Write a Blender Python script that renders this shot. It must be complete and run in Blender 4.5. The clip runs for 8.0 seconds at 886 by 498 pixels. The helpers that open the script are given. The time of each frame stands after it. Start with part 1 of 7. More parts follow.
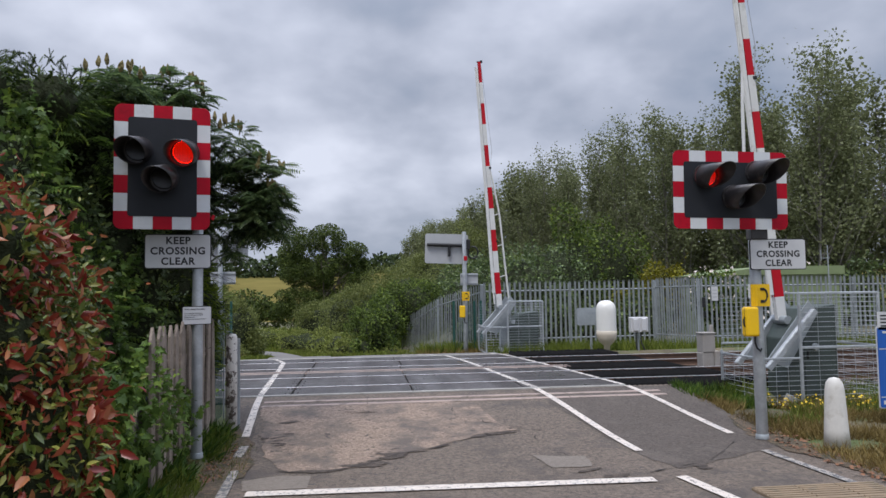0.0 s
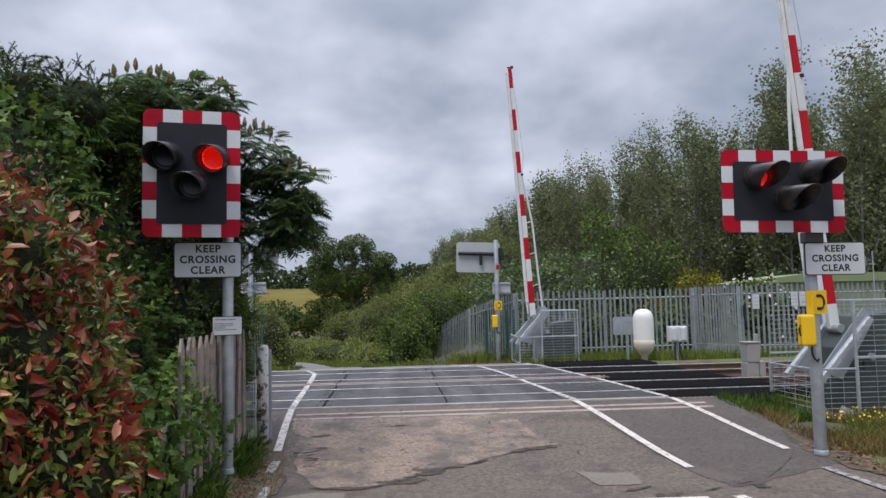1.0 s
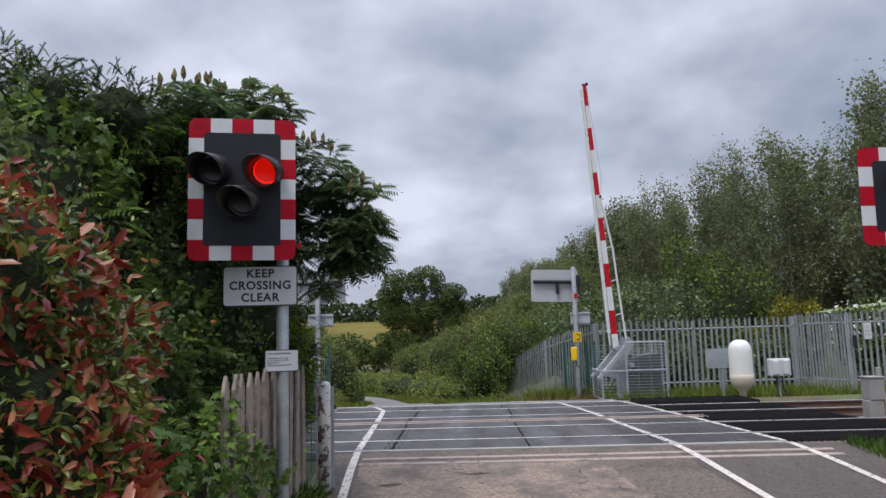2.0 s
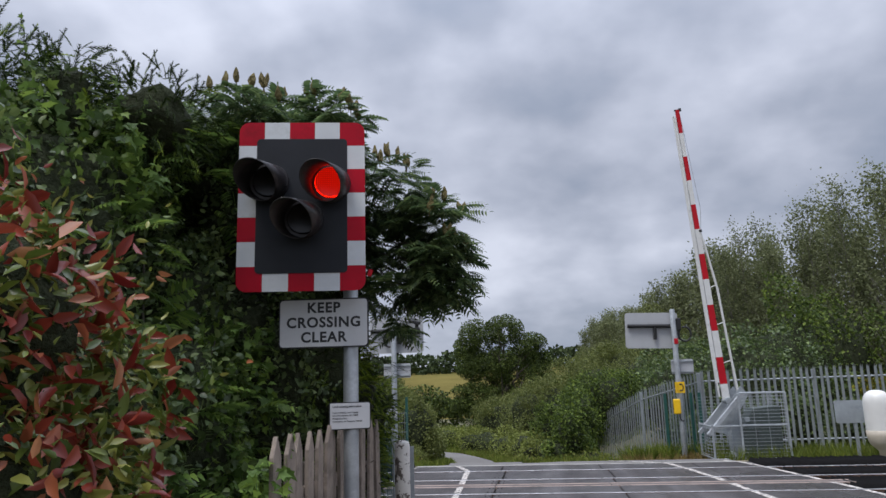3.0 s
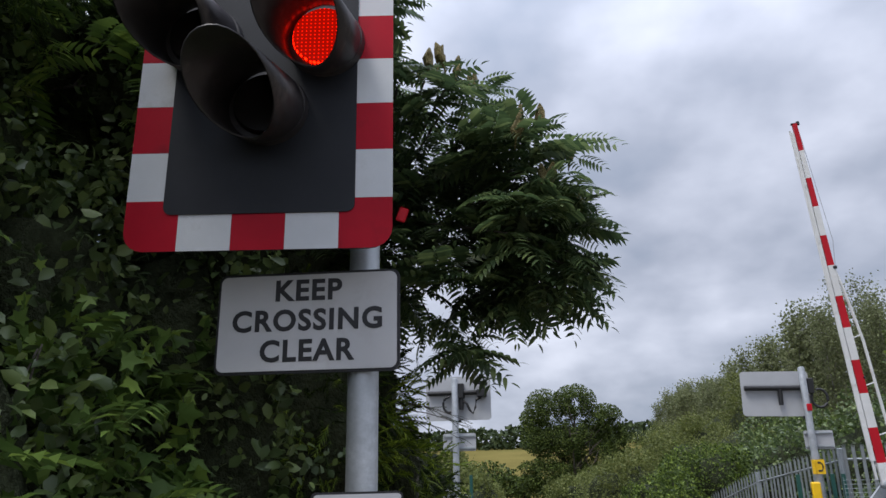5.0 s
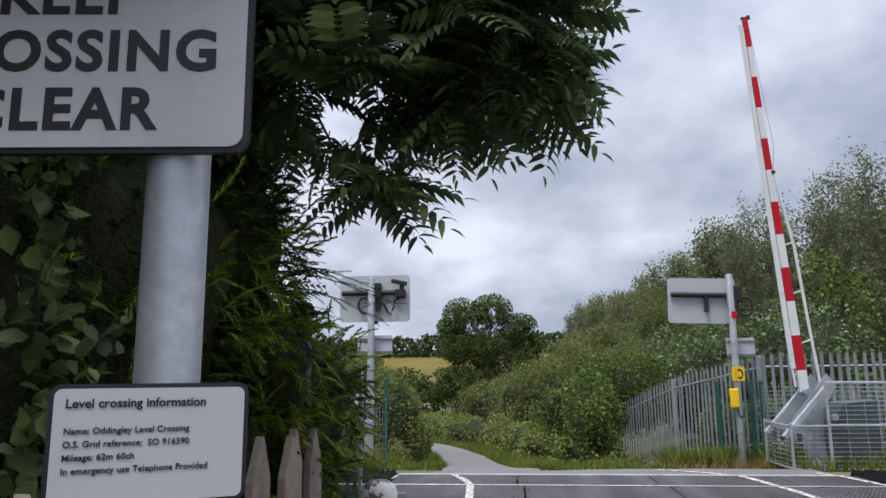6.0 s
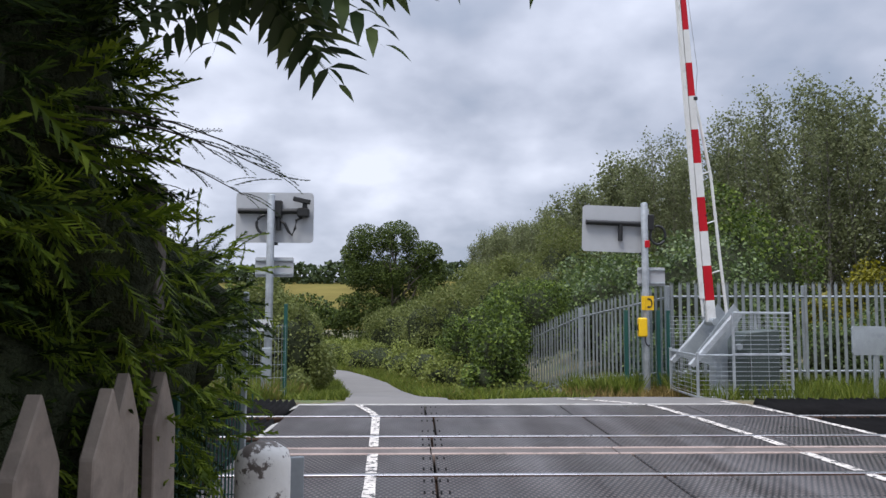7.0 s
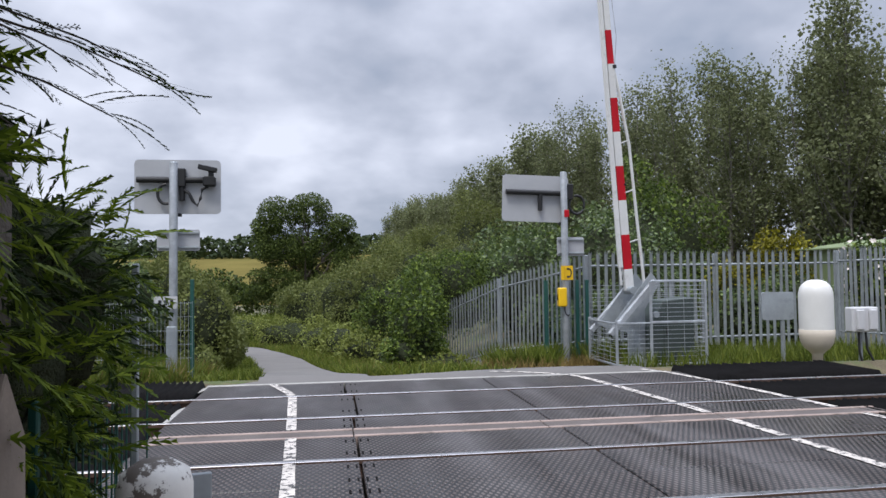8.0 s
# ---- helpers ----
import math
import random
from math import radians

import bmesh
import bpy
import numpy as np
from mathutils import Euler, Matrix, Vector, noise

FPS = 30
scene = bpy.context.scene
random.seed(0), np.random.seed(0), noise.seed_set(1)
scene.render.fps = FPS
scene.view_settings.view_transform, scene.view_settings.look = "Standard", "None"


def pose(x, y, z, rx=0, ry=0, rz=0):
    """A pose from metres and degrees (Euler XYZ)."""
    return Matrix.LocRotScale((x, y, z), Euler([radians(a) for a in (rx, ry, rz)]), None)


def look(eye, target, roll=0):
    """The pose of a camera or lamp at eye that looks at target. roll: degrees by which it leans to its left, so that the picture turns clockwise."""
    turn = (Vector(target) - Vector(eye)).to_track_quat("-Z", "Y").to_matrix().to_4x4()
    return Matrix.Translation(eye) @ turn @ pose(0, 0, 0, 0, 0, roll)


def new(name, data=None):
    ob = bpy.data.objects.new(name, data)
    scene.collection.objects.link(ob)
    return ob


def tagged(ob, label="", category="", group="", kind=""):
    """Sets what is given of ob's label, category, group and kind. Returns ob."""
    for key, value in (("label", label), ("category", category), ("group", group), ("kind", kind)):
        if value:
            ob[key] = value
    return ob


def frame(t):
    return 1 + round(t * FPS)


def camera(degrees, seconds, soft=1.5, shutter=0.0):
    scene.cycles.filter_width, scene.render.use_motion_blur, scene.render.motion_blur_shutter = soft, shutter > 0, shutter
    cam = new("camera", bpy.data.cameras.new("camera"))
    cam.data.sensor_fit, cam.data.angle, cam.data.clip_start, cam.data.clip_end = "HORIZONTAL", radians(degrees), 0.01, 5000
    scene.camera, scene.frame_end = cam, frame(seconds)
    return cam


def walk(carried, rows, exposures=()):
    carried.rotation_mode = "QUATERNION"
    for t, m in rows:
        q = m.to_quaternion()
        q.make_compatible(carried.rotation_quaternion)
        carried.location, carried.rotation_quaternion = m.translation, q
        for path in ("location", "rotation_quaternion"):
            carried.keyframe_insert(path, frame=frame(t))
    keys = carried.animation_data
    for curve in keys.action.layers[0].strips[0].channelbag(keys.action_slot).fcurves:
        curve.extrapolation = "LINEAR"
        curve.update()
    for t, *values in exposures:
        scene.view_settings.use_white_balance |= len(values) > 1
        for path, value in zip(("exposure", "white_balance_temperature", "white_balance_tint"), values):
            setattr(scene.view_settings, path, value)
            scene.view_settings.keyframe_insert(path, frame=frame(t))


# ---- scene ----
cam = camera(63.0, 8.0)
PATH = [
    (0, (0.862, -0.305, 1.534), (1.086, 1.679, 1.661), -0.9),
    (0.5, (0.839, -0.236, 1.554), (1.035, 1.751, 1.683), -1.0),
    (1, (0.796, 0.032, 1.52), (0.943, 2.02, 1.676), -1.2),
    (1.5, (0.796, 0.513, 1.514), (0.859, 2.503, 1.709), -1.4),
    (3, (0.48, 2.428, 1.491), (0.24, 4.374, 1.885), -1.7),
    (3.5, (0.376, 3.165, 1.502), (0.062, 5.079, 1.988), -2.0),
    (4, (0.197, 3.888, 1.505), (-0.171, 5.765, 2.087), -2.2),
    (5.5, (-0.194, 6.005, 1.515), (-0.578, 7.877, 2.104), -0.5),
    (6, (-0.303, 6.608, 1.46), (-0.494, 8.568, 1.811), -0.5),
    (6.5, (-0.389, 7.11, 1.44), (-0.413, 9.097, 1.662), -0.3),
    (7, (-0.432, 7.501, 1.443), (-0.363, 9.494, 1.597), 0.2),
    (7.5, (-0.486, 7.789, 1.432), (-0.318, 9.779, 1.536), 0.0),
    (8, (-0.491, 7.945, 1.435), (-0.184, 9.92, 1.513), -0.7),
]
EXPOSURES = [(0, 0.14), (1.6, 0.17), (2.9, 0.05), (4, 0.04), (5.5, 0.3), (6.2, 0.33), (7, 0.38), (8, 0.3)]
walk(cam, [(t, look(eye, target, roll)) for t, eye, target, roll in PATH], exposures=EXPOSURES)

# ---------- world, sun ----------
TAU = 2 * math.pi
world = bpy.data.worlds.new("overcast_sky")
scene.world = world
world.use_nodes = True
wt = world.node_tree
wt.nodes.clear()


def wn(kind, **kw):
    n = wt.nodes.new(kind)
    for k, v in kw.items():
        n.inputs[k].default_value = v
    return n


def wmath(op, a, b):
    n = wt.nodes.new("ShaderNodeMath")
    n.operation = op
    for i, v in enumerate((a, b)):
        if isinstance(v, (int, float)):
            n.inputs[i].default_value = v
        else:
            wt.links.new(v, n.inputs[i])
    return n.outputs[0]


coord = wt.nodes.new("ShaderNodeTexCoord")
sep = wt.nodes.new("ShaderNodeSeparateXYZ")
wt.links.new(coord.outputs["Generated"], sep.inputs[0])
up = wmath("MAXIMUM", sep.outputs["Z"], 0.0)
den = wmath("ADD", up, 0.42)
comb = wt.nodes.new("ShaderNodeCombineXYZ")
wt.links.new(wmath("DIVIDE", sep.outputs["X"], den), comb.inputs[0])
wt.links.new(wmath("DIVIDE", sep.outputs["Y"], den), comb.inputs[1])
comb.inputs[2].default_value = 3.7
big = wn("ShaderNodeTexNoise", Scale=2.3, Detail=4.0, Roughness=0.46, Distortion=0.0)
wt.links.new(comb.outputs[0], big.inputs["Vector"])
small = wn("ShaderNodeTexNoise", Scale=6.5, Detail=4.0, Roughness=0.5, Distortion=0.0)
wt.links.new(comb.outputs[0], small.inputs["Vector"])
blend = wmath("ADD", wmath("MULTIPLY", big.outputs["Fac"], 0.72), wmath("MULTIPLY", small.outputs["Fac"], 0.28))
ramp = wt.nodes.new("ShaderNodeValToRGB")
wt.links.new(blend, ramp.inputs["Fac"])
cr = ramp.color_ramp
cr.elements[0].position, cr.elements[0].color = 0.36, (0.245, 0.29, 0.385, 1)
cr.elements[1].position, cr.elements[1].color = 0.68, (0.64, 0.675, 0.79, 1)
for p, c in ((0.47, (0.355, 0.39, 0.485, 1)), (0.56, (0.47, 0.505, 0.61, 1))):
    cr.elements.new(p).color = c
sky = wt.nodes.new("ShaderNodeTexSky")
sky.sky_type, sky.sun_disc = "NISHITA", False
sky.sun_elevation, sky.sun_rotation = radians(60), radians(215)
skyamt = wt.nodes.new("ShaderNodeVectorMath")
skyamt.operation = "SCALE"
skyamt.inputs["Scale"].default_value = 0.05
wt.links.new(sky.outputs[0], skyamt.inputs[0])
mixs = wt.nodes.new("ShaderNodeMix")
mixs.data_type = "RGBA"
mixs.inputs["Factor"].default_value = 0.9
wt.links.new(skyamt.outputs[0], mixs.inputs[6])
wt.links.new(ramp.outputs[0], mixs.inputs[7])
# an overcast dome is brighter overhead than at the horizon
zen = wmath("ADD", 1.0, wmath("MULTIPLY", wmath("POWER", up, 4.0), 4.8))
lift = wt.nodes.new("ShaderNodeVectorMath")
lift.operation = "SCALE"
wt.links.new(mixs.outputs[2], lift.inputs[0])
wt.links.new(zen, lift.inputs["Scale"])
bg = wt.nodes.new("ShaderNodeBackground")
bg.inputs["Strength"].default_value = 1.12
wt.links.new(lift.outputs[0], bg.inputs["Color"])
wo = wt.nodes.new("ShaderNodeOutputWorld")
wt.links.new(bg.outputs[0], wo.inputs[0])

sun_data = bpy.data.lights.new("sun", "SUN")
sun_data.energy, sun_data.angle, sun_data.color = 1.7, radians(20), (1.0, 0.96, 0.9)
sun = new("sun", sun_data)
sun.matrix_world = look((-10, -14.3, 30), (0, 0, 0))


# ---------- materials ----------
def mat(name, base, rough=0.6, metal=0.0, var=0.2, scale=3.0, fine=60.0, bump=0.15, dist=0.004, second=None, wear=None, spec=0.5, grit=0.0):
    """A surface with variation at two scales. second: (colour, share, scale) for stains; wear: the same, harder-edged, for chips."""
    m = bpy.data.materials.new(name)
    m.use_nodes = True
    nt = m.node_tree
    bs = nt.nodes["Principled BSDF"]
    geo = nt.nodes.new("ShaderNodeNewGeometry")

    def noise_of(sc, det=4.0, ro=0.6):
        n = nt.nodes.new("ShaderNodeTexNoise")
        n.inputs["Scale"].default_value, n.inputs["Detail"].default_value, n.inputs["Roughness"].default_value = sc, det, ro
        nt.links.new(geo.outputs["Position"], n.inputs["Vector"])
        return n.outputs["Fac"]

    def mix(fac, a, b, mode="MIX"):
        n = nt.nodes.new("ShaderNodeMix")
        n.data_type, n.blend_type = "RGBA", mode
        for sock, v in ((n.inputs["Factor"], fac), (n.inputs[6], a), (n.inputs[7], b)):
            if isinstance(v, (int, float)):
                sock.default_value = v
            elif isinstance(v, tuple):
                sock.default_value = (*v, 1)
            else:
                nt.links.new(v, sock)
        return n.outputs[2]

    def band(fac, lo, hi):
        n = nt.nodes.new("ShaderNodeMapRange")
        n.inputs["From Min"].default_value, n.inputs["From Max"].default_value = lo, hi
        nt.links.new(fac, n.inputs["Value"])
        return n.outputs[0]

    lo = tuple(c * (1 - var) for c in base)
    hi = tuple(min(1, c * (1 + var)) for c in base)
    col = mix(band(noise_of(scale), 0.3, 0.7), lo, hi)
    fin = noise_of(fine, 3.0, 0.7)
    # speckle at the size of a stone or a chip, for rough surfaces
    if grit:
        col = mix(grit, col, mix(band(noise_of(fine * 0.22, 8.0, 0.85), 0.38, 0.62), tuple(c * 0.22 for c in base), tuple(min(1, c * 2.1) for c in base)))
    col = mix(band(fin, 0.3, 0.7), col, mix(0.5, col, tuple(c * (1 - var) for c in base)), "MIX")
    if second:
        c2, share, sc = second
        col = mix(band(noise_of(sc, 5.0, 0.65), 0.62 - share * 0.3, 0.78 - share * 0.3), col, c2)
    if wear:
        c3, share, sc = wear
        col = mix(band(noise_of(sc, 6.0, 0.7), 0.62 - share * 0.3, 0.645 - share * 0.3), col, c3)
    nt.links.new(col, bs.inputs["Base Color"])
    rr = nt.nodes.new("ShaderNodeMapRange")
    rr.inputs["To Min"].default_value, rr.inputs["To Max"].default_value = max(0.03, rough - 0.12), min(1, rough + 0.1)
    nt.links.new(noise_of(scale * 2.3), rr.inputs["Value"])
    nt.links.new(rr.outputs[0], bs.inputs["Roughness"])
    bs.inputs["Metallic"].default_value = metal
    bs.inputs["Specular IOR Level"].default_value = spec
    if bump:
        b = nt.nodes.new("ShaderNodeBump")
        b.inputs["Strength"].default_value, b.inputs["Distance"].default_value = bump, dist
        nt.links.new(fin, b.inputs["Height"])
        nt.links.new(b.outputs[0], bs.inputs["Normal"])
    return m


def leaf_mat(name, dark, mid, light, trans=0.25, rough=0.42, spec=0.18):
    """Foliage: each leaf its own shade."""
    m = bpy.data.materials.new(name)
    m.use_nodes = True
    nt = m.node_tree
    bs, out = nt.nodes["Principled BSDF"], nt.nodes["Material Output"]
    geo = nt.nodes.new("ShaderNodeNewGeometry")
    rp = nt.nodes.new("ShaderNodeValToRGB")
    nt.links.new(geo.outputs["Random Per Island"], rp.inputs["Fac"])
    e = rp.color_ramp.elements
    e[0].color, e[1].color = (*dark, 1), (*light, 1)
    rp.color_ramp.elements.new(0.6).color = (*mid, 1)
    n = nt.nodes.new("ShaderNodeTexNoise")
    n.inputs["Scale"].default_value = 1.3
    nt.links.new(geo.outputs["Position"], n.inputs["Vector"])
    mr = nt.nodes.new("ShaderNodeMapRange")
    mr.inputs["From Min"].default_value, mr.inputs["From Max"].default_value = 0.3, 0.7
    mr.inputs["To Min"].default_value, mr.inputs["To Max"].default_value = 0.75, 1.2
    nt.links.new(n.outputs["Fac"], mr.inputs["Value"])
    sc = nt.nodes.new("ShaderNodeVectorMath")
    sc.operation = "SCALE"
    nt.links.new(rp.outputs[0], sc.inputs[0])
    nt.links.new(mr.outputs[0], sc.inputs["Scale"])
    nt.links.new(sc.outputs[0], bs.inputs["Base Color"])
    bs.inputs["Roughness"].default_value, bs.inputs["Specular IOR Level"].default_value = rough, spec
    tr = nt.nodes.new("ShaderNodeBsdfTranslucent")
    nt.links.new(sc.outputs[0], tr.inputs["Color"])
    mx = nt.nodes.new("ShaderNodeMixShader")
    mx.inputs[0].default_value = trans
    nt.links.new(bs.outputs[0], mx.inputs[1])
    nt.links.new(tr.outputs[0], mx.inputs[2])
    nt.links.new(mx.outputs[0], out.inputs["Surface"])
    return m


def deck_mat():
    """Black rubber panels with a raised lozenge tread, worn grey and dusty."""
    m = mat("rubber_deck", (0.037, 0.03, 0.0275), rough=0.42, var=0.3, scale=1.6, fine=40, bump=0.1, second=((0.055, 0.05, 0.047), 0.25, 1.1), spec=0.42)
    nt = m.node_tree
    bs = nt.nodes["Principled BSDF"]
    geo = nt.nodes.new("ShaderNodeNewGeometry")
    hs = []
    for ang in (62, -62):
        mp = nt.nodes.new("ShaderNodeMapping")
        mp.inputs["Rotation"].default_value = (0, 0, radians(ang))
        nt.links.new(geo.outputs["Position"], mp.inputs["Vector"])
        w = nt.nodes.new("ShaderNodeTexWave")
        w.bands_direction = "Y"
        w.inputs["Scale"].default_value = 6.8
        nt.links.new(mp.outputs[0], w.inputs["Vector"])
        hs.append(w.outputs["Fac"])
    mul = nt.nodes.new("ShaderNodeMath")
    mul.operation = "MULTIPLY"
    nt.links.new(hs[0], mul.inputs[0])
    nt.links.new(hs[1], mul.inputs[1])
    # the base colour is darkened in the grooves and lightened on the treads
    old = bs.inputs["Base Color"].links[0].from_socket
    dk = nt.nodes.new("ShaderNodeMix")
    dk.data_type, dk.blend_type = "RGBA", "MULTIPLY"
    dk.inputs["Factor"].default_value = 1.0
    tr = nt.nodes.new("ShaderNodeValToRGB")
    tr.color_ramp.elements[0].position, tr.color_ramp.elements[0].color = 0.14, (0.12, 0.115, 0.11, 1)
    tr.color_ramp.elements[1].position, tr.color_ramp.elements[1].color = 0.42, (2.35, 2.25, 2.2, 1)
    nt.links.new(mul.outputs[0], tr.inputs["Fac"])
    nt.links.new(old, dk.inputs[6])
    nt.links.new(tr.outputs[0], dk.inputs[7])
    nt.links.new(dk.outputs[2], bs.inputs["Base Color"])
    mp2 = nt.nodes.new("ShaderNodeMapping")
    mp2.inputs["Scale"].default_value = (0.8, 0.3, 1)
    nt.links.new(geo.outputs["Position"], mp2.inputs["Vector"])
    gl = nt.nodes.new("ShaderNodeTexNoise")
    gl.inputs["Scale"].default_value, gl.inputs["Detail"].default_value = 1.0, 3.0
    nt.links.new(mp2.outputs[0], gl.inputs["Vector"])
    gr = nt.nodes.new("ShaderNodeMapRange")
    gr.inputs["From Min"].default_value, gr.inputs["From Max"].default_value = 0.4, 0.62
    gr.inputs["To Min"].default_value, gr.inputs["To Max"].default_value = 0.58, 0.26
    nt.links.new(gl.outputs["Fac"], gr.inputs["Value"])
    nt.links.new(gr.outputs[0], bs.inputs["Roughness"])
    # two broad wheel tracks: dust plus their polished sheen, added as pale colour
    sx = nt.nodes.new("ShaderNodeSeparateXYZ")
    nt.links.new(geo.outputs["Position"], sx.inputs[0])
    xr = nt.nodes.new("ShaderNodeMapRange")
    xr.inputs["From Min"].default_value, xr.inputs["From Max"].default_value = -2.0, 6.0
    nt.links.new(sx.outputs["X"], xr.inputs["Value"])
    wr = nt.nodes.new("ShaderNodeValToRGB")
    el = wr.color_ramp.elements
    el[0].position, el[0].color = 0.26, (0.1, 0.1, 0.1, 1)
    el[1].position, el[1].color = 0.76, (0.05, 0.05, 0.05, 1)
    for q, v in ((0.34, 0.7), (0.44, 0.45), (0.56, 1.0), (0.66, 0.55)):
        el.new(q).color = (v, v, v, 1)
    nt.links.new(xr.outputs[0], wr.inputs["Fac"])
    mp3 = nt.nodes.new("ShaderNodeMapping")
    mp3.inputs["Scale"].default_value = (2.4, 0.22, 1)
    nt.links.new(geo.outputs["Position"], mp3.inputs["Vector"])
    sn = nt.nodes.new("ShaderNodeTexNoise")
    sn.inputs["Scale"].default_value, sn.inputs["Detail"].default_value = 1.0, 5.0
    nt.links.new(mp3.outputs[0], sn.inputs["Vector"])
    sr = nt.nodes.new("ShaderNodeMapRange")
    sr.inputs["From Min"].default_value, sr.inputs["From Max"].default_value = 0.38, 0.66
    nt.links.new(sn.outputs["Fac"], sr.inputs["Value"])
    sm = nt.nodes.new("ShaderNodeMath")
    sm.operation = "MULTIPLY"
    nt.links.new(sr.outputs[0], sm.inputs[0])
    nt.links.new(wr.outputs[0], sm.inputs[1])
    du = nt.nodes.new("ShaderNodeMix")
    du.data_type, du.blend_type = "RGBA", "ADD"
    du.inputs[7].default_value = (0.075, 0.073, 0.074, 1)
    nt.links.new(sm.outputs[0], du.inputs["Factor"])
    nt.links.new(dk.outputs[2], du.inputs[6])
    nt.links.new(du.outputs[2], bs.inputs["Base Color"])
    b = nt.nodes.new("ShaderNodeBump")
    b.inputs["Strength"].default_value, b.inputs["Distance"].default_value = 0.5, 0.012
    nt.links.new(mul.outputs[0], b.inputs["Height"])
    nt.links.new(b.outputs[0], bs.inputs["Normal"])
    return m


def lens_mat(name, colour, strength):
    m = bpy.data.materials.new(name)
    m.use_nodes = True
    nt = m.node_tree
    bs = nt.nodes["Principled BSDF"]
    tc = nt.nodes.new("ShaderNodeTexCoord")
    br = nt.nodes.new("ShaderNodeTexVoronoi")
    br.inputs["Scale"].default_value, br.inputs["Randomness"].default_value = 62, 0.0
    nt.links.new(tc.outputs["Object"], br.inputs["Vector"])
    rp = nt.nodes.new("ShaderNodeValToRGB")
    rp.color_ramp.elements[0].position, rp.color_ramp.elements[0].color = 0.26, (*colour, 1)
    rp.color_ramp.elements[1].position, rp.color_ramp.elements[1].color = 0.5, (*[c * 0.04 for c in colour], 1)
    nt.links.new(br.outputs["Distance"], rp.inputs["Fac"])
    nt.links.new(rp.outputs[0], bs.inputs["Base Color"])
    if strength:
        nt.links.new(rp.outputs[0], bs.inputs["Emission Color"])
        bs.inputs["Emission Strength"].default_value = strength
    bs.inputs["Roughness"].default_value = 0.25
    return m


ASPHALT = mat("asphalt", (0.128, 0.099, 0.077), rough=0.85, var=0.35, scale=1.2, fine=110, bump=0.9, dist=0.012, second=((0.068, 0.056, 0.049), 0.4, 0.9), wear=((0.06, 0.053, 0.05), 0.0, 7), grit=0.95)
ASPHALT_OLD = mat("asphalt_old", (0.235, 0.172, 0.13), rough=0.88, var=0.25, scale=1.1, fine=110, bump=0.9, dist=0.012, second=((0.12, 0.096, 0.08), 0.55, 1.7), wear=((0.075, 0.06, 0.05), 0.02, 6), grit=0.9)
ASPHALT_DARK = mat("asphalt_dark", (0.078, 0.062, 0.051), rough=0.88, var=0.3, scale=1.4, fine=115, bump=0.8, dist=0.01, second=((0.115, 0.094, 0.078), 0.35, 1.6), grit=0.9)
ASPHALT_LANE = mat("asphalt_lane", (0.15, 0.14, 0.13), rough=0.85, var=0.15, scale=0.7, fine=90, bump=0.3)
ASPHALT_PATCH = mat("asphalt_patch", (0.16, 0.134, 0.11), rough=0.85, var=0.2, scale=2, fine=110, bump=0.4, grit=0.35)
CRACK = mat("crack_fill", (0.04, 0.031, 0.026), rough=0.95, var=0.3, fine=50, bump=0.3)
KERB_DIRTY = mat("kerb_dirty", (0.15, 0.13, 0.11), rough=0.9, var=0.3, scale=4, fine=40, bump=0.4, second=((0.08, 0.07, 0.05), 0.5, 3), grit=0.5)
PAINT_ROAD = mat("road_paint", (0.6, 0.52, 0.45), rough=0.75, var=0.14, scale=3, fine=90, bump=0.4, second=((0.45, 0.42, 0.39), 0.3, 3.0), wear=((0.15, 0.14, 0.135), 0.2, 20), grit=0.2)
PAINT_DECK = mat("deck_paint", (0.58, 0.52, 0.46), rough=0.7, var=0.2, scale=4, fine=90, bump=0.4, second=((0.3, 0.27, 0.25), 0.4, 3.5), wear=((0.05, 0.047, 0.045), 0.3, 14), grit=0.25)
PAINT_FAINT = mat("road_paint_faint", (0.36, 0.32, 0.28), rough=0.8, var=0.2, scale=3, fine=90, bump=0.4, wear=((0.1, 0.1, 0.1), 0.45, 22))
CONCRETE = mat("concrete", (0.36, 0.345, 0.32), rough=0.85, var=0.18, scale=2.5, fine=70, bump=0.3, second=((0.2, 0.185, 0.165), 0.3, 2.0))
CONC_EDGE = mat("concrete_edge", (0.34, 0.26, 0.225), rough=0.85, var=0.2, scale=2, fine=60, bump=0.4, second=((0.15, 0.12, 0.1), 0.35, 4))
CONC_DIRTY = mat("concrete_dirty", (0.12, 0.1, 0.09), rough=0.85, var=0.3, scale=2, fine=60, bump=0.4, second=((0.07, 0.06, 0.055), 0.35, 4))
BOLLARD_WHITE = mat("bollard_white", (0.6, 0.58, 0.54), rough=0.8, var=0.12, scale=4, fine=60, bump=0.3, second=((0.42, 0.39, 0.34), 0.3, 5))
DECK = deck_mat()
BLACK_RUBBER = mat("black_rubber", (0.007, 0.0065, 0.0065), rough=0.9, var=0.35, scale=3, fine=40, bump=0.3, spec=0.1)
RAIL_TOP = mat("rail_head", (0.62, 0.6, 0.6), rough=0.3, metal=1.0, var=0.12, scale=4, bump=0.05)
RUST = mat("rail_rust", (0.11, 0.065, 0.045), rough=0.85, var=0.3, scale=5, bump=0.3)
SLEEPER = mat("sleeper_concrete", (0.2, 0.18, 0.16), rough=0.9, var=0.25, scale=3, fine=50, bump=0.4)
BALLAST = mat("ballast_stone", (0.1, 0.088, 0.078), rough=0.92, var=0.45, scale=18, fine=34, bump=1.0, dist=0.05)
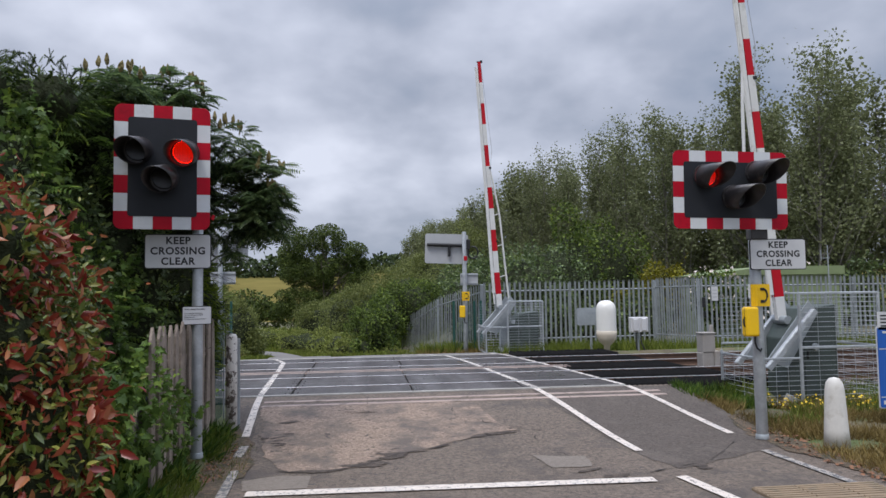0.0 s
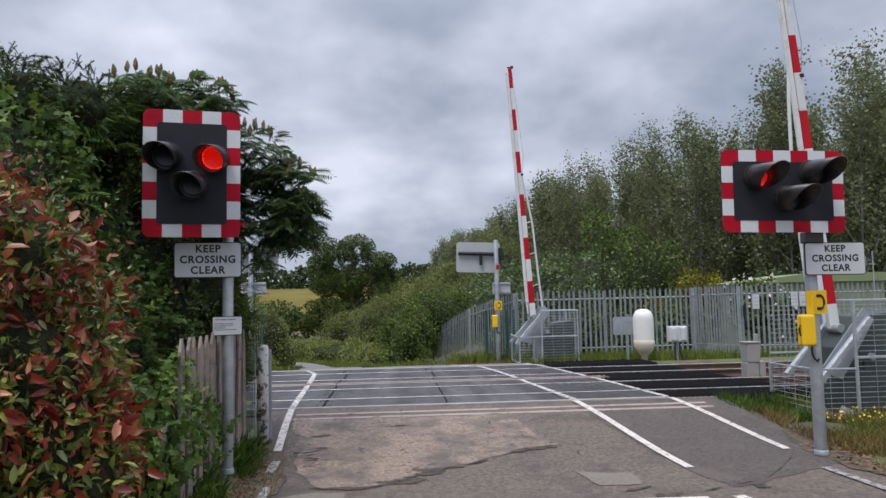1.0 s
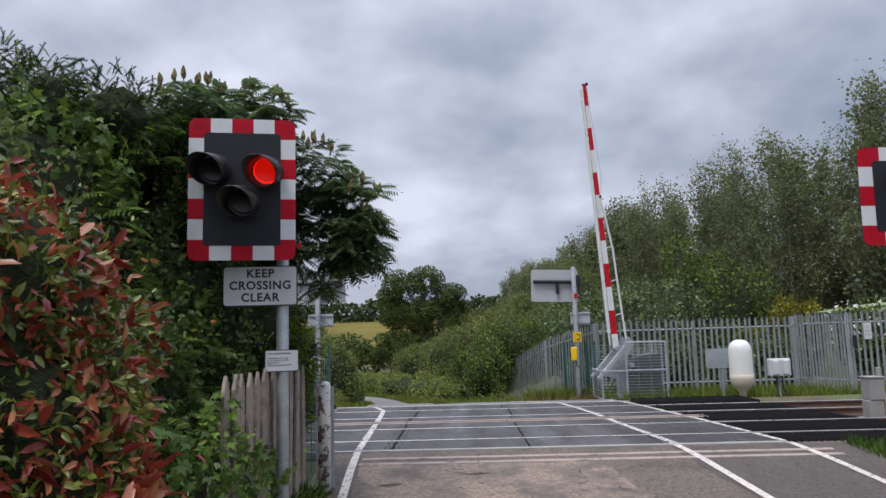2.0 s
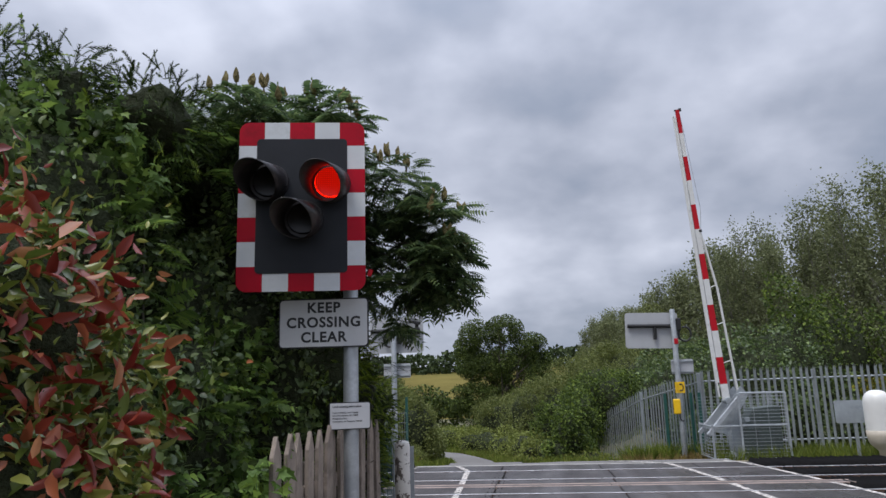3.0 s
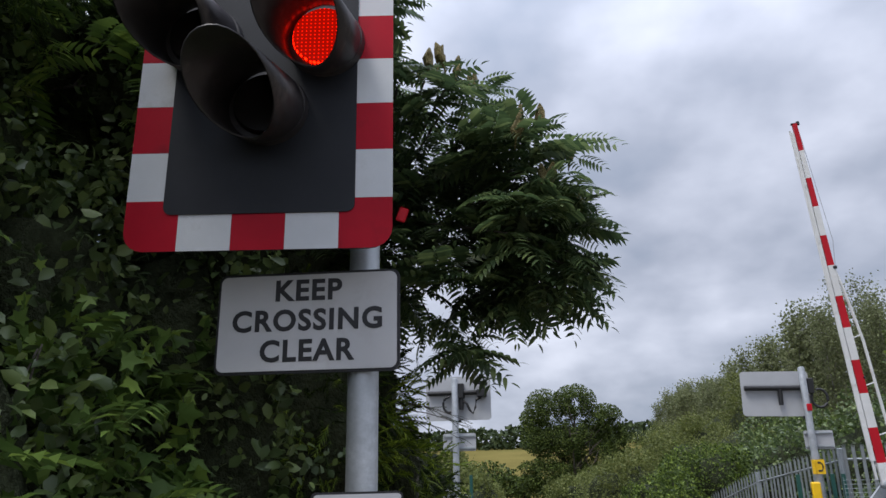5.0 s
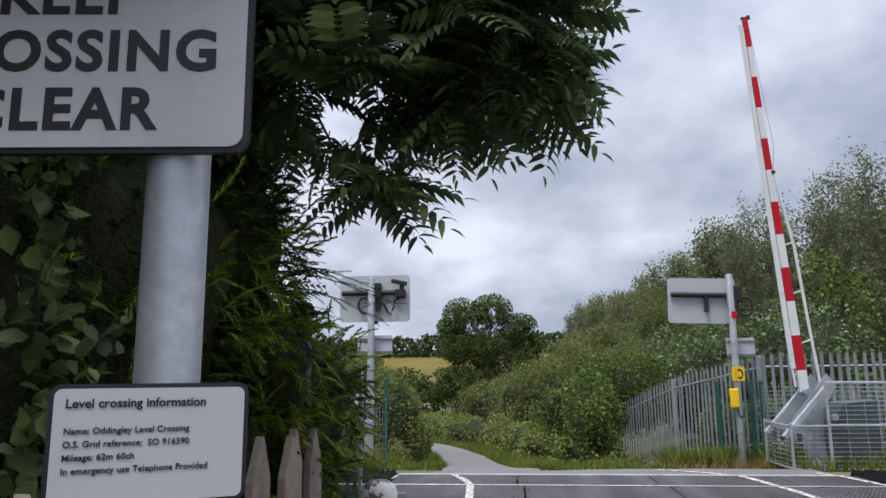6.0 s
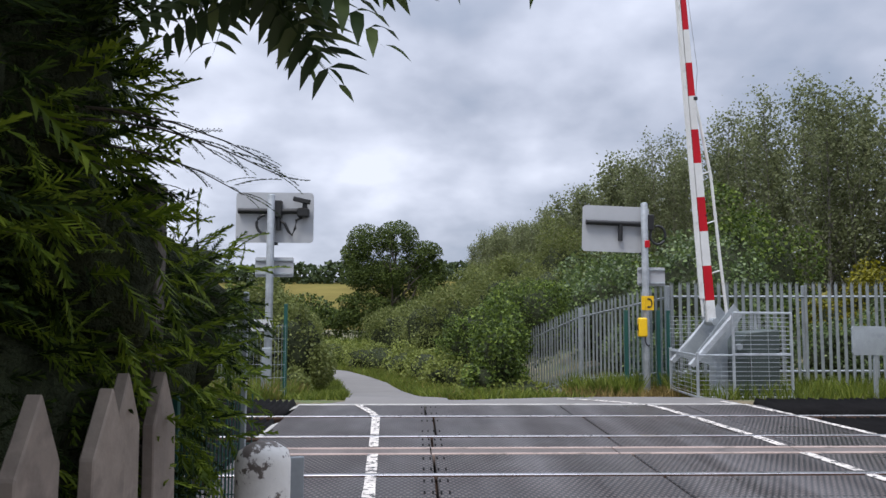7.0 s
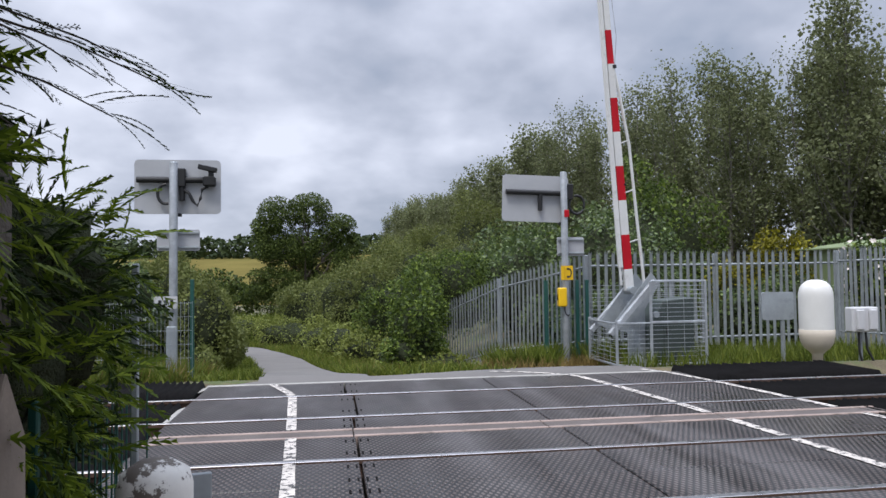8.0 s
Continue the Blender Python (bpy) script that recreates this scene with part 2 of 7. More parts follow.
GALV = mat("galvanised_steel", (0.43, 0.455, 0.48), rough=0.48, metal=0.45, var=0.3, scale=5, fine=45, bump=0.08, second=((0.36, 0.385, 0.41), 0.35, 3.5))
PALE_STEEL = mat("palisade_steel", (0.27, 0.295, 0.305), rough=0.6, metal=0.25, var=0.2, scale=4, fine=40, bump=0.08, second=((0.19, 0.205, 0.21), 0.35, 2.5))
GALV_DULL = mat("galvanised_dull", (0.34, 0.37, 0.39), rough=0.55, metal=0.3, var=0.18, scale=3, fine=40, bump=0.08, second=((0.24, 0.265, 0.28), 0.3, 2.5))
GREY_BACK = mat("sign_back_grey", (0.42, 0.43, 0.45), rough=0.55, metal=0.1, var=0.06, scale=3, fine=50, bump=0.03)
GREY_CABINET = mat("cabinet_grey", (0.05, 0.066, 0.06), rough=0.55, var=0.12, scale=3, bump=0.05)
WHITE_SIGN = mat("sign_white", (0.56, 0.56, 0.57), rough=0.45, var=0.06, scale=2.5, fine=40, bump=0.02, second=((0.44, 0.43, 0.42), 0.2, 2.2))
STRIPE_WHITE = mat("reflective_white", (0.58, 0.6, 0.62), rough=0.4, var=0.07, scale=4, fine=120, bump=0.04, second=((0.46, 0.47, 0.47), 0.2, 4))
STRIPE_RED = mat("reflective_red", (0.4, 0.004, 0.018), rough=0.45, var=0.12, scale=4, fine=120, bump=0.04, second=((0.26, 0.005, 0.015), 0.25, 5), spec=0.15)
ARM_RED = mat("arm_red", (0.45, 0.008, 0.018), rough=0.5, var=0.1, bump=0.03, spec=0.2)
ARM_WHITE = mat("arm_white", (0.64, 0.64, 0.63), rough=0.5, var=0.08, scale=3, bump=0.03, second=((0.45, 0.44, 0.42), 0.2, 4))
BLACK = mat("black_panel", (0.016, 0.018, 0.023), rough=0.55, var=0.2, scale=3, bump=0.02, spec=0.25)
HOOD = mat("hood_black", (0.03, 0.027, 0.029), spec=0.5, rough=0.38, var=0.3, scale=9, bump=0.03, second=((0.09, 0.075, 0.07), 0.2, 6))
LETTER = mat("lettering_black", (0.014, 0.014, 0.016), rough=0.5, var=0.1, bump=0)
YELLOW = mat("yellow_plastic", (0.82, 0.5, 0.008), rough=0.4, var=0.08, scale=4, bump=0.02)
CABLE = mat("cable_black", (0.012, 0.012, 0.013), rough=0.5, var=0.15, bump=0)
BLUE = mat("sign_blue", (0.012, 0.1, 0.42), rough=0.4, var=0.06, bump=0.01)
TANK_WHITE = mat("tank_white", (0.72, 0.71, 0.67), rough=0.42, var=0.06, scale=2, bump=0.02)
TANK_CREAM = mat("tank_cream", (0.6, 0.53, 0.43), rough=0.5, var=0.1, scale=3, bump=0.02)
WOOD = mat("weathered_wood", (0.26, 0.213, 0.175), rough=0.85, var=0.3, scale=5, fine=26, bump=0.5, second=((0.15, 0.12, 0.1), 0.4, 7))
POST_WHITE = mat("post_flaking_white", (0.68, 0.66, 0.62), rough=0.7, var=0.12, scale=5, bump=0.25, second=((0.5, 0.47, 0.43), 0.3, 6), wear=((0.12, 0.1, 0.085), 0.3, 7.5))
GREEN_STEEL = mat("green_steel", (0.012, 0.075, 0.06), rough=0.45, var=0.15, bump=0.02)
SHED_GREEN = mat("shed_green", (0.2, 0.25, 0.12), rough=0.6, var=0.12, scale=1.2, bump=0.05)
BOX_GREY = mat("box_grey", (0.3, 0.28, 0.26), rough=0.6, var=0.12, scale=4, bump=0.05, second=((0.28, 0.25, 0.22), 0.25, 5))
LITTER = mat("leaf_litter", (0.11, 0.078, 0.05), rough=0.95, var=0.45, scale=4, fine=40, bump=0.9, dist=0.03, second=((0.055, 0.05, 0.028), 0.5, 5), wear=((0.24, 0.15, 0.08), 0.1, 22), grit=0.8)
CRUMBLE = mat("asphalt_crumbled", (0.075, 0.058, 0.047), rough=0.95, var=0.35, scale=6, fine=80, bump=1.0, dist=0.02, second=((0.13, 0.1, 0.08), 0.4, 9), grit=0.95)
SOIL = mat("verge_ground", (0.13, 0.105, 0.06), rough=0.95, var=0.4, scale=1.8, fine=24, bump=0.8, dist=0.03, second=((0.075, 0.1, 0.028), 0.6, 1.2))
FIELD = mat("field_grass", (0.15, 0.125, 0.042), rough=1.0, spec=0.0, var=0.25, scale=0.05, fine=2.0, bump=0.5, dist=0.1, second=((0.11, 0.11, 0.035), 0.4, 0.012))
TACTILE = mat("tactile_paving", (0.25, 0.185, 0.12), rough=0.85, var=0.2, scale=3, bump=0.3, second=((0.16, 0.13, 0.09), 0.3, 5))
BARK = mat("bark", (0.1, 0.085, 0.07), rough=0.9, var=0.35, scale=6, fine=30, bump=0.7, dist=0.02)
BARK_PALE = mat("bark_pale", (0.2, 0.185, 0.16), rough=0.85, var=0.3, scale=5, fine=25, bump=0.4)
# dark colour for the lumps that imitate shade deep in foliage
INNER_SHADE = mat("inner_shade", (0.042, 0.05, 0.026), rough=0.95, var=0.5, scale=9, fine=30, bump=1.0, dist=0.05, spec=0.1)
L_CONIFER = leaf_mat("conifer_foliage", (0.009, 0.018, 0.004), (0.025, 0.046, 0.009), (0.085, 0.13, 0.018), 0.14, 0.6, 0.12)
L_CONIFER_YOUNG = leaf_mat("conifer_young_sprays", (0.055, 0.09, 0.01), (0.13, 0.19, 0.018), (0.27, 0.35, 0.035), 0.32, 0.55)
L_SUMAC = leaf_mat("sumac_foliage", (0.046, 0.078, 0.034), (0.082, 0.128, 0.05), (0.19, 0.25, 0.095), 0.44, 0.38, 0.3)
L_VINE = leaf_mat("vine_foliage", (0.06, 0.105, 0.026), (0.115, 0.19, 0.042), (0.24, 0.34, 0.065), 0.4, 0.42)
L_VINE_DULL = leaf_mat("hedge_foliage", (0.058, 0.088, 0.034), (0.1, 0.145, 0.05), (0.2, 0.262, 0.08), 0.32, 0.36, 0.35)
L_PHOT_RED = leaf_mat("red_young_leaves", (0.15, 0.016, 0.013), (0.31, 0.055, 0.03), (0.44, 0.19, 0.08), 0.3, 0.32, 0.5)
L_PHOT_GREEN = leaf_mat("photinia_green_leaves", (0.062, 0.098, 0.0178), (0.137, 0.184, 0.0321), (0.323, 0.310, 0.0713), 0.25, 0.32, 0.5)
L_POPLAR = leaf_mat("poplar_foliage", (0.125, 0.14, 0.066), (0.175, 0.196, 0.09), (0.265, 0.288, 0.148), 0.44, 0.5)
L_WILLOW = leaf_mat("willow_foliage", (0.105, 0.125, 0.036), (0.15, 0.174, 0.05), (0.22, 0.24, 0.078), 0.38, 0.5)
L_HEDGE = leaf_mat("bramble_foliage", (0.03, 0.05, 0.011), (0.088, 0.132, 0.026), (0.215, 0.28, 0.052), 0.32, 0.5)
L_BANK = leaf_mat("bank_herbs", (0.135, 0.162, 0.04), (0.195, 0.228, 0.052), (0.27, 0.295, 0.078), 0.32, 0.55)
L_OAK = leaf_mat("oak_foliage", (0.0386, 0.0580, 0.0145), (0.0741, 0.1063, 0.0242), (0.1530, 0.1932, 0.0419), 0.28, 0.5)
L_YELLOW = leaf_mat("yellow_green_foliage", (0.0930, 0.0863, 0.0065), (0.1770, 0.1635, 0.0118), (0.2610, 0.2325, 0.0214), 0.25, 0.5)
L_FAR = leaf_mat("far_wood_foliage", (0.026, 0.040, 0.0150), (0.038, 0.057, 0.0191), (0.057, 0.077, 0.0246), 0.1, 0.7)
G_GREEN = leaf_mat("grass_green", (0.0638, 0.0926, 0.0133), (0.1266, 0.1615, 0.0242), (0.2108, 0.2346, 0.0455), 0.3, 0.55)
G_DRY = leaf_mat("grass_dry", (0.123, 0.0853, 0.0295), (0.205, 0.146, 0.0508), (0.303, 0.23, 0.0861), 0.25, 0.6)
G_DARK = leaf_mat("weeds_dark", (0.025, 0.057, 0.0107), (0.056, 0.103, 0.0143), (0.124, 0.184, 0.0250), 0.25, 0.5)
FLOWER_Y = mat("yellow_petals", (0.75, 0.52, 0.03), rough=0.6, var=0.1, bump=0)
BLOOM = mat("sumac_bloom", (0.2, 0.16, 0.06), rough=0.9, var=0.4, scale=20, fine=80, bump=1.0, dist=0.02)
LENS_RED = lens_mat("lens_red_lit", (1.0, 0.008, 0.001), 8.0)
LENS_DARK = lens_mat("lens_dark", (0.03, 0.006, 0.006), 0)


# ---------- mesh helpers ----------
def mesh_np(name, V, polys):
    """A mesh from an (n,3) array and a list of index arrays, each (k, corners)."""
    me = bpy.data.meshes.new(name)
    V = np.asarray(V, np.float32)
    me.vertices.add(len(V))
    me.vertices.foreach_set("co", V.ravel())
    loops = np.concatenate([np.asarray(p, np.int32).ravel() for p in polys])
    sizes = np.concatenate([np.full(len(p), np.asarray(p).shape[1], np.int32) for p in polys])
    starts = np.concatenate([[0], np.cumsum(sizes)[:-1]]).astype(np.int32)
    me.loops.add(len(loops))
    me.loops.foreach_set("vertex_index", loops)
    me.polygons.add(len(sizes))
    me.polygons.foreach_set("loop_start", starts)
    me.polygons.foreach_set("loop_total", sizes)
    me.update(calc_edges=True)
    me.validate()
    return me


def as_mesh(name, data):
    if isinstance(data, bmesh.types.BMesh):
        me = bpy.data.meshes.new(name)
        data.to_mesh(me)
        data.free()
        return me
    return data


def part(name, data, material, parent, label="", at=None, smooth=False):
    me = as_mesh(name, data)
    if material and not me.materials:
        me.materials.append(material)
    if smooth:
        me.polygons.foreach_set("use_smooth", [True] * len(me.polygons))
    ob = new(name, me)
    ob.parent = parent
    if at is not None:
        ob.matrix_basis = at
    if label:
        ob["label"] = label
    return ob


def thing(name, label, category, at=None, group="", kind=""):
    ob = new(name)
    ob.empty_display_size = 0.2
    if at is not None:
        ob.matrix_basis = at
    return tagged(ob, label, category, group, kind)


def solid(name, data, material, label, category="", kind="", at=None, smooth=False, group=""):
    ob = part(name, data, material, None, "", at, smooth)
    return tagged(ob, label, category, group, kind)


def box(sx, sy, sz, at=(0, 0, 0), bevel=0.0, rot=(0, 0, 0), seg=1):
    bm = bmesh.new()
    bmesh.ops.create_cube(bm, size=1.0)
    bmesh.ops.scale(bm, vec=(sx, sy, sz), verts=bm.verts)
    if bevel:
        bmesh.ops.bevel(bm, geom=list(bm.edges), offset=bevel, segments=seg, affect="EDGES", profile=0.5)
    bmesh.ops.transform(bm, matrix=pose(*at, *rot), verts=bm.verts)
    return bm


def cyl(r1, r2, h, at=(0, 0, 0), sides=20, rot=(0, 0, 0), bevel=0.0):
    """A cone or cylinder standing on `at`."""
    bm = bmesh.new()
    bmesh.ops.create_cone(bm, cap_ends=True, segments=sides, radius1=r1, radius2=r2, depth=h)
    bmesh.ops.translate(bm, vec=(0, 0, h / 2), verts=bm.verts)
    if bevel:
        edges = [e for e in bm.edges if abs(e.verts[0].co.z - e.verts[1].co.z) < 1e-5]
        bmesh.ops.bevel(bm, geom=edges, offset=bevel, segments=2, affect="EDGES", profile=0.5)
    bmesh.ops.transform(bm, matrix=pose(*at, *rot), verts=bm.verts)
    return bm


def join(*bms):
    out = bmesh.new()
    for b in bms:
        tmp = bpy.data.meshes.new("tmp")
        b.to_mesh(tmp)
        b.free()
        out.from_mesh(tmp)
        bpy.data.meshes.remove(tmp)
    return out


def tube_arrays(points, radii, sides=6):
    """Vertices and quads of a tapered tube along points."""
    P = [Vector(p) for p in points]
    V, F = [], []
    for i, p in enumerate(P):
        d = (P[min(i + 1, len(P) - 1)] - P[max(i - 1, 0)]).normalized()
        ref = Vector((0, 0, 1)) if abs(d.z) < 0.9 else Vector((1, 0, 0))
        u = d.cross(ref).normalized()
        v = d.cross(u)
        for k in range(sides):
            a = TAU * k / sides
            V.append(p + (u * math.cos(a) + v * math.sin(a)) * radii[i])
    for i in range(len(P) - 1):
        for k in range(sides):
            a, b = i * sides + k, i * sides + (k + 1) % sides
            F.append((a, b, b + sides, a + sides))
    return [tuple(v) for v in V], F


def tube(points, radius, sides=8):
    radii = radius if isinstance(radius, (list, tuple)) else [radius] * len(points)
    V, F = tube_arrays(points, radii, sides)
    bm = bmesh.new()
    vs = [bm.verts.new(v) for v in V]
    for f in F:
        bm.faces.new([vs[i] for i in f])
    bm.faces.new(vs[:sides])
    bm.faces.new(vs[-sides:][::-1])
    return bm


def tubes_mesh(name, runs, sides=6):
    """One mesh of many tubes: runs of (points, radii)."""
    V, F = [], []
    for pts, rad in runs:
        v, f = tube_arrays(pts, rad, sides)
        o = len(V)
        V += v
        F += [tuple(i + o for i in q) for q in f]
    return mesh_np(name, np.array(V), [np.array(F)])


def prism(outline, depth, bevel=0.0):
    """An outline in x, z pulled back along +y by depth; its front is at y = 0."""
    bm = bmesh.new()
    f = [bm.verts.new((x, 0, z)) for x, z in outline]
    b = [bm.verts.new((x, depth, z)) for x, z in outline]
    bm.faces.new(f)
    bm.faces.new(b[::-1])
    n = len(f)
    for i in range(n):
        bm.faces.new((f[i], b[i], b[(i + 1) % n], f[(i + 1) % n]))
    bmesh.ops.recalc_face_normals(bm, faces=bm.faces)
    if bevel:
        bmesh.ops.bevel(bm, geom=list(bm.edges), offset=bevel, segments=1, affect="EDGES")
    return bm


def rounded(w, h, r, corners="1111", seg=5):
    """A rounded rectangle round the origin; corners: tr, tl, bl, br."""
    pts = []
    for k, (sx, sz) in enumerate(((1, 1), (-1, 1), (-1, -1), (1, -1))):
        if corners[k] == "1" and r > 0:
            for i in range(seg + 1):
                a = radians(90 * k + 90 * i / seg)
                pts.append((sx * (w / 2 - r) + r * math.cos(a), sz * (h / 2 - r) + r * math.sin(a)))
        else:
            pts.append((sx * w / 2, sz * h / 2))
    return pts


def text_mesh(words, size, thick=0.0, spacing=1.0, depth=0.0008, align="CENTER"):
    cu = bpy.data.curves.new("lettering", "FONT")
    cu.body, cu.size, cu.offset, cu.extrude, cu.align_x, cu.space_character = words, size, thick, depth, align, spacing
    cu.resolution_u = 4
    ob = bpy.data.objects.new("lettering_tmp", cu)
    scene.collection.objects.link(ob)
    bpy.context.view_layer.update()
    me = bpy.data.meshes.new_from_object(ob.evaluated_get(bpy.context.evaluated_depsgraph_get()))
    bpy.data.objects.remove(ob)
    return me


# ---------- foliage helpers ----------
def unit(a):
    return a / np.maximum(np.linalg.norm(a, axis=-1, keepdims=True), 1e-9)


LEAF = (np.array([(0, 0, 0), (0.45, 0.5, 0.1), (1, 0, -0.08), (0.45, -0.5, 0.1)]), [np.array([(0, 3, 2), (0, 2, 1)])])
LEAF6 = (np.array([(0, 0, 0), (0.3, 0.42, 0.09), (0.68, 0.36, 0.05), (1, 0, -0.1), (0.68, -0.36, 0.05), (0.3, -0.42, 0.09), (0.5, 0, 0)]), [np.array([(0, 5, 6), (0, 6, 1), (6, 3, 2), (6, 4, 3)]), np.array([(1, 6, 2, 2)])[:, :3], np.array([(5, 4, 6)])])
_pa = [(0, 0, 0), (0.05, 0.3, 0.05), (-0.05, 0.62, -0.03), (0.28, 0.42, 0.06), (0.5, 0.62, 0.0), (0.55, 0.25, 0.06), (1.0, 0, -0.1), (0.55, -0.25, 0.06), (0.5, -0.62, 0.0), (0.28, -0.42, 0.06), (-0.05, -0.62, -0.03), (0.05, -0.3, 0.05)]
PALM = (np.array(_pa), [np.array([(0, i, i + 1) for i in range(1, 11)])])
BLADE = (np.array([(0, 0.5, 0), (0, -0.5, 0), (0.5, 0.38, 0.06), (0.5, -0.38, 0.06), (1, 0, -0.12)]), [np.array([(0, 1, 3, 2)]), np.array([(2, 3, 4)])])


def spray_template(pairs, droop, side, tip=0.35, barbs=2, thick=1.0):
    """A feathery conifer spray: a thin stem, thin twigs on both sides and barbs on the twigs."""
    V, F = [(0, 0.01, 0), (0, -0.01, 0), (1, 0, -droop)], [(0, 1, 2)]
    for i in range(pairs):
        s = 0.08 + 0.88 * i / pairs
        z = -droop * s * s
        ln = side * (1 - (1 - tip) * s) * (0.7 + 0.6 * ((i * 37) % 11) / 11)
        for sg in (1, -1):
            dx, dy = 0.9, 0.43 * sg
            o = len(V)
            V += [(s, 0, z), (s + 0.11 * thick, 0, z), (s + dx * ln, dy * ln, z - 0.3 * ln)]
            F.append((o, o + 1, o + 2))
            for q, e in ((0.3, 1), (0.55, -1))[:barbs]:
                px, py, pz = s + dx * ln * q, dy * ln * q, z - 0.3 * ln * q * q
                o = len(V)
                V += [(px, py, pz), (px + 0.085 * thick, py, pz), (px + ln * (0.42 if e > 0 else 0.2), py + sg * ln * (0.02 if e > 0 else 0.36), pz - 0.12 * ln)]
                F.append((o, o + 1, o + 2))
    return np.array(V), [np.array(F)]


def pinnate_template(pairs, droop):
    """A long drooping leaf with paired, lens-shaped, pointed leaflets folded along their midrib."""
    V, F = [(0, 0.012, 0), (0, -0.012, 0), (1, 0, -droop)], [(0, 1, 2)]
    for i in range(pairs + 1):
        s = 0.14 + 0.82 * i / pairs
        z = -droop * s * s
        ln = 0.36 * (0.72 + 0.6 * math.sin(math.pi * (0.12 + 0.8 * s)) - 0.3 * s) * (0.9 + 0.2 * ((i * 29) % 7) / 7)
        for sg in ((1, -1) if i < pairs else (0,)):
            o = len(V)
            dx, dy = (0.42, 0.9 * sg) if sg else (1.0, 0.0)
            px, py = -dy, dx
            V.append((s, 0, z))
            for q, w, d in ((0.28, 0.135, 0.03), (0.62, 0.125, 0.16)):
                for e in (1, -1):
                    V.append((s + (dx * q + px * w * e) * ln, (dy * q + py * w * e) * ln, z - d * ln + 0.03 * ln))
            V.append((s + dx * ln, dy * ln, z - 0.42 * ln))
            F += [(o, o + 2, o + 1), (o + 1, o + 2, o + 3), (o + 2, o + 4, o + 3), (o + 3, o + 4, o + 5)]
    return np.array(V), [np.array(F)]


SPRAY = spray_template(7, 0.26, 0.38, barbs=1, thick=1.0)
SPRAY_LONG = spray_template(10, 0.3, 0.2, tip=0.5, thick=0.4)
PINNATE = pinnate_template(7, 0.5)


def scatter(name, template, pos, along, normal, size, width=1.0):
    """A mesh with one copy of the template at each place. along: its direction; normal: its upper side."""
    T, polys = template
    a = unit(np.asarray(along, float))
    n = np.asarray(normal, float)
    n = unit(n - a * (n * a).sum(1, keepdims=True))
    b = np.cross(n, a)
    size = np.broadcast_to(np.asarray(size, float), (len(pos),))
    wid = np.broadcast_to(np.asarray(width, float), (len(pos),))
    V = np.asarray(pos)[:, None, :] + size[:, None, None] * (T[None, :, 0, None] * a[:, None, :] + wid[:, None, None] * T[None, :, 1, None] * b[:, None, :] + T[None, :, 2, None] * n[:, None, :])
    off = (np.arange(len(pos)) * len(T))
    out = [(np.asarray(p)[None] + off[:, None, None]).reshape(-1, np.asarray(p).shape[1]) for p in polys]
    return mesh_np(name, V.reshape(-1, 3), out)


def blobs(rng, lumps, n, shell=0.35):
    """Random places near the surface of a set of ellipsoid lumps (cx, cy, cz, rx, ry, rz), with outward directions."""
    L = np.array(lumps, float)
    w = (L[:, 3] * L[:, 4] + L[:, 4] * L[:, 5] + L[:, 3] * L[:, 5])
    which = rng.choice(len(L), n, p=w / w.sum())
    d = unit(rng.normal(size=(n, 3)))
    r = 1 - shell * rng.random(n) ** 1.6
    p = L[which, :3] + d * r[:, None] * L[which, 3:]
    out = unit(d / L[which, 3:])
    keep = np.ones(n, bool)
    for i, l in enumerate(L):
        inside = (((p - l[:3]) / (l[3:] * 0.72)) ** 2).sum(1) < 1
        keep &= ~(inside & (which != i))
    return p[keep], out[keep]


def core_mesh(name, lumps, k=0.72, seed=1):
    """Lumpy dark shapes inside the foliage that stand in for its inner shade."""
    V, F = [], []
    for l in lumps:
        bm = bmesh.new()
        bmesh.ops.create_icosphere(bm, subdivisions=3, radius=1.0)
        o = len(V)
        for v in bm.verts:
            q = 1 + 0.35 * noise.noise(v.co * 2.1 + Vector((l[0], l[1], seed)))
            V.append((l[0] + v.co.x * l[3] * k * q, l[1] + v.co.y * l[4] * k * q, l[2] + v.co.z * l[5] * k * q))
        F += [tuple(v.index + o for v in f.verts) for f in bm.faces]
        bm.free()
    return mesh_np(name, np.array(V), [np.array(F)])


def sstep(a, b, x):
    t = np.clip((np.asarray(x, float) - a) / (b - a), 0, 1)
    return t * t * (3 - 2 * t)


# ---------- ground, road, railway ----------
R1, R2, R3, R4 = 12.335, 13.77, 15.565, 17.0
DECK_N, DECK_F, DECK_L, DECK_R = 11.43, 18.08, -2.14, 5.25


def road_z(y):
    """The road climbs to the crossing and falls away behind it."""
    y = np.asarray(y, float)
    near = -0.31 + 0.305 * sstep(7.4, 11.9, y)
    d = np.maximum(y - 18.9, 0)
    far = -0.02 - 1.3 * (1 - np.exp(-(d / 9.0) ** 1.12))
    return np.where(y < 15, near, far)


def deck_right(y):
    """The outer end of the deck draws in towards the far side."""
    return DECK_R - 0.105 * (y - 11.4)


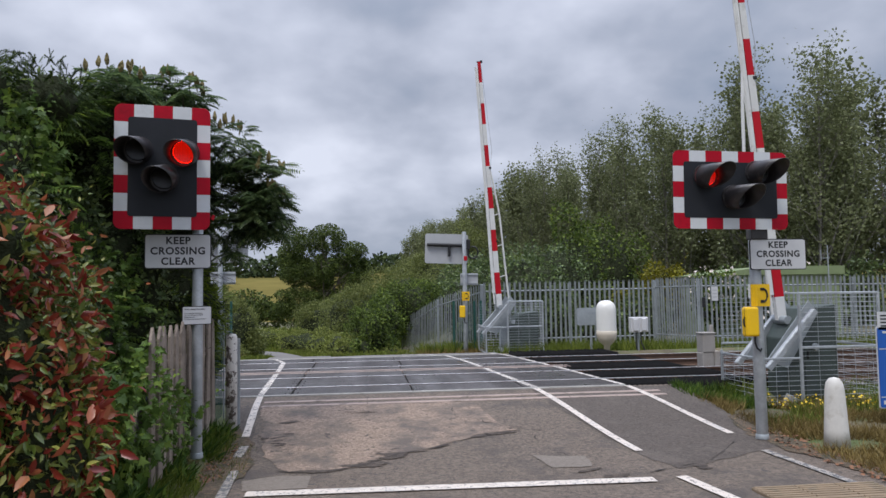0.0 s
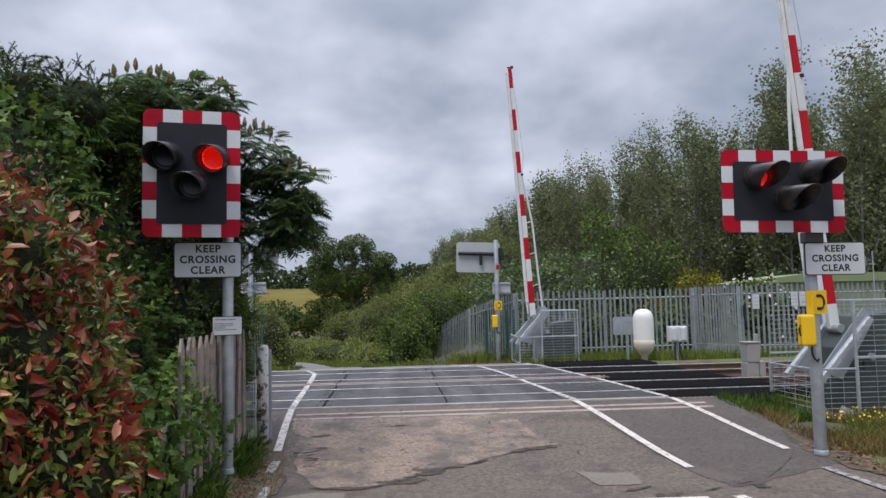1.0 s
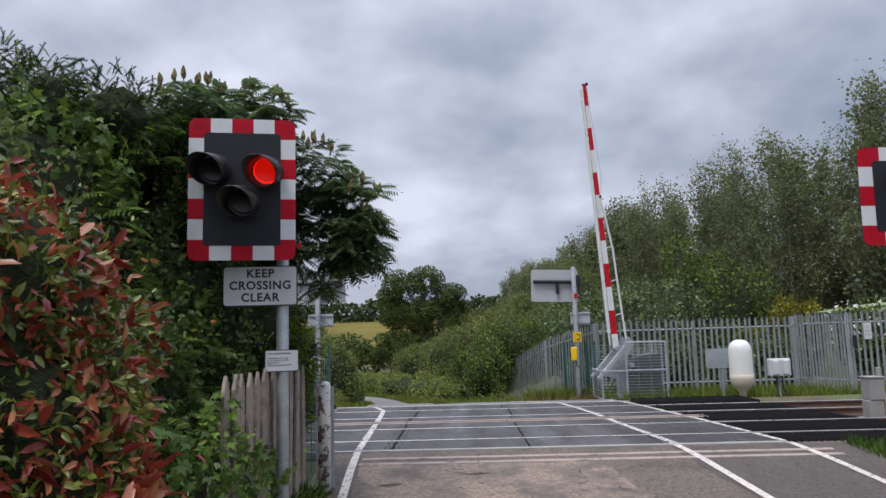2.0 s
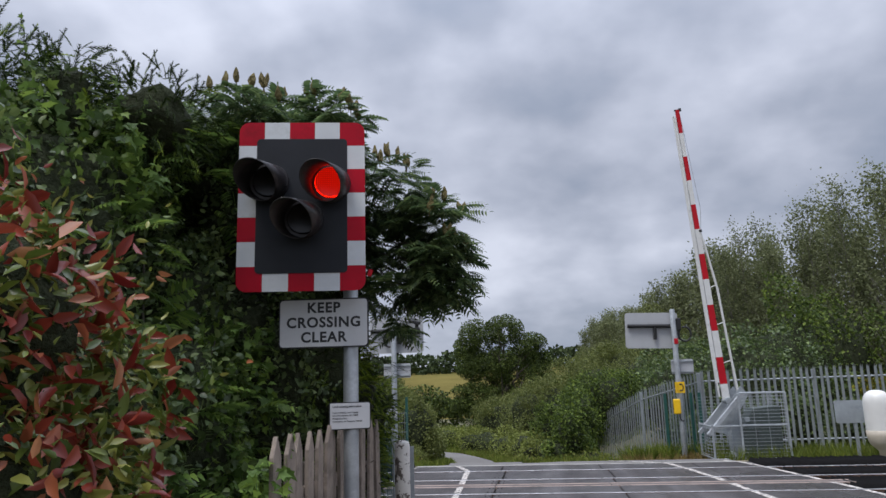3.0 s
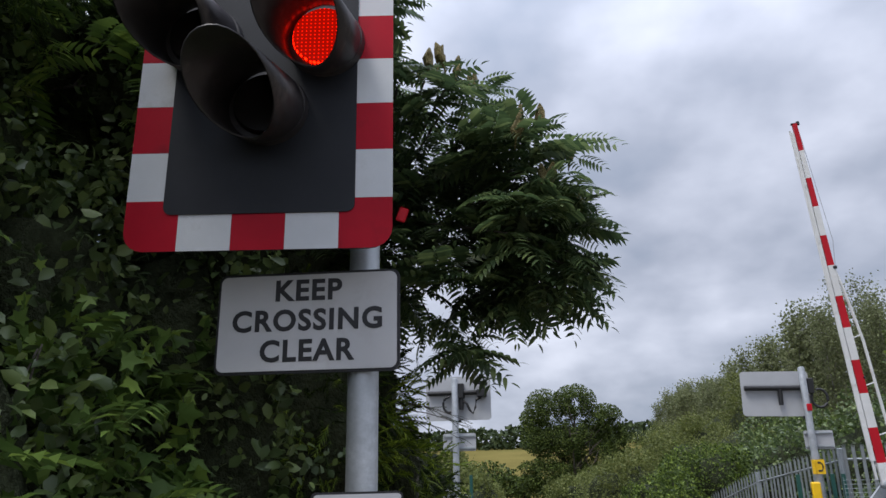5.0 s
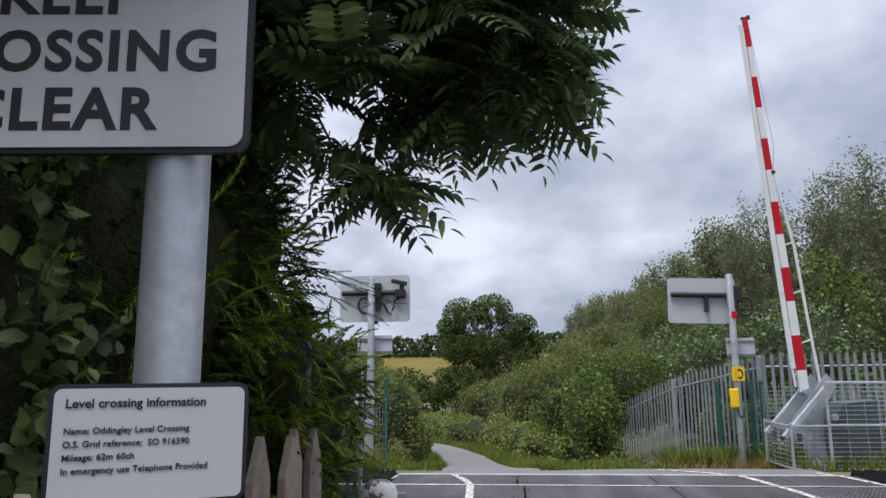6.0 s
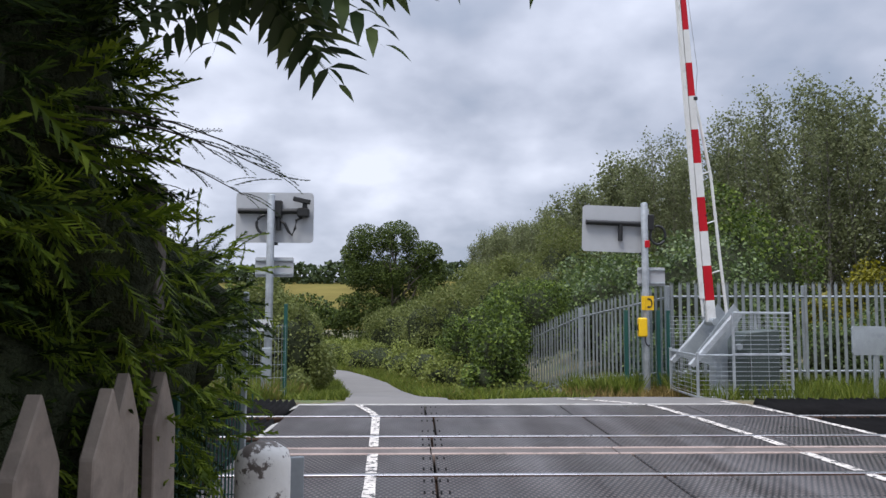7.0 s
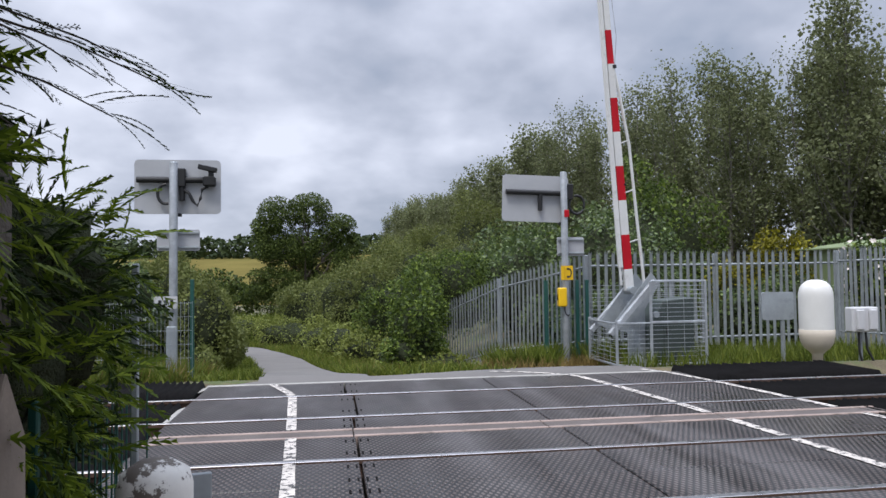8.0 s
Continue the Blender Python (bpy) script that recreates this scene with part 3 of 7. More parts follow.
def ground_z(x, y):
    x, y = np.asarray(x, float), np.asarray(y, float)
    z = road_z(y) - 0.03
    # railway bed
    bed = sstep(11.2, 11.7, y) * (1 - sstep(18.2, 18.7, y))
    z = z * (1 - bed) + (-0.42) * bed
    # level compound to the side of the lane, the lane itself in a dip
    lev = sstep(2.8, 7.0, x) * sstep(19, 21, y)
    z = z * (1 - lev) + (-0.16) * lev
    levl = sstep(-3.0, -7.0, x) * sstep(19, 21, y) * (1 - sstep(26, 34, y))
    z = z * (1 - levl) + (-0.3) * levl
    # level verges beside the rising road
    rt = sstep(5.95, 6.6, x) * (1 - sstep(10.9, 11.4, y))
    z = z * (1 - rt) + (-0.27) * rt
    lt = sstep(-0.8, -1.15, x) * (1 - sstep(10.9, 11.4, y))
    z = z * (1 - lt) + (-0.17) * lt
    # valley and the far hillside
    z = z - 0.5 * sstep(50, 110, y)
    z = z + 13.0 * sstep(150, 330, y) + 0.0 * x
    return z


def axis(knots):
    out = []
    for (a, step), (b, _) in zip(knots[:-1], knots[1:]):
        out += list(np.arange(a, b - step * 0.3, step))
    return np.array(out + [knots[-1][0]])


gx = axis([(-900, 60), (-120, 12), (-24, 2), (-6, 0.35), (8, 1.0), (24, 6), (120, 60), (900, 60)])
gy = axis([(-500, 60), (-60, 6), (-6, 0.8), (5, 0.3), (22, 0.6), (42, 4), (130, 14), (420, 60), (1500, 60)])
GX, GY = np.meshgrid(gx, gy)
GZ = ground_z(GX, GY)
rough_g = np.array([[noise.noise(Vector((a * 0.9, b * 0.9, 0))) for a in gx] for b in gy])
GZ = GZ + 0.035 * rough_g * np.where(((GX < -0.9) & (GY < 12)) | (GX > 6) | (GX < -5), 1, 0)
nx, ny = len(gx), len(gy)
idx = np.arange(nx * ny).reshape(ny, nx)
quads = np.stack([idx[:-1, :-1], idx[:-1, 1:], idx[1:, 1:], idx[1:, :-1]], -1).reshape(-1, 4)
gme = mesh_np("ground", np.stack([GX, GY, GZ], -1).reshape(-1, 3), [quads])
gme.materials.append(SOIL)
gme.materials.append(FIELD)
gme.polygons.foreach_set("material_index", [1 if gy[i // (nx - 1)] > 100 or abs(gx[i % (nx - 1)]) > 100 else 0 for i in range(len(quads))])
gme.polygons.foreach_set("use_smooth", [True] * len(quads))
tagged(new("ground", gme), "rough grassy verges running out to fields", "ground", kind="structure")


def strip(name, left, right, material, label, lift=0.0, kind="structure", category="road", zf=road_z, skirt=0.0, steps=None):
    """A sheet between two edges given as functions of y over steps."""
    ys = steps
    V, F = [], []
    cols = 7
    for y in ys:
        a, b = left(y), right(y)
        for c in range(cols):
            V.append((a + (b - a) * c / (cols - 1), y, float(zf(y)) + lift))
    for i in range(len(ys) - 1):
        for c in range(cols - 1):
            k = i * cols + c
            F.append((k, k + 1, k + cols + 1, k + cols))
    me = mesh_np(name, np.array(V), [np.array(F)])
    return solid(name, me, material, label, category, kind)


def bend(pts):
    ys = [p[1] for p in pts]
    xs = [p[0] for p in pts]
    return lambda y: float(np.interp(y, ys, xs))


near_steps = np.arange(-40, DECK_N + 0.001, 0.3)
near_steps = np.append(near_steps[near_steps < DECK_N - 0.05], DECK_N)
strip("road_near", bend([(-0.78, -40), (-0.78, 6), (-0.95, 9), (-1.05, 11.4)]), bend([(6.0, -40), (5.85, 6.2), (5.78, 8), (5.85, 10), (6.2, 11.4)]), ASPHALT, "worn grey asphalt road up to the crossing", 0.0, steps=near_steps)
far_steps = np.arange(18.15, 45.6, 0.4)
LANE = [(-0.68, 18.1, 0.82), (-0.76, 19, 0.78), (-1.03, 20.5, 0.7), (-1.3, 23.5, 0.72), (-1.62, 26.1, 0.74), (-2.12, 30, 0.75), (-2.88, 33, 0.78), (-4.0, 36, 0.9), (-6.4, 39, 1.15), (-14, 45.6, 1.5)]
lc = bend([(x, y) for x, y, w in LANE])
lw = bend([(w, y) for x, y, w in LANE])
strip("road_lane", lambda y: lc(y) - lw(y), lambda y: lc(y) + lw(y), ASPHALT_LANE, "pale grey country lane falling away behind the crossing", 0.012, steps=far_steps)

# old reddish surfacing with a broken edge
rng = np.random.default_rng(5)


def ragged(points, lift, step=0.03, amp=0.05, seed=0):
    """A closed ragged outline laid on the road."""
    out = []
    n = len(points)
    for i in range(n):
        a, b = np.array(points[i]), np.array(points[(i + 1) % n])
        k = max(2, int(np.linalg.norm(b - a) / step))
        for j in range(k):
            p = a + (b - a) * j / k
            q, r = (sum(w * noise.noise(Vector((p[0] * f, p[1] * f, seed + g))) for f, w in ((3.1, 1.0), (9, 0.5), (28, 0.35))) for g in (3, 9))
            out.append((p[0] + amp * q, p[1] + amp * r))
    bm = bmesh.new()
    vs = [bm.verts.new((x, y, 0)) for x, y in out]
    f = bm.faces.new(vs)
    bmesh.ops.triangulate(bm, faces=[f])
    for _ in range(3):
        long = [e for e in bm.edges if e.calc_length() > 0.5]
        if long:
            bmesh.ops.subdivide_edges(bm, edges=long, cuts=1)
            bmesh.ops.triangulate(bm, faces=list(bm.faces))
    for v in bm.verts:
        v.co.z = float(road_z(v.co.y)) + lift
    bmesh.ops.recalc_face_normals(bm, faces=bm.faces)
    for f in bm.faces:
        if f.normal.z < 0:
            f.normal_flip()
    return bm


solid("road_apron", ragged([(-2.1, 18.14), (4.4, 18.14), (4.3, 19.4), (3.7, 20.5), (2.6, 20.75), (1.9, 19.7), (1.2, 18.95), (0.3, 18.75), (-0.4, 18.8), (-1.5, 18.6)], 0.006, amp=0.05, seed=8), ASPHALT_LANE, "grey asphalt apron behind the crossing deck", "road", "structure")
solid("road_patch_old", ragged([(-0.36, 8.75), (-0.2, 8.12), (0.0, 7.62), (0.37, 7.6), (0.6, 7.62), (0.91, 7.8), (1.23, 8.17), (1.64, 8.34), (2.17, 8.74), (2.5, 8.92), (2.8, 8.97), (2.66, 9.3), (2.4, 9.55), (2.25, 9.8), (2.35, 10.2), (2.5, 10.57), (-0.6, 10.58)], 0.006, amp=0.07, seed=1), ASPHALT_OLD, "reddish old asphalt with a broken edge", "road", "structure")


def crumbs(pts, n, size, spread, seed, label):
    """Small crumbled hollows strung along a broken edge."""
    rc = np.random.default_rng(seed)
    along = np.concatenate([[0], np.cumsum([math.hypot(b[0] - a[0], b[1] - a[1]) for a, b in zip(pts[:-1], pts[1:])])])
    for k in range(n):
        d = rc.uniform(0, along[-1])
        x, y = (float(np.interp(d, along, [p[i] for p in pts])) + rc.normal() * spread for i in (0, 1))
        ex, ey, tw = size * rc.uniform(0.6, 2.0), size * rc.uniform(0.25, 0.6), rc.uniform(-0.2, 0.6)
        o = [(x + ex * math.cos(a) * math.cos(tw) - ey * math.sin(a) * math.sin(tw), y + ex * math.cos(a) * math.sin(tw) + ey * math.sin(a) * math.cos(tw)) for a in np.linspace(0, TAU, 9)[:-1]]
        solid("road_hollow", ragged(o, 0.0085 + 0.0004 * (k % 5), amp=size * 0.45, seed=seed + k), CRUMBLE, label, "road", "structure")


EDGE_OLD = [(-0.1, 7.65), (0.3, 7.54), (0.6, 7.58), (0.91, 7.76), (1.23, 8.13), (1.64, 8.3), (2.17, 8.7), (2.8, 8.95)]
crumbs(EDGE_OLD[:5], 9, 0.13, 0.03, 21, "dark crumbled hollow at the edge of the old asphalt")
crumbs(EDGE_OLD[3:], 9, 0.07, 0.02, 41, "dark crumbled hollow at the edge of the old asphalt")
crumbs([(0.95, 7.95), (1.2, 8.3)], 4, 0.05, 0.08, 61, "small hollow worn in the old asphalt")
crumbs([(-0.25, 8.5), (-0.1, 9.6)], 7, 0.08, 0.12, 71, "dark worn hollow in the old asphalt")
crumbs([(3.05, 7.2), (3.4, 6.86), (3.9, 6.95), (4.5, 7.1)], 6, 0.09, 0.05, 91, "dark broken asphalt beside the stop line")
solid("road_patch_smooth", ragged([(-0.35, 7.3), (0.0, 7.45), (0.31, 7.4), (0.33, 6.9), (-0.3, 6.9)], 0.005, amp=0.03, seed=11), ASPHALT_PATCH, "smooth grey repair by the road edge", "road", "structure")
solid("road_patch_dark", ragged([(3.6, 10.4), (3.98, 7.75), (4.1, 7.0), (4.7, 7.3), (5.8, 7.9), (5.78, 9.9), (6.1, 11.3), (3.55, 11.3)], 0.005, amp=0.05, seed=2), ASPHALT_DARK, "dark newer asphalt of the footway", "pavement", "structure")
solid("road_patch_edge", ragged([(-0.95, 10.6), (-0.66, 10.6), (-0.42, 8.3), (-0.75, 8.4)], 0.005, amp=0.03, seed=4), ASPHALT_DARK, "dark asphalt strip along the road edge", "pavement", "structure")
solid("road_patch_square", ragged([(2.75, 7.85), (3.32, 7.75), (3.3, 7.28), (2.86, 7.28)], 0.007, amp=0.045, seed=5), ASPHALT_PATCH, "pale square repair patch in the asphalt", "road", "structure")


def crack(points, width, seed):
    P = []
    n = len(points)
    for i in range(n - 1):
        a, b = np.array(points[i]), np.array(points[i + 1])
        k = max(2, int(np.linalg.norm(b - a) / 0.05))
        for j in range(k):
            p = a + (b - a) * j / k
            q = noise.noise(Vector((p[0] * 5, p[1] * 5, seed))) * 0.07 + noise.noise(Vector((p[0] * 15, p[1] * 15, seed))) * 0.04
            P.append(p + np.array((q, q * 0.8)))
    V, F = [], []
    for i, p in enumerate(P):
        w = width * (0.12 + max(0, noise.noise(Vector((p[0] * 4, p[1] * 4, seed + 5)))) * 3.4 + abs(noise.noise(Vector((p[0] * 16, p[1] * 16, seed + 5)))) * 0.8) * min(1, i / 3, (len(P) - 1 - i) / 3)
        d = P[min(i + 1, len(P) - 1)] - P[max(i - 1, 0)]
        d = np.array((-d[1], d[0])) / (np.linalg.norm(d) + 1e-9)
        z = float(road_z(p[1])) + 0.0105
        V += [(p[0] + d[0] * w, p[1] + d[1] * w, z), (p[0] - d[0] * w, p[1] - d[1] * w, z)]
        if i:
            o = 2 * i
            F.append((o - 2, o - 1, o + 1, o))
    me = mesh_np("crack", np.array(V), [np.array(F)])
    solid("road_crack", me, CRACK, "dark open crack in the asphalt", "road", "structure")


crack(EDGE_OLD, 0.014, 1)
crack([(0.5, 10.15), (0.76, 10.17), (1.2, 10.03)], 0.022, 2)
crack([(0.55, 10.1), (0.85, 10.08), (1.1, 10.1)], 0.014, 7)
crack([(2.15, 10.25), (2.13, 9.75), (2.31, 9.63), (2.63, 9.3), (2.96, 9.02), (3.3, 8.85)], 0.01, 3)
crack([(3.0, 8.9), (2.97, 8.3), (3.13, 7.65)], 0.006, 4)
crack([(3.4, 7.15), (3.8, 6.95), (4.6, 7.3), (5.4, 8.2)], 0.01, 5)
crack([(-0.3, 9.3), (0.1, 9.1), (0.5, 9.2)], 0.008, 6)

solid("verge_litter", ragged([(-0.85, 6.0), (-0.55, 6.2), (-0.42, 7.0), (-0.36, 7.9), (-0.42, 8.5), (-0.55, 9.0), (-0.72, 9.5), (-0.95, 9.6), (-1.0, 7.0)], 0.011, amp=0.1, seed=13), LITTER, "soil and litter washed over the road's edge", "verge", "structure")
solid("verge_litter", ragged([(6.1, 5.0), (5.85, 6.0), (5.8, 7.0), (5.66, 7.9), (5.7, 8.6), (5.85, 9.3), (6.1, 9.4)], 0.011, amp=0.08, seed=14), LITTER, "soil and litter along the footway's edge", "verge", "structure")

# painted lines


def painted(name, pts, width, label, material=PAINT_ROAD, lift=0.014, zf=None):
    P = []
    for (x0, y0), (x1, y1) in zip(pts[:-1], pts[1:]):
        k = max(1, int(math.hypot(x1 - x0, y1 - y0) / 0.25))
        P += [(x0 + (x1 - x0) * i / k, y0 + (y1 - y0) * i / k) for i in range(k)]
    P.append(pts[-1])
    V, F = [], []
    for i, p in enumerate(P):
        a, b = P[max(i - 1, 0)], P[min(i + 1, len(P) - 1)]
        d = Vector((b[0] - a[0], b[1] - a[1])).normalized()
        w = width / 2 * (1 + 0.12 * noise.noise(Vector((p[0] * 3, p[1] * 3, 2))))
        for s in (1, -1):
            x, y = p[0] - d.y * w * s, p[1] + d.x * w * s
            V.append((x, y, (float(road_z(y)) if zf is None else zf) + lift))
        if i:
            o = 2 * i
            F.append((o - 2, o - 1, o + 1, o))
    return solid(name, mesh_np(name, np.array(V), [np.array(F)]), material, label, "road marking", "structure")


painted("line_stop", [(-0.24, 6.76), (3.7, 6.63)], 0.17, "worn white stop line across the road")
painted("line_left", [(-0.6, 9.1), (-0.68, 10.4), (-0.73, 11.36)], 0.1, "worn white edge line up to the crossing")
painted("line_left", [(-0.55, 8.7), (-0.56, 8.25)], 0.11, "broken remains of a white edge line", PAINT_FAINT)
painted("line_left", [(-0.5, 7.7), (-0.46, 6.9), (-0.42, 6.0)], 0.1, "broken remains of a white edge line", PAINT_FAINT)
painted("line_footway", [(4.02, 7.85), (3.66, 11.36)], 0.1, "worn white line beside the footway")
painted("line_footway", [(4.0, 6.7), (4.15, 5.6)], 0.12, "worn white line beside the footway")
painted("line_kerbside", [(5.46, 8.45), (5.35, 9.6), (5.2, 11.36)], 0.1, "white line on the outer edge of the footway")
painted("line_kerbside", [(5.43, 7.65), (5.48, 6.1)], 0.1, "faint worn white line", PAINT_FAINT)


def deck_line(name, pts, width, label, breaks):
    """A painted line over the deck, cut at rails and joints."""
    ys = [p[1] for p in pts]
    xs = [p[0] for p in pts]
    f = lambda y: float(np.interp(y, ys, xs))
    for a, b in breaks:
        a, b = max(a, ys[0]), min(b, ys[-1])
        if b - a > 0.05:
            painted(name, [(f(a), a)] + [(x, y) for x, y in pts if a < y < b] + [(f(b), b)], width, label, material=PAINT_DECK, lift=0.008, zf=0.0)


BANDS = [(DECK_N, R1 - 0.05), (R1 + 0.06, 13.04), (13.045, R2 - 0.06), (R2 + 0.05, 14.62), (14.98, R3 - 0.05), (R3 + 0.06, R4 - 0.06), (R4 + 0.05, DECK_F)]
deck_line("line_left", [(-0.73, 11.4), (-0.82, 13.77), (-0.895, 15.56), (-0.96, 16.95), (-1.03, 17.3), (-1.28, 18.08)], 0.1, "white edge line painted over the rubber deck", BANDS)
deck_line("line_footway", [(3.66, 11.4), (3.45, 13.77), (3.31, 15.5), (3.15, 16.9), (2.98, 17.85), (2.88, 18.08)], 0.11, "worn white line painted over the rubber deck", BANDS)
deck_line("line_kerbside", [(5.16, 11.4), (4.9, 14.3), (4.72, 15.68), (4.56, 17.0), (4.36, 18.08)], 0.1, "white line on the edge of the rubber deck", BANDS)

painted("line_footway", [(2.86, 18.18), (2.66, 18.4), (2.3, 18.64), (1.9, 18.8)], 0.1, "worn white line curving away over the apron", PAINT_DECK)
painted("line_kerbside", [(4.33, 18.18), (4.2, 18.5)], 0.1, "worn white line end on the apron", PAINT_DECK)
# pale chamfer plates along the deck's open end
for ya, yb in ((R3 + 0.1, R4 - 0.5), (R4 + 0.75, DECK_F)):
    solid("edge_plate", box(0.09, yb - ya, 0.012, (DECK_L - 0.02, (ya + yb) / 2, -0.012), 0.004, (0, -20, 0)), CONCRETE, "pale chamfered steel plate along the end of the deck", "edge plate", "structure")

# concrete edge beams
for k in range(4):
    w = 6.2 / 4
    for yc, wd in ((10.65, 0.1), (10.92, 0.1)):
        slope = math.degrees(math.atan2(float(road_z(yc + 0.1) - road_z(yc - 0.1)), 0.2))
        solid("edge_beam", box(w - 0.01, wd, 0.12, (-0.62 + w * (k + 0.5), yc, float(road_z(yc)) - 0.05), 0.006, (slope, 0, 0)), CONC_EDGE, "stained pinkish concrete edge beam let into the road", "kerb", "structure")
    w = (DECK_R - DECK_L) / 4
    for yc, wd, mt in ((14.66, 0.055, CONC_EDGE), (14.8, 0.2, CONC_DIRTY), (14.94, 0.055, CONC_EDGE)):
        solid("edge_beam", box(w - 0.01, wd, 0.12, (DECK_L + w * (k + 0.5), yc, -0.056 if wd < 0.1 else -0.062), 0.006), mt, "stained concrete beam between the two tracks", "kerb", "structure")
solid("edge_beam_deck", box(DECK_R - DECK_L - 0.1, 0.07, 0.1, (1.55, DECK_N - 0.03, -0.046), 0.006), CONCRETE, "pale steel edge along the deck", "kerb", "structure")
solid("edge_beam_deck", box(6.5, 0.09, 0.1, (1.1, DECK_F + 0.05, -0.044), 0.006), CONCRETE, "pale edge beam behind the deck", "kerb", "structure")

# rubber panels of the deck
deck = thing("crossing_deck", "black rubber panel deck of the level crossing with a lozenge tread", "crossing deck", kind="structure")
deck_xs = [DECK_L, -0.27, 1.67, 3.5, DECK_R]
for bi, (a, b) in enumerate(BANDS):
    for i in range(4):
        off = 0.0 if bi in (0, 1, 2, 3) else 0.05 * ((bi * 7) % 3 - 1)
        xa, xb = deck_xs[i] + (off if i else 0), deck_xs[i + 1] + off if i < 3 else deck_right((a + b) / 2)
        dz = 0.003 * noise.noise(Vector((i * 3.1, bi * 2.7, 0)))
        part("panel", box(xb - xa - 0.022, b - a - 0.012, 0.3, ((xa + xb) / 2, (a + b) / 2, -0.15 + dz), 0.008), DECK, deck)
# little lifting slots along the joints
for bi, (a, b) in enumerate(BANDS[:7]):
    for xj in (deck_xs[1],):
        n = 4
        for s in (0.22, 0.78):
            for k in range(n):
                part("slot", box(0.016, 0.1, 0.004, (xj - 0.1 + 0.065 * k, a + (b - a) * s, 0.001), 0.0), BLACK_RUBBER, deck)


def rail_bm(x0, x1):
    prof = [(-0.036, 0.0), (-0.034, -0.03), (-0.01, -0.045), (-0.01, -0.12), (-0.07, -0.14), (-0.07, -0.155), (0.07, -0.155), (0.07, -0.14), (0.01, -0.12), (0.01, -0.045), (0.034, -0.03), (0.036, 0.0)]
    bm = bmesh.new()
    a = [bm.verts.new((x0, y, z)) for y, z in prof]
    b = [bm.verts.new((x1, y, z)) for y, z in prof]
    n = len(prof)
    for i in range(n):
        bm.faces.new((a[i], a[(i + 1) % n], b[(i + 1) % n], b[i]))
    bm.faces.new(a)
    bm.faces.new(b[::-1])
    bmesh.ops.recalc_face_normals(bm, faces=bm.faces)
    return bm


for y in (R1, R2, R3, R4):
    rail = thing("rail", "steel running rail with a polished head and rusty sides", "rail", pose(0, y, 0.004), group="running rails")
    part("rail_web", rail_bm(-140, 160), RUST, rail)
    part("rail_head", box(300, 0.062, 0.006, (10, 0, 0.002), 0.002), RAIL_TOP, rail, "polished steel running surface")
sl_me = as_mesh("sleeper", box(0.25, 2.5, 0.16, (0, 0, 0), 0.015))
for yc in ((R1 + R2) / 2, (R3 + R4) / 2):
    for side in (-1, 1):
        for i in range(40):
            x = (DECK_L - 3.2 - 0.65 * i) if side < 0 else (DECK_R + 3.2 + 0.65 * i)
            tagged(part("sleeper", sl_me, SLEEPER, None, "", pose(x, yc, -0.24)), "weathered concrete sleeper bedded in ballast", "sleeper", "sleepers")
# ballast: real stones near the crossing
bv, bf = [], []
oct_v = np.array([(1, 0, 0), (-1, 0, 0), (0, 1, 0), (0, -1, 0), (0, 0, 1), (0, 0, -1)], float)
oct_f = np.array([(0, 2, 4), (2, 1, 4), (1, 3, 4), (3, 0, 4), (2, 0, 5), (1, 2, 5), (3, 1, 5), (0, 3, 5)])
for k in range(9000):
    x = rng.uniform(5.3, 22) if k % 5 else rng.uniform(-9, -2.2)
    y = rng.uniform(11.1, 18.7)
    s = rng.uniform(0.02, 0.045)
    q = oct_v * s * rng.uniform(0.7, 1.3, (6, 3)) + (x, y, -0.3 + rng.uniform(-0.06, 0.05))
    bf.append(oct_f + 6 * k)
    bv.append(q)
solid("ballast", mesh_np("ballast", np.concatenate(bv), [np.concatenate(bf)]), BALLAST, "grey-brown railway ballast stones", "ballast", "stuff")
for xa, xb in ((-140, DECK_L - 0.02), (DECK_R - 0.7, 160)):
    solid("track_bed", box(xb - xa, 7.3, 0.3, ((xa + xb) / 2, 14.9, -0.46), 0.0), BALLAST, "ballasted track bed", "track bed", "structure")


# anti-trespass panels: rows of black rubber ridges beside the deck
def ridge_mesh(w, width):
    h = 0.1
    V = [(0, 0, 0), (w, 0, 0), (w * 0.5, 0, h), (0, width, 0), (w, width, 0), (w * 0.5, width, h)]
    return mesh_np("ridge", np.array(V), [np.array([(0, 1, 2), (3, 5, 4)]), np.array([(0, 2, 5, 3), (2, 1, 4, 5)])])


for yb, wd in ((R1 - 0.95, 0.85), (R1 + 0.12, 1.2), (R2 + 0.12, 1.5), (R3 + 0.12, 1.2), (R4 + 0.14, 1.3)):
    ridge = ridge_mesh(1.26 / 14, wd)
    for side in (1, -1):
        for k in range(2):
            x = deck_right(yb + 0.2) + 0.03 + 1.28 * k if side > 0 else DECK_L - 0.06 - 1.28 * (k + 1)
            guard = thing("trespass_guard", "black ridged rubber trespass guard beside the rails", "trespass guard", pose(x, yb, -0.05 if yb > R4 else -0.09), group="trespass guards")
            for i in range(14):
                part("ridge", ridge, BLACK_RUBBER, guard, at=pose(1.26 * i / 14, 0, random.uniform(-0.01, 0.012)))
            part("base_slab", box(1.26, wd, 0.12, (0.63, wd / 2, -0.062), 0.005), BLACK_RUBBER, guard)


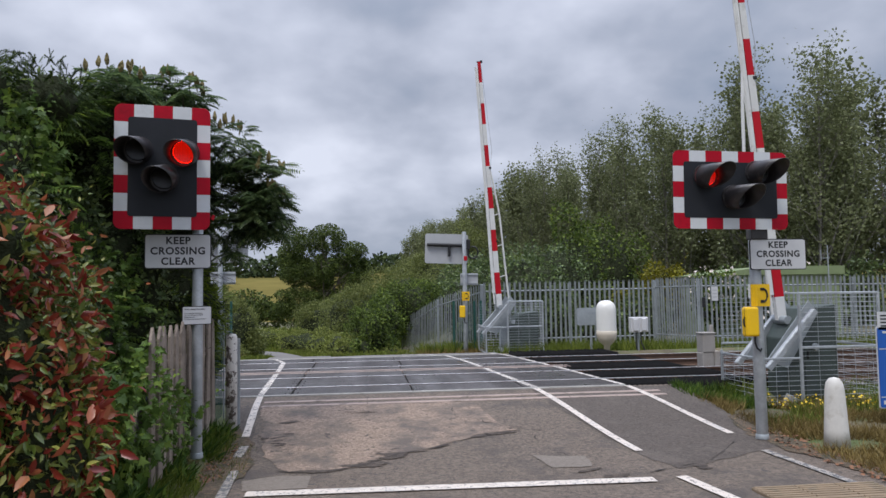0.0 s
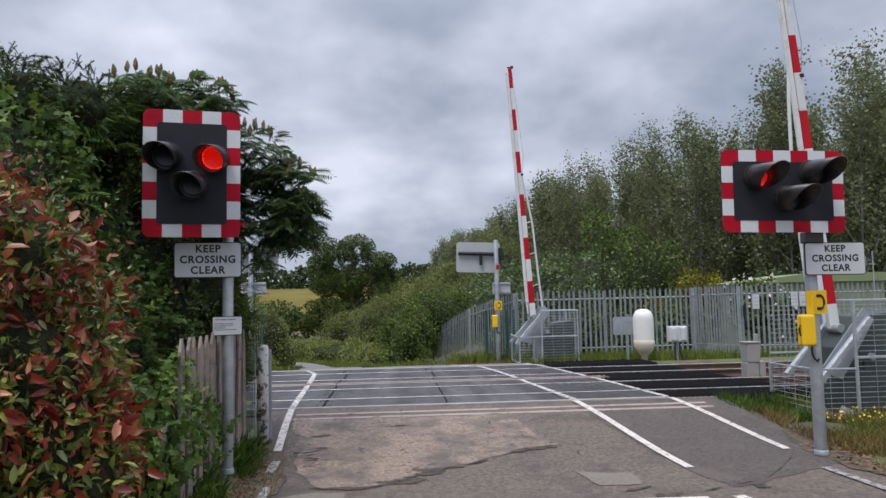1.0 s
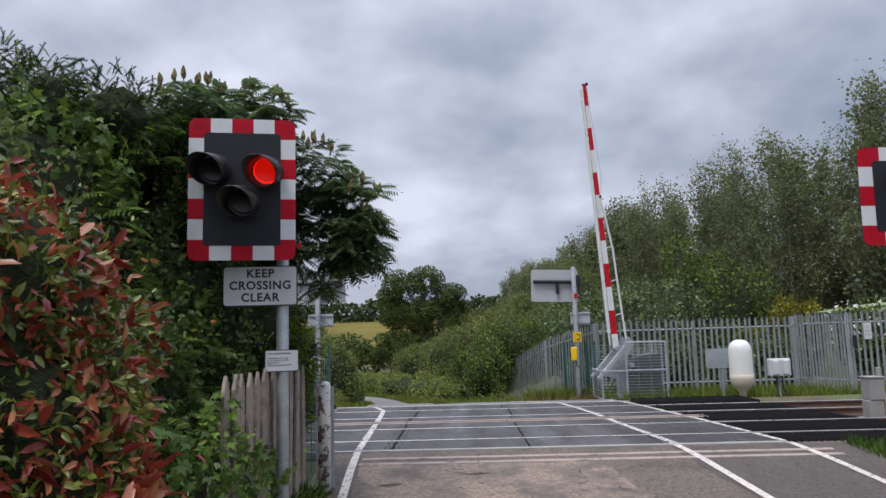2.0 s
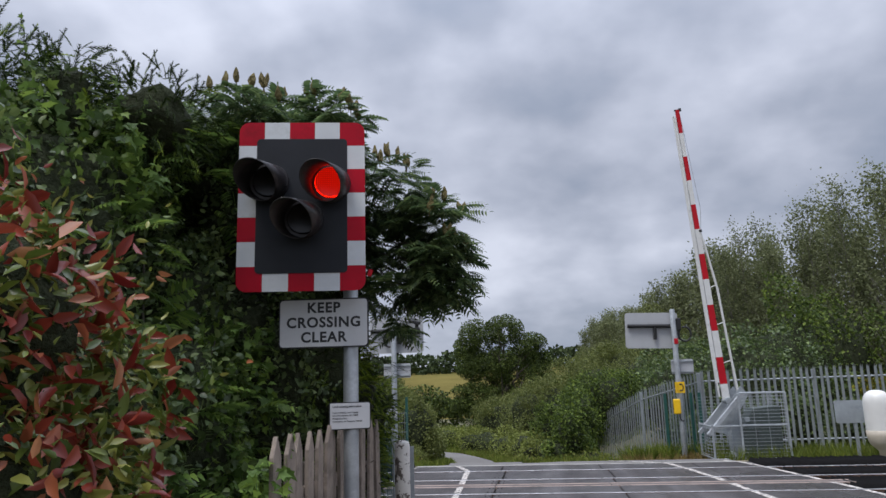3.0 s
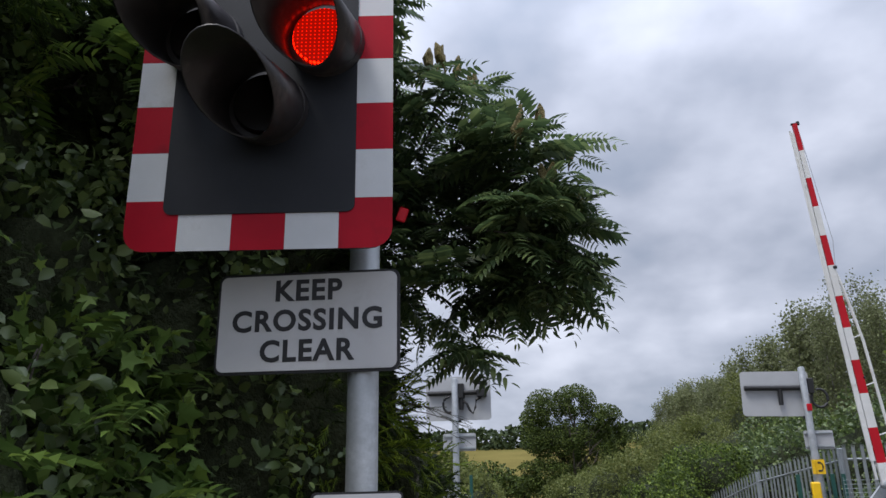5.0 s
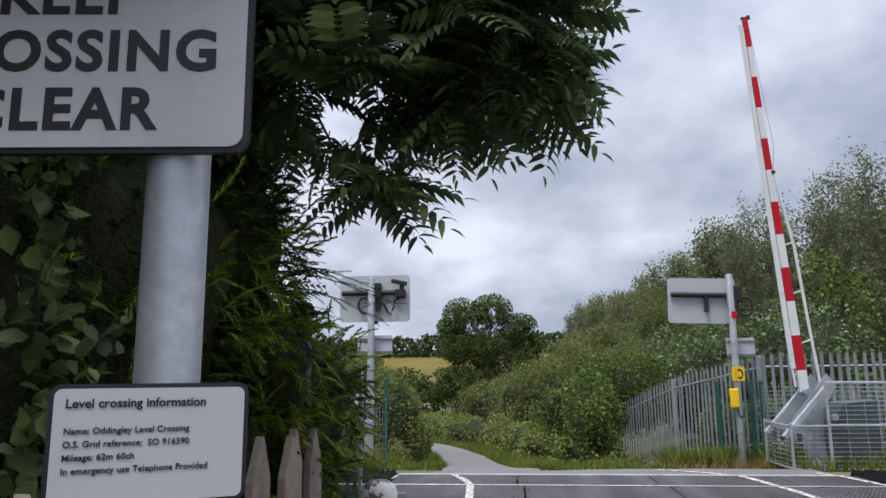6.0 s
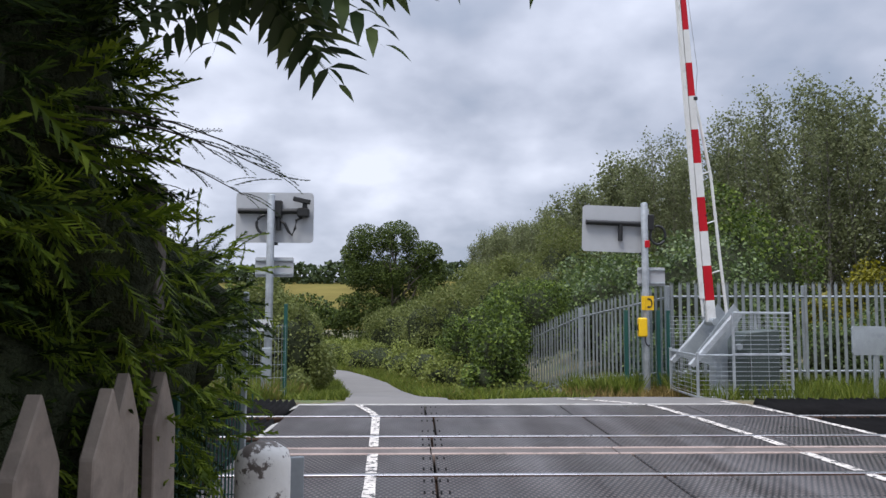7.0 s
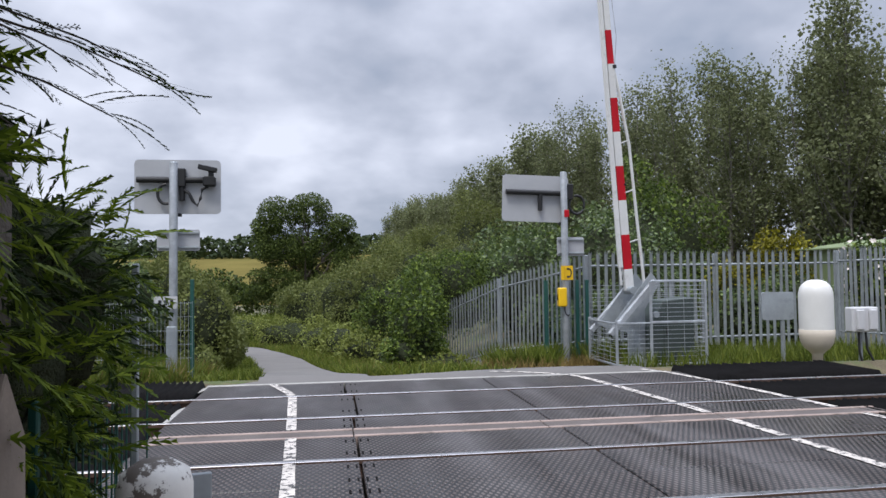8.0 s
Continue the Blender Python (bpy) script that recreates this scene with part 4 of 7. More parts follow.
# ---------- signals and signs ----------
def hood_mesh(r=0.14, top=0.44, low=0.13, n=28):
    """A lamp hood: a tube cut on the slant, long above and short below, pointing to -y."""
    V, F = [], []
    for rad in (r, r - 0.006):
        for i in range(n):
            a = TAU * i / n
            c = (1 + math.sin(a)) / 2
            ln = low + (top - low) * (c ** 0.75)
            flare = 1.06
            V += [(rad * math.cos(a), 0.0, rad * math.sin(a)), (rad * flare * math.cos(a), -ln, rad * flare * math.sin(a))]
    for i in range(n):
        j = (i + 1) % n
        F.append((2 * i, 2 * j, 2 * j + 1, 2 * i + 1))
        o = 2 * n
        F.append((o + 2 * i, o + 2 * i + 1, o + 2 * j + 1, o + 2 * j))
        F.append((2 * i + 1, 2 * j + 1, o + 2 * j + 1, o + 2 * i + 1))
    return mesh_np("hood", np.array(V), [np.array(F)])


HOOD_ME = hood_mesh()
LENS_ME = as_mesh("lens", cyl(0.122, 0.115, 0.02, (0, -0.005, 0), 32, (90, 0, 0)))
LENS_ME2 = as_mesh("lens", cyl(0.122, 0.115, 0.02, (0, -0.005, 0), 32, (90, 0, 0)))
RING_ME = as_mesh("lamp_ring", join(cyl(0.15, 0.142, 0.03, (0, 0.01, 0), 32, (90, 0, 0))))


def wigwag(at, w, h, cols, rows, lamps, lit, label, group, yaw=0, tilt=13):
    """A flashing-light unit: black board, red and white border, lamps in hoods; its front looks to -y."""
    unit_ = thing("crossing_signal", label, "crossing signal", at, group)
    part("backboard", prism(rounded(w - 0.01, h - 0.01, 0.08), 0.025), BLACK, unit_, at=pose(0, 0.004, 0))
    cw, rh, bw = w / cols, h / rows, 0.135
    red = lambda i: i % 2 == 0
    for i in range(cols):
        for top in (1, -1):
            corner = i in (0, cols - 1)
            hh = rh if corner else bw
            cx = -w / 2 + cw * (i + 0.5)
            cz = top * (h / 2 - hh / 2)
            cs = "0000"
            if corner:
                cs = {(0, 1): "0100", (cols - 1, 1): "1000", (0, -1): "0010", (cols - 1, -1): "0001"}[(i, top)]
            o = [(x + cx, z + cz) for x, z in rounded(cw - 0.001, hh, 0.075, cs)]
            part("stripe", prism(o, 0.003), STRIPE_RED if red(i) else STRIPE_WHITE, unit_)
    for j in range(1, rows - 1):
        for sgn in (-1, 1):
            cz = -h / 2 + rh * (j + 0.5)
            o = [(x + sgn * (w / 2 - bw / 2), z + cz) for x, z in rounded(bw, rh - 0.001, 0)]
            part("stripe", prism(o, 0.003), STRIPE_RED if red(j) else STRIPE_WHITE, unit_)
    part("black_field", prism(rounded(w - 2 * bw, h - 2 * bw, 0.03), 0.004), BLACK, unit_, at=pose(0, -0.005, 0))
    for k, (lx, lz) in enumerate(lamps):
        ring = part("lamp", RING_ME, HOOD, unit_, at=pose(lx, -0.012, lz))
        part("hood", HOOD_ME, HOOD, ring, at=pose(0, -0.012, 0, tilt, 0, yaw), smooth=True)
        part("lens", LENS_ME if k == lit else LENS_ME2, LENS_RED if k == lit else LENS_DARK, ring, "glowing red lens of small points" if k == lit else "dark unlit lens", at=pose(0, -0.022, 0))
    part("bracket", join(box(w * 0.7, 0.05, 0.06, (0, 0.06, 0.1), 0.005), box(0.06, 0.06, h * 0.5, (0, 0.06, -0.05), 0.005)), GALV_DULL, unit_)
    return unit_


def sign_plate(at, w, h, lines, label, category="sign", letter=0.085, gap=0.112, mater=None):
    s = thing("sign", label, category, at)
    part("plate", prism(rounded(w, h, 0.025), 0.004), WHITE_SIGN, s)
    part("border", join(prism(rounded(w + 0.02, h + 0.02, 0.03), 0.016)), LETTER, s, at=pose(0, 0.0045, 0))
    for i, words in enumerate(lines):
        z = (len(lines) - 1) / 2 * gap - gap * i - letter * 0.36
        part("lettering", text_mesh(words, letter * 1.27, 0.0034, 1.12), LETTER, s, at=pose(0, -0.001, z, 90, 0, 0))
    part("clip", join(box(w * 0.8, 0.03, 0.03, (0, 0.035, h * 0.28), 0.003), box(w * 0.8, 0.03, 0.03, (0, 0.035, -h * 0.28), 0.003)), GALV_DULL, s)
    return s


def pole(at, height, r, label):
    p = thing("signal_pole", label, "pole", at)
    part("shaft", cyl(r, r, height, (0, 0, 0), 28, bevel=0.004), GALV, p, smooth=False)
    part("cap", cyl(r + 0.004, r * 0.8, 0.03, (0, 0, height), 28, bevel=0.006), GALV_DULL, p)
    part("base_collar", cyl(r + 0.012, r + 0.006, 0.06, (0, 0, -0.02), 28, bevel=0.006), GALV_DULL, p)
    for me in {c.data for c in p.children}:
        me.polygons.foreach_set("use_smooth", [len(q.vertices) == 4 for q in me.polygons])
    return p


def handset():
    """A telephone handset as an arc with two ends, in x, z."""
    arc = [(-0.03 + 0.062 * math.cos(a), 0.085 * math.sin(a)) for a in np.linspace(-1.25, 1.25, 9)]
    return join(tube([(x, 0, z) for x, z in arc], 0.012, 6), box(0.05, 0.012, 0.035, (-0.03, 0, 0.075), 0.004), box(0.05, 0.012, 0.035, (-0.03, 0, -0.075), 0.004))


def phone(at, dz, label):
    """An emergency telephone: yellow box with a cable on a bracket."""
    p = thing("emergency_telephone", label, "telephone", at)
    part("case", join(box(0.17, 0.13, 0.36, (0, 0, 0), 0.03, seg=3)), YELLOW, p)
    part("lid_seam", box(0.174, 0.004, 0.33, (0, -0.02, 0), 0.001), CABLE, p)
    part("grip", tube([(-0.09, -0.03, 0.06), (-0.105, -0.03, 0.03), (-0.105, -0.03, -0.03), (-0.09, -0.03, -0.06)], 0.01, 6), CABLE, p, "black grip")
    part("cable", tube([(0.05, 0, -0.17), (0.05, 0.0, -0.26), (0.07, 0, -0.32), (0.12, 0.01, -0.36), (0.14, 0.02, -0.33)], 0.012, 6), CABLE, p, "black cable")
    part("bracket", box(0.16, 0.03, 0.06, (0.07, 0.06, 0.08), 0.004), GALV_DULL, p)
    return p


def phone_sign(at):
    s = thing("telephone_sign", "yellow telephone sign with a black handset, clamped to the pole", "sign", at)
    part("plate", prism(rounded(0.21, 0.27, 0.015), 0.004), YELLOW, s)
    part("handset", handset(), LETTER, s, at=pose(0.035, -0.004, 0))
    part("fold", prism(rounded(0.1, 0.27, 0.01), 0.004), YELLOW, s, at=pose(-0.1, 0.0, 0, 0, 0, -70))
    return s


# near side, beside the hedge
pole(pose(-0.925, 7.87, -0.16), 3.1, 0.057, "galvanised steel pole standing in the verge by the hedge")
wigwag(pose(-1.222, 7.563, 2.93, 0, 0, 11.5), 0.955, 1.32, 5, 7, [(-0.245, 0.175), (0.22, 0.165), (0.015, -0.115)], 1, "tall crossing signal, red and white border, one red lamp lit", "crossing signals", -10)
sign_plate(pose(-1.112, 7.775, 2.05, 0, 0, 6.4), 0.665, 0.355, ["KEEP", "CROSSING", "CLEAR"], "white sign reading KEEP CROSSING CLEAR on the galvanised pole")
info = thing("information_sign", "small white level crossing information notice on the pole", "sign", pose(-0.915, 7.805, 1.355, 0, 0, 28))
part("plate", prism(rounded(0.3, 0.185, 0.012), 0.004), WHITE_SIGN, info)
part("border", prism(rounded(0.316, 0.2, 0.018), 0.01), LETTER, info, at=pose(0, 0.0045, 0))
part("lettering", text_mesh("Level crossing information", 0.0205, 0.0004, 1.0, align="LEFT"), LETTER, info, at=pose(-0.133, -0.001, 0.062, 90, 0, 0))
for i, words in enumerate(["Name: Oddingley Level Crossing", "O.S. Grid reference:  SO 916590", "Mileage: 62m 60ch", "In emergency use Telephone Provided"]):
    part("lettering", text_mesh(words, 0.0145, 0.00015, 1.0, align="LEFT"), LETTER, info, at=pose(-0.133, -0.001, 0.02 - 0.021 * i, 90, 0, 0))
part("clip", join(box(0.24, 0.02, 0.02, (0, 0.02, 0.05), 0.002), box(0.24, 0.02, 0.02, (0, 0.02, -0.05), 0.002)), GALV_DULL, info)
tagpiece = thing("red_tag", "small faded red reflective tag behind the signal board", "reflector", pose(-0.735, 7.72, 2.41, 0, 20, 10))
part("tag", box(0.035, 0.004, 0.055, (0, 0, 0), 0.004), ARM_RED, tagpiece)

# near side, by the footway
pole(pose(5.71, 8.17, -0.26), 3.0, 0.068, "galvanised steel pole standing in dry grass by the footway")
wigwag(pose(5.34, 8.0, 2.755, 0, 1.0, 0), 1.46, 0.955, 7, 5, [(-0.33, 0.165), (0.335, 0.22), (0.03, -0.085)], 0, "wide crossing signal, red and white border, one red lamp lit", "crossing signals", 12, 6)
sign_plate(pose(5.955, 8.06, 1.97, 0, 0, 0), 0.71, 0.36, ["KEEP", "CROSSING", "CLEAR"], "white sign reading KEEP CROSSING CLEAR under a wide signal")
junction = thing("junction_box", "black junction box under the signal board", "junction box", pose(5.71, 8.1, 2.22))
part("box", box(0.22, 0.13, 0.13, (0, 0, 0), 0.01), HOOD, junction)
part("gland", cyl(0.04, 0.015, 0.07, (-0.06, 0, 0.06), 10), HOOD, junction)
phone_sign(pose(5.73, 8.08, 1.47))
phone(pose(5.57, 8.08, 1.15), 0, "yellow emergency telephone box on the galvanised pole")


def far_signal(at, w, h, pole_x, label, cables, height):
    """The grey back of a signal board that faces the other way, with its tube, cables and pole behind it."""
    s = thing("crossing_signal", label, "crossing signal", at, "crossing signals")
    part("board", prism(rounded(w, h, 0.07), 0.02), GREY_BACK, s)
    part("tube", tube([(-w * 0.46, -0.07, h * 0.12), (w * 0.42, -0.07, h * 0.12)], 0.052, 12), CABLE, s, "black cable tube")
    part("stem", tube([(w * 0.06, -0.07, h * 0.12), (w * 0.06, -0.07, -h * 0.26)], 0.045, 10), CABLE, s)
    part("terminal_box", box(0.12, 0.13, 0.3, (pole_x + 0.1, -0.08, h * 0.16), 0.01), CABLE, s)
    for pts in cables:
        part("cable", tube(pts, 0.026, 8), CABLE, s, "black looped cable")
    part("clamp", box(0.17, 0.1, 0.05, (pole_x, -0.03, -h / 2 - 0.02), 0.008), CABLE, s)
    return s


def loop(cx, cz, rx, rz, a0, a1, y=-0.09, n=14):
    return [(cx + rx * math.cos(a), y, cz + rz * math.sin(a)) for a in np.linspace(a0, a1, n)]


# far side, left of the lane
pole(pose(-3.03, 20.28, -0.25), 3.6, 0.066, "galvanised pole of the far signal, seen from behind")
far = far_signal(pose(-2.99, 20.42, 2.985), 1.375, 0.9, -0.02, "grey back of a far crossing signal with cables and camera", [loop(-0.17, -0.13, 0.13, 0.16, 1.5, 5.0), [(0.12, -0.09, -0.06), (0.2, -0.1, -0.12), (0.26, -0.1, -0.25), (0.33, -0.1, -0.32), (0.38, -0.1, -0.2), (0.4, -0.09, -0.05), (0.5, -0.09, 0.0)]], 3.6)
cctv = part("camera_housing", join(box(0.3, 0.1, 0.08, (0.5, -0.16, 0.29), 0.01, (0, 12, 0)), box(0.08, 0.08, 0.2, (0.55, -0.12, 0.16), 0.008)), CABLE, far, "black camera housing on a bracket")
part("lamp_back", box(0.2, 0.16, 0.16, (0.52, -0.1, 0.08), 0.02), CABLE, far)
far2 = thing("sign", "back of a small grey rectangular sign on two rails", "sign", pose(-2.98, 20.42, 2.1))
part("plate", prism(rounded(0.68, 0.35, 0.03), 0.004), GREY_BACK, far2)
for z in (0.12, -0.12):
    part("rail_channel", box(0.66, 0.03, 0.035, (0, -0.02, z), 0.004), GALV_DULL, far2)
small = thing("notice_board", "small pale notice on the pole behind mesh", "sign", pose(-3.12, 20.15, 1.08))
part("plate", prism(rounded(0.36, 0.2, 0.02), 0.01), WHITE_SIGN, small)
for i in range(3):
    part("bar", box(0.05, 0.003, 0.08, (-0.09 + 0.09 * i, -0.003, 0), 0), CABLE, small)
cab = thing("pole_base_cabinet", "slim grey steel duct at the foot of the pole", "duct", pose(-3.03, 20.16, -0.25))
part("duct", box(0.16, 0.07, 0.95, (0, 0, 0.47), 0.01), GALV_DULL, cab)

# far side, beside the barrier
pole(pose(3.94, 21.26, -0.28), 3.68, 0.066, "galvanised pole of the far signal by the palisade fence")
far_signal(pose(3.42, 21.42, 2.93, 0, 2, -1), 1.3, 0.9, 0.55, "grey back of a far crossing signal with a looped black cable", [loop(0.8, -0.1, 0.15, 0.18, 2.6, 8.2)], 3.6)
plate = thing("sign", "back of a small grey sign on the far pole", "sign", pose(4.09, 21.37, 2.0))
part("plate", prism(rounded(0.54, 0.36, 0.03), 0.004), GREY_BACK, plate)
for z in (0.13, -0.13):
    part("rail_channel", box(0.52, 0.03, 0.03, (0, -0.02, z), 0.004), GALV_DULL, plate)
phone_sign(pose(3.96, 21.17, 1.49))
phone(pose(3.84, 21.17, 1.03), 0, "yellow emergency telephone box on the far pole")
rt = thing("red_tag", "small red tag tied to the far pole", "reflector", pose(3.96, 21.17, 2.62))
part("tag", box(0.1, 0.02, 0.14, (0, 0, 0), 0.01), ARM_RED, rt)


# ---------- barriers ----------
def mesh_panel(w, h, step_x, step_z, r=0.0035):
    """A welded wire panel in x, z with its lower left corner at the origin."""
    runs = []
    for i in range(int(w / step_x) + 1):
        runs.append(([(i * step_x, 0, 0), (i * step_x, 0, h)], [r, r]))
    for j in range(int(h / step_z) + 1):
        runs.append(([(0, 0.004, j * step_z), (w, 0.004, j * step_z)], [r, r]))
    return tubes_mesh("wire", runs, 4)


def wedge(w, h0, h1, t):
    return prism([(0, 0), (w, 0), (w, h1), (0, h0)], t)


def barrier(at, arm_len, lean_x, lean_y, cage_w, cage_d, cage_h, pivot, label, stay=1, cab=(0.62, 1.05), reach_l=0.52):
    """A raised half of a road barrier: machine, guard cage and striped arm."""
    b = thing("level_crossing_barrier", label, "barrier", at)
    px, py, pz = pivot
    # machine cabinet and side plates
    cx, ch = px + cab[0], cab[1]
    part("machine_cabinet", prism([(cx - 0.42, 0.0), (cx + 0.42, 0.0), (cx + 0.44, ch + 0.12), (cx - 0.14, ch + 0.06), (cx - 0.42, ch - 0.42)], 0.62, 0.012), GREY_CABINET, b, "dark grey machine cabinet with a sloped shoulder", at=pose(0, py - 0.31, 0))
    part("cabinet_door", box(0.5, 0.012, ch - 0.35, (cx + 0.1, py - 0.318, ch / 2 - 0.08), 0.004), GREY_CABINET, b)
    part("cabinet_handle", box(0.02, 0.03, 0.14, (cx - 0.1, py - 0.335, ch / 2 + 0.05), 0.004), CABLE, b)
    part("pedestal", box(0.22, 0.3, 1.1, (px + 0.1, py, 0.55), 0.012), GALV_DULL, b)
    for k, yy in enumerate((py - 0.5, py + 0.42)):
        part("counterweight_plate", prism([(px - 0.5, pz - 0.62), (px - 0.15, pz - 0.75), (px + 0.4, pz + 0.12), (px + 0.25, pz + 0.32)], 0.018), GALV_DULL, b, at=pose(0, yy + (0.16 if k == 0 else -0.1), 0))
        run = [(px - 0.62, yy, pz - 0.72), (px + 0.2, yy, pz + 0.18)]
        part("guard_bar", join(box(1.22, 0.075, 0.025, (px - 0.21, yy, pz - 0.27), 0.006, (0, -47.7, 0)), box(1.22, 0.012, 0.08, (px - 0.21 + 0.03, yy - 0.05, pz - 0.29), 0.003, (0, -47.7, 0))), GALV, b, "bright sloping steel channel")
    # cage
    x0, y0 = px - reach_l, 0.0
    posts = [(x0, y0, 0.8), (x0 + 0.62, y0, cage_h), (x0 + cage_w, y0, cage_h), (x0, y0 + cage_d, 0.8), (x0 + cage_w, y0 + cage_d, cage_h)]
    for x, y, h in posts:
        part("cage_post", box(0.04, 0.04, h, (x, y, h / 2), 0.004), GALV, b)
    for z in (cage_h, cage_h * 0.52, 0.05):
        part("cage_rail", box(cage_w - 0.62, 0.035, 0.035, (x0 + 0.62 + (cage_w - 0.62) / 2, y0, z), 0.004), GALV, b)
        part("cage_rail", box(0.035, cage_d, 0.035, (x0 + cage_w, y0 + cage_d / 2, z), 0.004), GALV, b)
        if z < cage_h:
            part("cage_rail", box(0.62, 0.03, 0.03, (x0 + 0.31, y0, min(z, 0.75)), 0.004), GALV, b)
            part("cage_rail", box(cage_w, 0.03, 0.03, (x0 + cage_w / 2, y0 + cage_d, z), 0.004), GALV, b)
            part("cage_rail", box(0.03, cage_d, 0.03, (x0, y0 + cage_d / 2, min(z, 0.75)), 0.004), GALV, b)
    part("cage_rail", box(cage_w - 0.62, 0.03, 0.03, (x0 + 0.62 + (cage_w - 0.62) / 2, y0 + cage_d, cage_h), 0.004), GALV, b)
    part("wire_mesh", mesh_panel(cage_w - 0.62, cage_h - 0.05, 0.3, 0.075), GALV, b, at=pose(x0 + 0.62, y0, 0.03))
    part("wire_mesh", mesh_panel(0.62, 0.72, 0.2, 0.075), GALV, b, at=pose(x0, y0, 0.03))
    part("wire_mesh", mesh_panel(cage_d, cage_h - 0.05, 0.3, 0.075), GALV, b, at=pose(x0 + cage_w, y0, 0.03, 0, 0, 90))
    part("wire_mesh", mesh_panel(cage_w, cage_h - 0.05, 0.3, 0.075), GALV_DULL, b, at=pose(x0, y0 + cage_d, 0.03))
    part("wire_mesh", mesh_panel(cage_d, 0.72, 0.3, 0.075), GALV, b, at=pose(x0, y0, 0.03, 0, 0, 90))
    part("maker_plate", box(0.24, 0.01, 0.12, (x0 + 0.42, y0 - 0.02, 0.12), 0.004, (0, 28, 0)), GALV, b, "pale metal plate wired to the cage")
    # the arm, raised: local z runs along it
    top = Vector((lean_x, lean_y, 1.0)).normalized()
    rot = Vector((0, 0, 1)).rotation_difference(top).to_matrix().to_4x4()
    am = Matrix.Translation((px, py, pz)) @ rot

    def arm_part(name, bm, material, label2=""):
        return part(name, bm, material, b, label2, at=am)

    taper = lambda q: 0.16 - 0.075 * q / arm_len
    segs = [(0.0, 0.38, False)]
    z = 0.38
    red = True
    unit_l = (arm_len - 0.38) / 11
    for i in range(11):
        segs.append((z, z + unit_l, red))
        z += unit_l
        red = not red
    for a, c, rd in segs:
        wa, wc = taper(a), taper(c)
        o = [(-wa / 2, a), (wa / 2, a), (wc / 2, c), (-wc / 2, c)]
        arm_part("arm_band", prism(o, 0.085), ARM_RED if rd else ARM_WHITE)
    # folded skirt rail with its hangers, close along the arm
    arm_part("skirt_rail", tube([(-0.14, 0.03, 0.1), (-0.155, 0.03, 0.9), (-0.12, 0.03, arm_len - 0.15)], 0.022, 8), ARM_WHITE)
    for i in range(28):
        q = 0.35 + (arm_len - 0.7) * i / 27
        arm_part("skirt_hanger", tube([(-taper(q) / 2 + 0.01, 0.035, q + 0.12), (-0.14, 0.03, q - 0.14)], 0.006, 4), ARM_WHITE)
    # channel of the folded skirt, laid flat against the arm
    arm_part("skirt_channel", prism([(-0.175, 0.42), (-0.095, 0.42), (-0.06, arm_len - 0.2), (-0.11, arm_len - 0.2)], 0.05), ARM_WHITE)
    # stay tube with rungs and wire
    run = ((0.3, -0.05), (0.26, 1.2), (0.23, 2.6), (0.12, 3.6), (0.05, 4.05)) if stay > 0 else ((-0.34, 0.3), (-0.33, 1.4), (-0.3, 2.6), (-0.2, 3.6), (-0.12, 4.2))
    arm_part("stay_tube", tube([(x, 0.04, z) for x, z in run], 0.028, 8), ARM_WHITE)
    for q in (0.85, 1.75, 2.65):
        arm_part("rung", tube([(0.05 * stay, 0.04, q), (run[1][0] - stay * 0.015 * q, 0.04, q + 0.05)], 0.014, 6), ARM_WHITE)
    arm_part("stay_wire", tube([(0.07, 0.04, 4.0), (0.16, 0.04, 4.6), (0.05, 0.04, arm_len - 0.1)], 0.006, 5), GALV)
    arm_part("clamp", box(0.07, 0.12, 0.06, (0.06, 0.04, 4.05), 0.008), CABLE)
    arm_part("clamp", box(0.06, 0.08, 0.05, (0.07, 0.04, 1.9), 0.008), CABLE)
    arm_part("tip_lamp", join(cyl(0.035, 0.035, 0.07, (0.07, 0.04, arm_len - 0.03), 12), box(0.14, 0.07, 0.02, (0.0, 0.04, arm_len + 0.005), 0.004)), CABLE, "small dark lamp at the tip")
    part("bearing", cyl(0.07, 0.07, 0.36, (px, py + 0.2, pz), 16, (90, 0, 0), 0.006), GALV_DULL, b)
    part("side_lamp", join(cyl(0.055, 0.055, 0.06, (px + 0.3, py - 0.36, pz - 0.42), 14, (90, 0, 0), 0.006)), GALV_DULL, b)
    return b


barrier(pose(4.35, 19.62, -0.14), 7.2, -0.065, 0.0, 1.62, 1.3, 1.46, (0.45, 0.62, 1.3), "raised red and white barrier arm over a galvanised cage")
barrier(pose(7.22, 10.3, -0.28), 7.2, -0.088, 0.0, 1.95, 1.3, 1.75, (0.5, 0.62, 1.32), "raised red and white barrier with wire cage beside the footway", -1, (0.3, 1.45), 0.72)


# ---------- railway furniture ----------
tank = thing("white_tank", "white domed cylinder over a cream rounded foot", "tank", pose(7.49, 18.92, -0.3))
prof_w = [(0.268, 0.78), (0.268, 1.34), (0.262, 1.41), (0.243, 1.48), (0.212, 1.535), (0.165, 1.58), (0.11, 1.607), (0.05, 1.618), (0.0, 1.62)]
prof_c = [(0.0, 0.24), (0.08, 0.26), (0.085, 0.38), (0.13, 0.43), (0.2, 0.49), (0.25, 0.58), (0.272, 0.68), (0.276, 0.79), (0.268, 0.795)]


